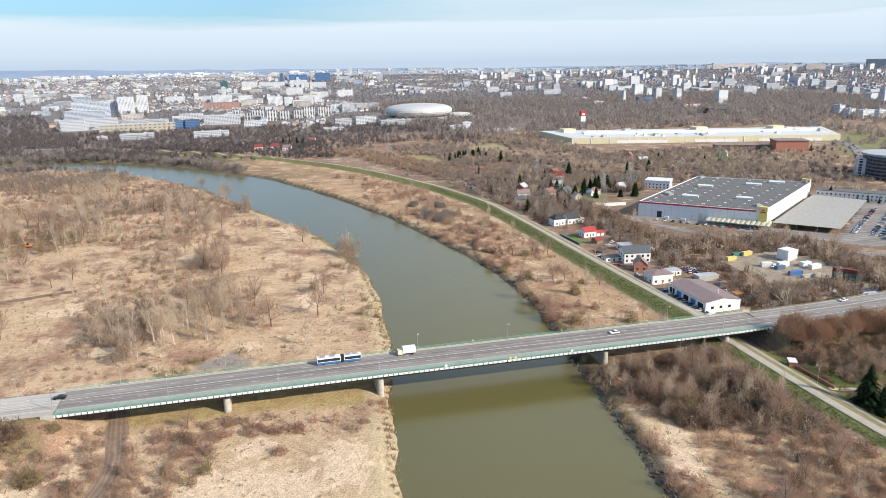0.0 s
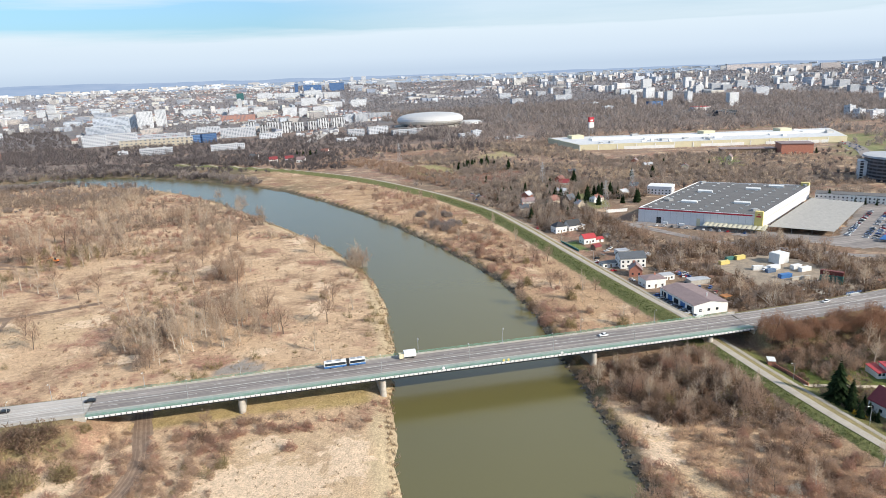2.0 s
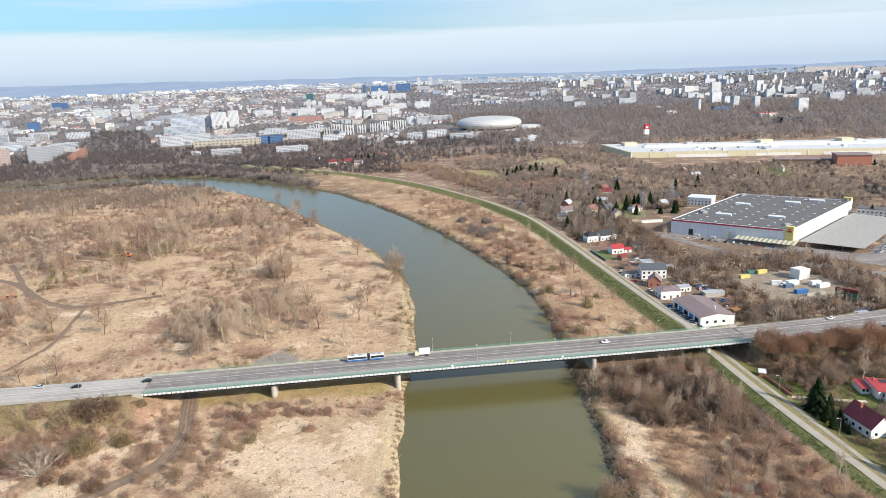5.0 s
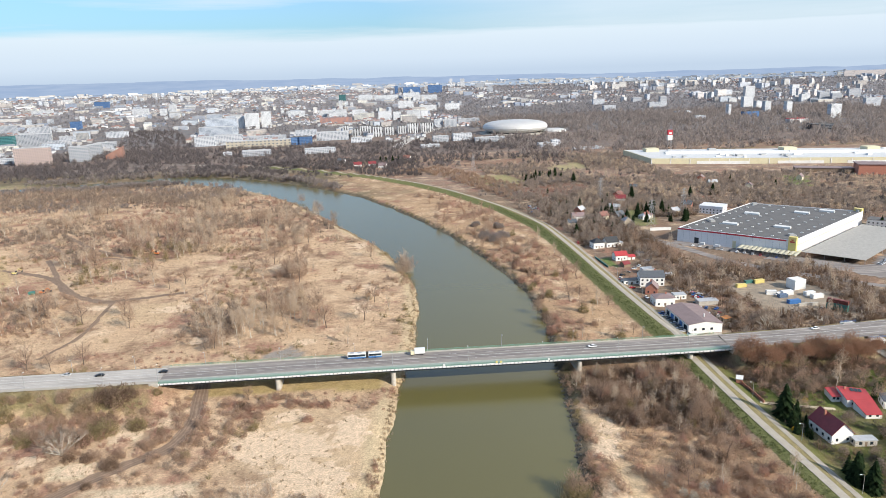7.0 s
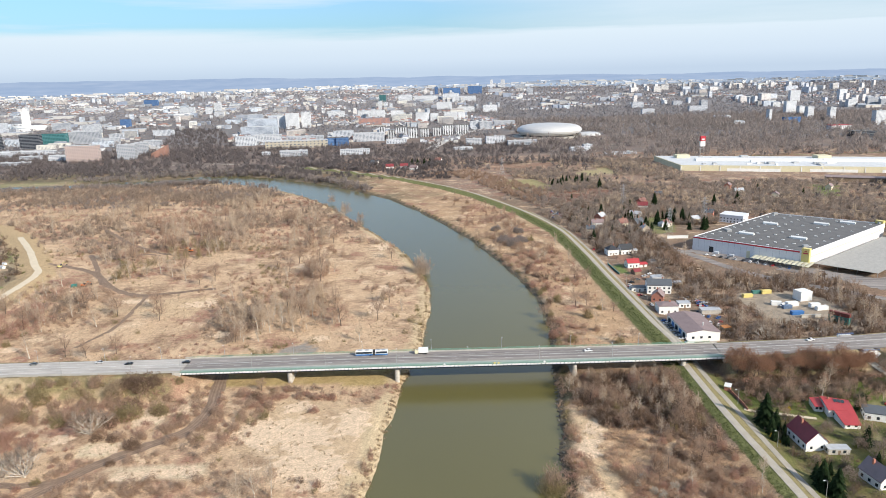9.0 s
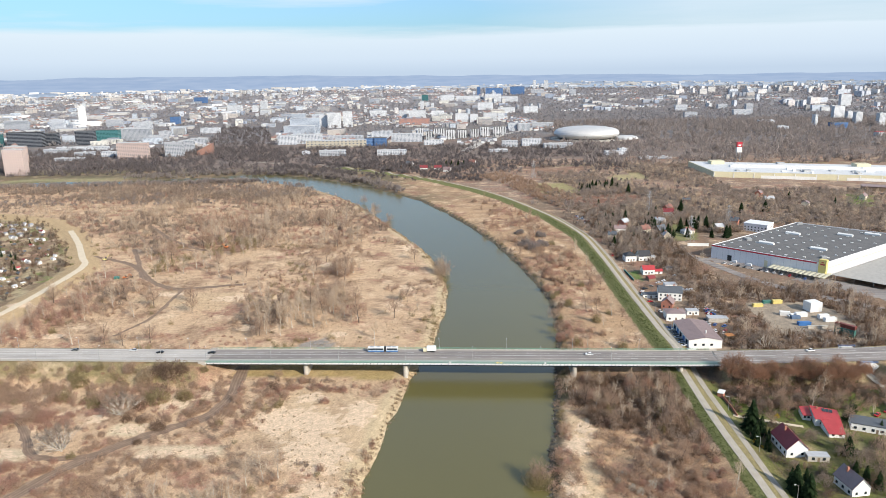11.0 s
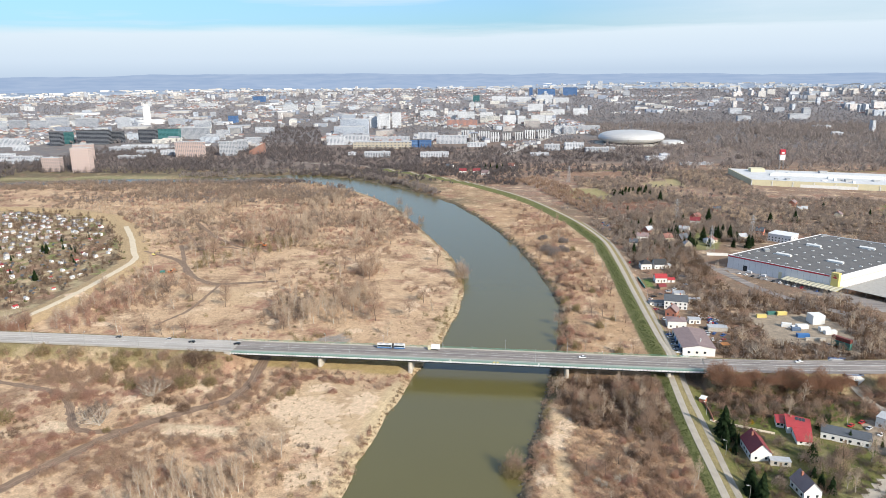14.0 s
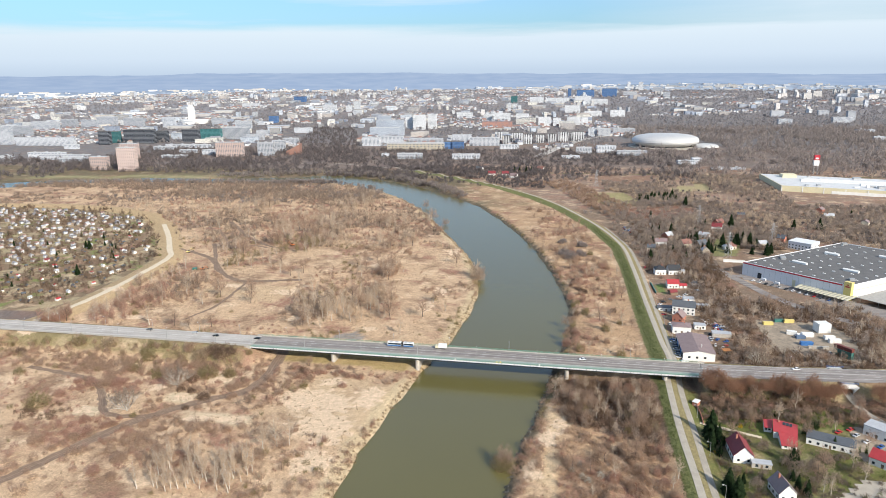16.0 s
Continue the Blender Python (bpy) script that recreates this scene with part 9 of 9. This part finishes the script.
def excavator(x, y, rz, paint, label):
    ob = thing("excavator", pose(x, y, on_ground(x, y) + 0.1, 0, 0, rz), label=label, category="excavator")
    for side in (-1, 1):
        s = Shape()
        s.prism([(-1.9, side * 1.15 - 0.28), (1.9, side * 1.15 - 0.28), (1.9, side * 1.15 + 0.28), (-1.9, side * 1.15 + 0.28)], 0.1, 0.85)
        part("track", s, steel_dark, ob)
    s = Shape()
    s.box(-2.0, -1.25, 0.95, 1.3, 1.25, 1.9)
    s.box(-2.2, -1.15, 1.0, -1.4, 1.15, 2.1)
    part("body", s, paint, ob)
    s = Shape()
    s.box(0.1, -1.2, 1.9, 1.5, -0.15, 3.0)
    part("cab", s, glass_dark, ob)
    s = Shape()
    s.tube((1.2, 0.3, 1.7), (3.4, 0.3, 4.4), 0.28, 0.22, 6)
    s.tube((3.4, 0.3, 4.4), (5.6, 0.3, 2.2), 0.22, 0.16, 6)
    part("boom", s, paint, ob)
    s = Shape()
    s.prism([(5.2, -0.3), (6.2, -0.2), (6.2, 0.8), (5.2, 0.9)], 1.2, 2.2)
    part("bucket", s, steel_dark, ob)


orange_paint = material("orange_machine_paint", (0.62, 0.19, 0.05), 0.5, vary=0.15, scale=4)
excavator(-212, 302, 160, orange_paint, "orange excavator on freshly dug earth")
excavator(-314, 256, 40, yellow_paint, "yellow excavator beside the levee road")
excavator(-264, 196, 10, orange_paint, "small orange excavator beside an earth track")
crate("site_cabin", -272, 196, 4, 2.4, 2.4, 15, teal_paint, "small green site cabin in the brush", "cabin", ribs=False)


# ---------------------------------------------------------------- the city
block('pink', -921, 1050, 42, 14, 34, 5)
block('pink', -790, 851, 37, 14, 47, 6)
block('pink', -862, 862, 36, 14, 27, 6)
block('pink', -691, 1096, 65, 14, 34, 5)
block('teal', -967, 1511, 70, 20, 31, 3)
block('teal', -1204, 1397, 30, 20, 32, 4)
block('dark', -1116, 1387, 88, 20, 38, 4)
block('dark', -1196, 1343, 29, 20, 37, 4)
block('dark', -1070, 1423, 33, 20, 32, 4)
block('dark', -981, 1429, 47, 20, 36, 4)
block('grey', -1740, 1771, 102, 14, 31, 3)
block('grey', -1730, 1883, 59, 14, 32, 2)
block('grey', -1666, 1572, 76, 14, 33, 3)
block('grey', -1494, 1320, 36, 14, 53, 4)
block('grey', -1630, 1860, 62, 14, 32, 2)
block('grey', -1657, 1997, 81, 14, 34, 2)
block('grey', -1484, 1910, 77, 14, 36, 2)
block('grey', -1346, 1915, 46, 14, 39, 2)
block('grey', -1200, 2011, 57, 14, 29, 2)
block('grey', -895, 1531, 85, 14, 32, 3)
block('white', -1141, 1049, 91, 12, 12, 5)
block('white', -1063, 1011, 122, 12, 11, 5)
block('white', -1006, 970, 72, 12, 9, 5)
block('white', -939, 1225, 58, 12, 9, 4)
block('white', -903, 1275, 124, 12, 9, 4)
block('white', -818, 1069, 62, 12, 6, 5)
block('white', -837, 1163, 43, 12, 8, 5)
block('white', -768, 1140, 34, 12, 11, 5)
block('white', -1205, 998, 29, 12, 10, 5)
block('white', -1354, 1302, 175, 12, 22, 4)
block('white', -1210, 1223, 38, 12, 12, 4)
block('white', -614, 1126, 38, 14, 31, 5)
block('white', -619, 1216, 27, 14, 27, 5)
block('white', -666, 1403, 42, 14, 15, 4)
block('hotel', -461, 1640, 89, 18, 26, 3)
block('hotel', -450, 1666, 85, 16, 46, 3)
block('hotel', -472, 1684, 40, 14, 58, 3)
block('tower', -446, 1908, 24, 16, 40, 2)
block('tower', -406, 1885, 41, 16, 48, 2)
block('tower', -367, 1911, 29, 16, 50, 2)
block('tower', -905, 2797, 29, 16, 47, -1)
block('tower', -945, 2798, 31, 16, 28, -1)
block('tower', -1042, 2799, 67, 16, 31, -1)
block('tower', -1529, 2973, 92, 16, 20, -1)
block('white', -424, 1365, 47, 25, 22, 4)
block('white', -372, 1378, 63, 25, 23, 4)
block('white', -289, 1434, 90, 25, 13, 4)
block('beige', -285, 1282, 142, 25, 16, 4)
block('blue', -207, 1308, 22, 20, 18, 4)
block('blue', -1051, 2165, 34, 18, 28, 1)
block('blue', -1412, 3355, 71, 18, 30, -3)
block('white', -258, 1097, 57, 14, 12, 5)
block('white', -325, 1139, 18, 14, 6, 5)
block('white', -925, 1561, 28, 14, 33, 3)
block('white', -1020, 1843, 57, 14, 31, 2)
block('white', -855, 1630, 35, 14, 17, 3)
block('white', -762, 1739, 59, 14, 16, 3)
block('grey', -196, 1461, 53, 14, 22, 4)
block('grey', -125, 1390, 78, 14, 21, 4)
block('blue', -181, 1304, 29, 18, 19, 4)
block('modern', -69, 1419, 18, 14, 23, 4)
block('modern', -15, 1447, 24, 14, 25, 4)
block('modern', 15, 1475, 23, 14, 21, 4)
block('modern', 47, 1493, 21, 14, 22, 4)
block('modern', 76, 1516, 26, 14, 25, 4)
block('modern', 115, 1535, 34, 14, 24, 4)
block('modern', -99, 1522, 16, 14, 25, 4)
block('modern', -47, 1498, 29, 14, 24, 4)
block('brick', -153, 1978, 103, 20, 20, 2)
block('blue', 84, 3848, 19, 20, 49, -4)
block('blue', 177, 3893, 103, 22, 39, -5)
block('blue', 316, 3882, 84, 22, 47, -5)
block('teal', -209, 3402, 34, 16, 34, -3)
block('tower', 478, 4550, 19, 16, 58, -7)
block('tower', 556, 4540, 29, 16, 57, -7)
block('tower', -188, 2863, 16, 16, 37, -1)
block('tower', -163, 2863, 14, 16, 32, -1)
block('tower', -138, 2832, 13, 16, 29, -1)
block('white', 192, 1674, 36, 14, 21, 3)
block('white', 251, 1721, 63, 14, 19, 3)
block('white', 159, 1684, 25, 14, 20, 3)
block('white', 127, 1235, 36, 14, 14, 5)
block('white', 179, 1259, 45, 14, 16, 5)
block('white', 233, 1198, 66, 14, 11, 5)
block('white', 328, 1056, 34, 14, 8, 6)
block('white', 350, 1068, 18, 12, 12, 6)
block('white', 395, 984, 62, 9, 4, 2)
block('white', 97, 1135, 40, 12, 6, 5)
block('white', -53, 1312, 48, 14, 11, 4)
block('white', -131, 1101, 62, 14, 11, 5)
block('tower', -337, 2453, 65, 14, 23, 0)
block('tower', -224, 2317, 31, 14, 26, 1)
block('tower', -166, 2286, 64, 14, 30, 1)
block('tower', -91, 2341, 49, 14, 25, 1)
block('tower', 6, 2049, 44, 14, 31, 2)
block('tower', 48, 2050, 27, 14, 27, 2)
block('tower', 105, 2097, 47, 14, 28, 2)
block('tower', 143, 2098, 23, 14, 26, 2)
block('tower', -88, 3395, 73, 14, 30, -3)
block('tower', 185, 2554, 71, 14, 22, 0)
block('tower', 102, 2783, 68, 14, 31, -1)
block('tower', 282, 2517, 58, 14, 28, 0)
block('tower', 21, 3390, 123, 14, 26, -3)
block('tower', 220, 3281, 117, 14, 27, -3)
block('tower', 157, 3488, 88, 14, 29, -3)
block('white', 627, 3754, 37, 16, 33, -4)
block('white', 628, 4211, 59, 16, 37, -6)
block('white', 441, 3947, 79, 16, 24, -5)
block('white', 891, 2521, 48, 18, 23, 0)
block('white', 1076, 2580, 39, 18, 19, -0)
block('white', 1021, 2213, 68, 18, 20, 1)
block('white', 1080, 2309, 26, 18, 35, 1)
block('white', 820, 2163, 44, 18, 17, 1)
block('white', 936, 1823, 27, 18, 10, 3)
block('white', 956, 1804, 18, 18, 11, 3)
block('white', 886, 1570, 30, 18, 12, 4)
block('tower', 1557, 2552, 44, 16, 48, 6)
block('tower', 1202, 1902, 35, 16, 44, 6)
block('tower', 1215, 1858, 20, 16, 31, 6)
block('tower', 1169, 1724, 20, 16, 37, 6)
block('tower', 1199, 1660, 18, 16, 37, 6)
block('tower', 1224, 1480, 32, 16, 37, 6)
block('tower', 1022, 1672, 8, 16, 35, 6)
block('tower', 1756, 2547, 34, 16, 46, 6)
block('tower', 1600, 2222, 37, 16, 27, 6)
block('tower', 1529, 1234, 12, 16, 42, 6)
block('tower', 1622, 1360, 25, 16, 22, 6)
block('tower', 1210, 1042, 16, 16, 20, 6)
block('tower', 1157, 960, 17, 16, 18, 6)
block('tower', 1171, 933, 32, 16, 17, 6)
block('tower', 1208, 934, 21, 16, 16, 6)
block('blue', 1062, 1620, 48, 16, 16, 6)
block('slab', 2913, 3647, 335, 14, 35, -14)
block('slab', 2824, 3132, 129, 14, 36, -14)
block('slab', 3007, 3112, 110, 14, 35, -14)
block('white', 3406, 3092, 101, 30, 47, -57)
block('grey', 2018, 2017, 39, 14, 35, 6)
block('grey', 2059, 1983, 53, 14, 30, 6)
block('grey', 1837, 1640, 32, 14, 25, 6)
block('grey', 1892, 1758, 41, 14, 25, 6)
block('grey', 1741, 2244, 43, 14, 23, 6)
block('grey', 1851, 2300, 53, 14, 33, 6)
block('grey', 1708, 2272, 44, 14, 28, 6)
block('grey', 1611, 1863, 58, 14, 28, 6)
block('grey', 1840, 2030, 62, 14, 26, 6)
block('grey', 2494, 2797, 84, 14, 23, 6)
block('redroof', 1060, 1383, 54, 20, 10, 6)
block('dark', 1005, 1201, 48, 30, 12, 6)


# cool blue of distance haze is mixed into these wall and roof colours
FACADES = [(0.56, 0.58, 0.62), (0.44, 0.43, 0.42), (0.66, 0.67, 0.68), (0.36, 0.39, 0.45), (0.52, 0.47, 0.43), (0.52, 0.57, 0.64), (0.41, 0.38, 0.36), (0.28, 0.32, 0.40), (0.60, 0.58, 0.53)]
CITY_MAT = window_material("city_walls", (0.52, 0.54, 0.58), wide=0.5, per="island", vary=0.15, colours=FACADES)
TOWER_MAT = window_material("pale_tower_walls", (0.72, 0.72, 0.74), wide=0.5, per="island", vary=0.1, colours=[(0.70, 0.72, 0.75), (0.58, 0.56, 0.54), (0.74, 0.74, 0.74), (0.56, 0.59, 0.65), (0.66, 0.62, 0.60)])
CITY_ROOFS = many_coloured("city_flat_roofs", [(0.40, 0.42, 0.45), (0.27, 0.275, 0.29), (0.50, 0.51, 0.53), (0.22, 0.22, 0.23), (0.34, 0.33, 0.33)])
HOUSE_ROOFS = many_coloured("city_house_roofs", [(0.27, 0.165, 0.14), (0.18, 0.18, 0.20), (0.27, 0.18, 0.16), (0.27, 0.28, 0.32), (0.16, 0.16, 0.175), (0.38, 0.39, 0.42)])
HOUSE_WALLS = many_coloured("city_house_walls", [(0.52, 0.54, 0.57), (0.44, 0.43, 0.42), (0.62, 0.63, 0.65), (0.38, 0.37, 0.37), (0.50, 0.47, 0.43)])


def box_city(name, rows, mats, label, pitched=False):
    """Many buildings far off in one mesh; each is one connected body."""
    V, F, M, UV = [], [], [], []
    for x, y, z, w, d, h, a in rows:
        k, ca, sa = len(V), math.cos(a), math.sin(a)
        base = [(-w / 2, -d / 2), (w / 2, -d / 2), (w / 2, d / 2), (-w / 2, d / 2)]
        for zz in (z - 2, z + h):
            V.extend((x + ca * p - sa * q, y + sa * p + ca * q, zz) for p, q in base)
        run = 0.0
        for i in range(4):
            j, ll = (i + 1) % 4, (w, d, w, d)[i]
            F.append((k + i, k + j, k + 4 + j, k + 4 + i))
            M.append(0)
            UV.extend([(run, 0), (run + ll, 0), (run + ll, h + 2), (run, h + 2)])
            run += ll
        if pitched:
            k2 = len(V)
            for p in (-w / 2, w / 2):
                V.append((x + ca * p, y + sa * p, z + h + d * 0.4))
            o = [(x + ca * p * 1.06 - sa * q * 1.1, y + sa * p * 1.06 + ca * q * 1.1, z + h) for p, q in base]
            V.extend(o)
            for f in ((k2 + 2, k2 + 3, k2 + 1, k2), (k2 + 4, k2 + 5, k2, k2 + 1), (k2 + 3, k2 + 4, k2 + 1), (k2 + 5, k2 + 2, k2)):
                F.append(f)
                M.append(1)
                UV.extend([(0, 0)] * len(f))
        else:
            F.append((k + 4, k + 5, k + 6, k + 7))
            M.append(1)
            UV.extend([(0, 0)] * 4)
    me = bpy.data.meshes.new(name)
    me.from_pydata(V, [], F)
    for m in mats:
        me.materials.append(m)
    me.polygons.foreach_set("material_index", M)
    me.uv_layers.new(name="metres").data.foreach_set("uv", [c for uv in UV for c in uv])
    me.update()
    return tagged(new(name, me), label, "city", kind="stuff")


rs = random.Random(8)
mid, towers, small, halls, greens = [], [], [], [], []
CELL = 120.0


def quarter(cx, cy):
    """What stands in one block of the town plan: the kind, or nothing where the woods go on."""
    r, a = math.hypot(cx, cy), math.degrees(math.atan2(cx, cy))
    if not 1340 < r < 4760 or not -50 < a < 58 or bool(inside(np.array(cx), np.array(cy), PARK)):
        return ""
    if cx < 250:
        if cy < 1340:
            return ""
        wooded = 0.20 + 0.06 * (cy > 2600)
    else:
        if cy < 1950 and not (cx > 1500 and cy > 900):
            return ""
        if r < 2650:
            return "trees" if cx < 1500 else ""
        wooded = 0.58
    lump = float(bumps(np.array(cx / 6), np.array(cy / 6), 2.0))
    if lump < -0.55 or rs.random() < wooded:
        return "trees"
    q = rs.random() + 0.22 * float(bumps(np.array(cx / 9), np.array(cy / 9), 5.0))
    return "houses" if q < 0.50 else "slabs" if q < 0.80 else "works" if q < 0.87 else "towers" if r > 2500 and rs.random() < 0.5 else "slabs"


ca, sa = math.cos(math.radians(8)), math.sin(math.radians(8))
for i in range(-34, 42):
    for j in range(5, 44):
        cx, cy = (i * ca - j * sa) * CELL, (i * sa + j * ca) * CELL
        kind = quarter(cx, cy)
        if not kind:
            continue
        turn = math.radians(8 + rs.choice([0, 0, 90, 12, -18]) + rs.uniform(-3, 3))
        c, s_ = math.cos(turn), math.sin(turn)

        def spot(u, v):
            x, y = cx + u * c - v * s_, cy + u * s_ + v * c
            return x, y, on_ground(x, y)
        if kind == "houses":     # two or three streets of small houses
            for u in range(-48, 49, 19):
                for v in (-42, -14, 14, 42):
                    if rs.random() < 0.62:
                        small.append((*spot(u + rs.uniform(-4, 4), v + rs.uniform(-4, 4)), rs.uniform(9, 15), rs.uniform(8, 11), rs.uniform(4, 7.5), turn + rs.choice([0, 1.57])))
        elif kind == "slabs":     # parallel rows of flats
            h, rows_n = rs.choice([9, 11, 12, 15, 15, 20]), rs.choice([2, 3, 3])
            for k in range(rows_n):
                v = (k - (rows_n - 1) / 2) * 38
                mid.append((*spot(rs.uniform(-10, 10), v), rs.uniform(24, 54), rs.uniform(10, 12), h * rs.uniform(0.85, 1.1), turn))
            if rs.random() < 0.5:
                small.append((*spot(rs.uniform(-40, 40), 56), 18, 11, 5, turn))
        elif kind == "towers":
            for u in (-36, 4, 40):
                if rs.random() < 0.8:
                    towers.append((*spot(u + rs.uniform(-6, 6), rs.uniform(-36, 36)), rs.choice([14, 15, 16, 24]), 13, rs.uniform(18, 31), turn))
        elif kind == "works":
            halls.append((*spot(rs.uniform(-10, 10), rs.uniform(-15, 15)), rs.uniform(40, 90), rs.uniform(24, 45), rs.uniform(6, 10), turn))
            mid.append((*spot(rs.uniform(-30, 30), 46), rs.uniform(20, 40), 13, rs.uniform(9, 16), turn))
        for _ in range(int({"trees": 24, "houses": 11, "slabs": 12, "towers": 9, "works": 6}[kind] * (1.5 if cx > 250 else 1.0))):
            greens.append((cx + rs.uniform(-60, 60), cy + rs.uniform(-60, 60)))
for _ in range(90):     # estates of high flats towards the north-east
    r, a = 2900 + 1400 * rs.random(), math.radians(rs.uniform(18, 50))
    x, y = r * math.sin(a), r * math.cos(a)
    towers.append((x, y, on_ground(x, y), rs.choice([16, 18, 20, 30, 48]), 13, rs.uniform(20, 34), math.radians(rs.choice([12, 18, 24, 105]) + rs.uniform(-5, 5))))
box_city("city_blocks", mid, [CITY_MAT, CITY_ROOFS], "pale mid-rise blocks of the distant city")
box_city("city_towers", towers, [TOWER_MAT, roof_pale], "pale high-rise blocks of the distant city")
box_city("city_houses", small, [HOUSE_WALLS, HOUSE_ROOFS], "houses of the distant city", True)
halls += [(x, y, on_ground(x, y), rs.uniform(40, 110), rs.uniform(25, 50), rs.uniform(7, 11), math.radians(rs.uniform(0, 90)))
          for x, y in ((rs.uniform(-2000, -900), rs.uniform(1900, 3200)) for _ in range(26))]
box_city("city_halls", halls, [HOUSE_WALLS, roof_pale], "white flat-roofed halls of the distant city")
box_city("garden_huts", FAR_HUTS, [HOUSE_WALLS, HOUSE_ROOFS], "small huts with dark and pale roofs in allotments", True)
# trees between the buildings
cx, cy = np.array([p[0] for p in greens]), np.array([p[1] for p in greens])
scatter("city_trees", [broom(11, 12, 7, 95 + k, 3.0) for k in range(3)], cx, cy, sizes(len(cx), 0.6, 1.3, 6), [wood_city], 7, label="leafless trees between distant buildings", category="trees")

FLYOVER = [(24, 1148), (44, 1251), (69, 1354), (120, 1532), (173, 1636), (270, 1792)]
solid("main_street", ribbon(curve_line(FLYOVER, 12.0), 22.0, 0.5), worn_asphalt, label="pale wide street curving past the arena", category="road", kind="structure")
# the white sanctuary with its tall tower
sanct = thing("church", pose(-1380, 2130, on_ground(-1380, 2130) - 1, 0, 0, 8), label="bright white church with a tall square tower", category="church")
s = Shape()
s.box(-10, -10, 0, 10, 10, 66)
s.box(-6, -6, 66, 6, 6, 74)
part("tower", s, white_paint, sanct)
s = Shape()
s.prism([(55 * math.cos(k * 6.2832 / 24) + 5, 34 * math.sin(k * 6.2832 / 24) + 6) for k in range(24)], 0, 16)
part("nave", s, white_paint, sanct)
brick_church = thing("church", pose(-560, 1165, on_ground(-560, 1165) - 0.5, 0, 0, 12), label="red-brick church with a steep sloping roof", category="church")
s = Shape()
a = [(-17, -12, 0), (17, -12, 0), (17, 12, 0), (-17, 12, 0)]
b = [(-17, -12, 9), (17, -12, 26), (17, 12, 26), (-17, 12, 9)]
for i in range(4):
    s.face([a[i], a[(i + 1) % 4], b[(i + 1) % 4], b[i]])
s.face(b)
part("wall", s, material("weathered_brick_and_tile", (0.30, 0.165, 0.13), 0.85, vary=0.3, scale=0.8), brick_church)

# ---------------------------------------------------------------- hills on the skyline


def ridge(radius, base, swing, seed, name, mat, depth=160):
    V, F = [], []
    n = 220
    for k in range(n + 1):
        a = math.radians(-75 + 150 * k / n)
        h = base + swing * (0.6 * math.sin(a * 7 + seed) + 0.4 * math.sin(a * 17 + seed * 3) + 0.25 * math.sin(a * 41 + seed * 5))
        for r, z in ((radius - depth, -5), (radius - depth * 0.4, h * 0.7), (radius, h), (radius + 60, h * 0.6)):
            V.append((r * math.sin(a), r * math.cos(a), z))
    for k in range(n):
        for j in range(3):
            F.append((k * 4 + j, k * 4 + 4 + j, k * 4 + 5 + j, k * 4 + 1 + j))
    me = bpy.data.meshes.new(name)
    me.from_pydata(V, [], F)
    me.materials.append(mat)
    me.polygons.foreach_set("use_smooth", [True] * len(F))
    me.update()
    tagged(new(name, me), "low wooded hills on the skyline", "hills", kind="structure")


# the blue is distance haze put into the hills' base colours
ridge(4860, 82, 9, 1.3, "backdrop", material("far_hazed_hills", (0.19, 0.235, 0.31), 1.0, second=(0.34, 0.40, 0.48), scale=0.10, fine=5.0), 420)

# pale houses and blocks dotted over the hillside
rows = []
for _ in range(1500):
    a, r = math.radians(rs.uniform(-50, 60)), rs.uniform(4560, 4850)
    h = 82 + 9 * (0.6 * math.sin(a * 7 + 1.3) + 0.4 * math.sin(a * 17 + 3.9) + 0.25 * math.sin(a * 41 + 6.5))
    z = -5 + (h * 0.7 + 5) * (r - 4440) / 252 if r < 4692 else h * (0.7 + 0.3 * (r - 4692) / 168)
    rows.append((r * math.sin(a), r * math.cos(a), z - 1, rs.choice([10, 14, 20, 40, 60]), rs.uniform(9, 14), rs.uniform(4, 12), rs.uniform(-0.3, 0.3) - a))
box_city("hill_houses", rows, [HOUSE_WALLS, roof_pale], "pale houses dotted over distant hills")
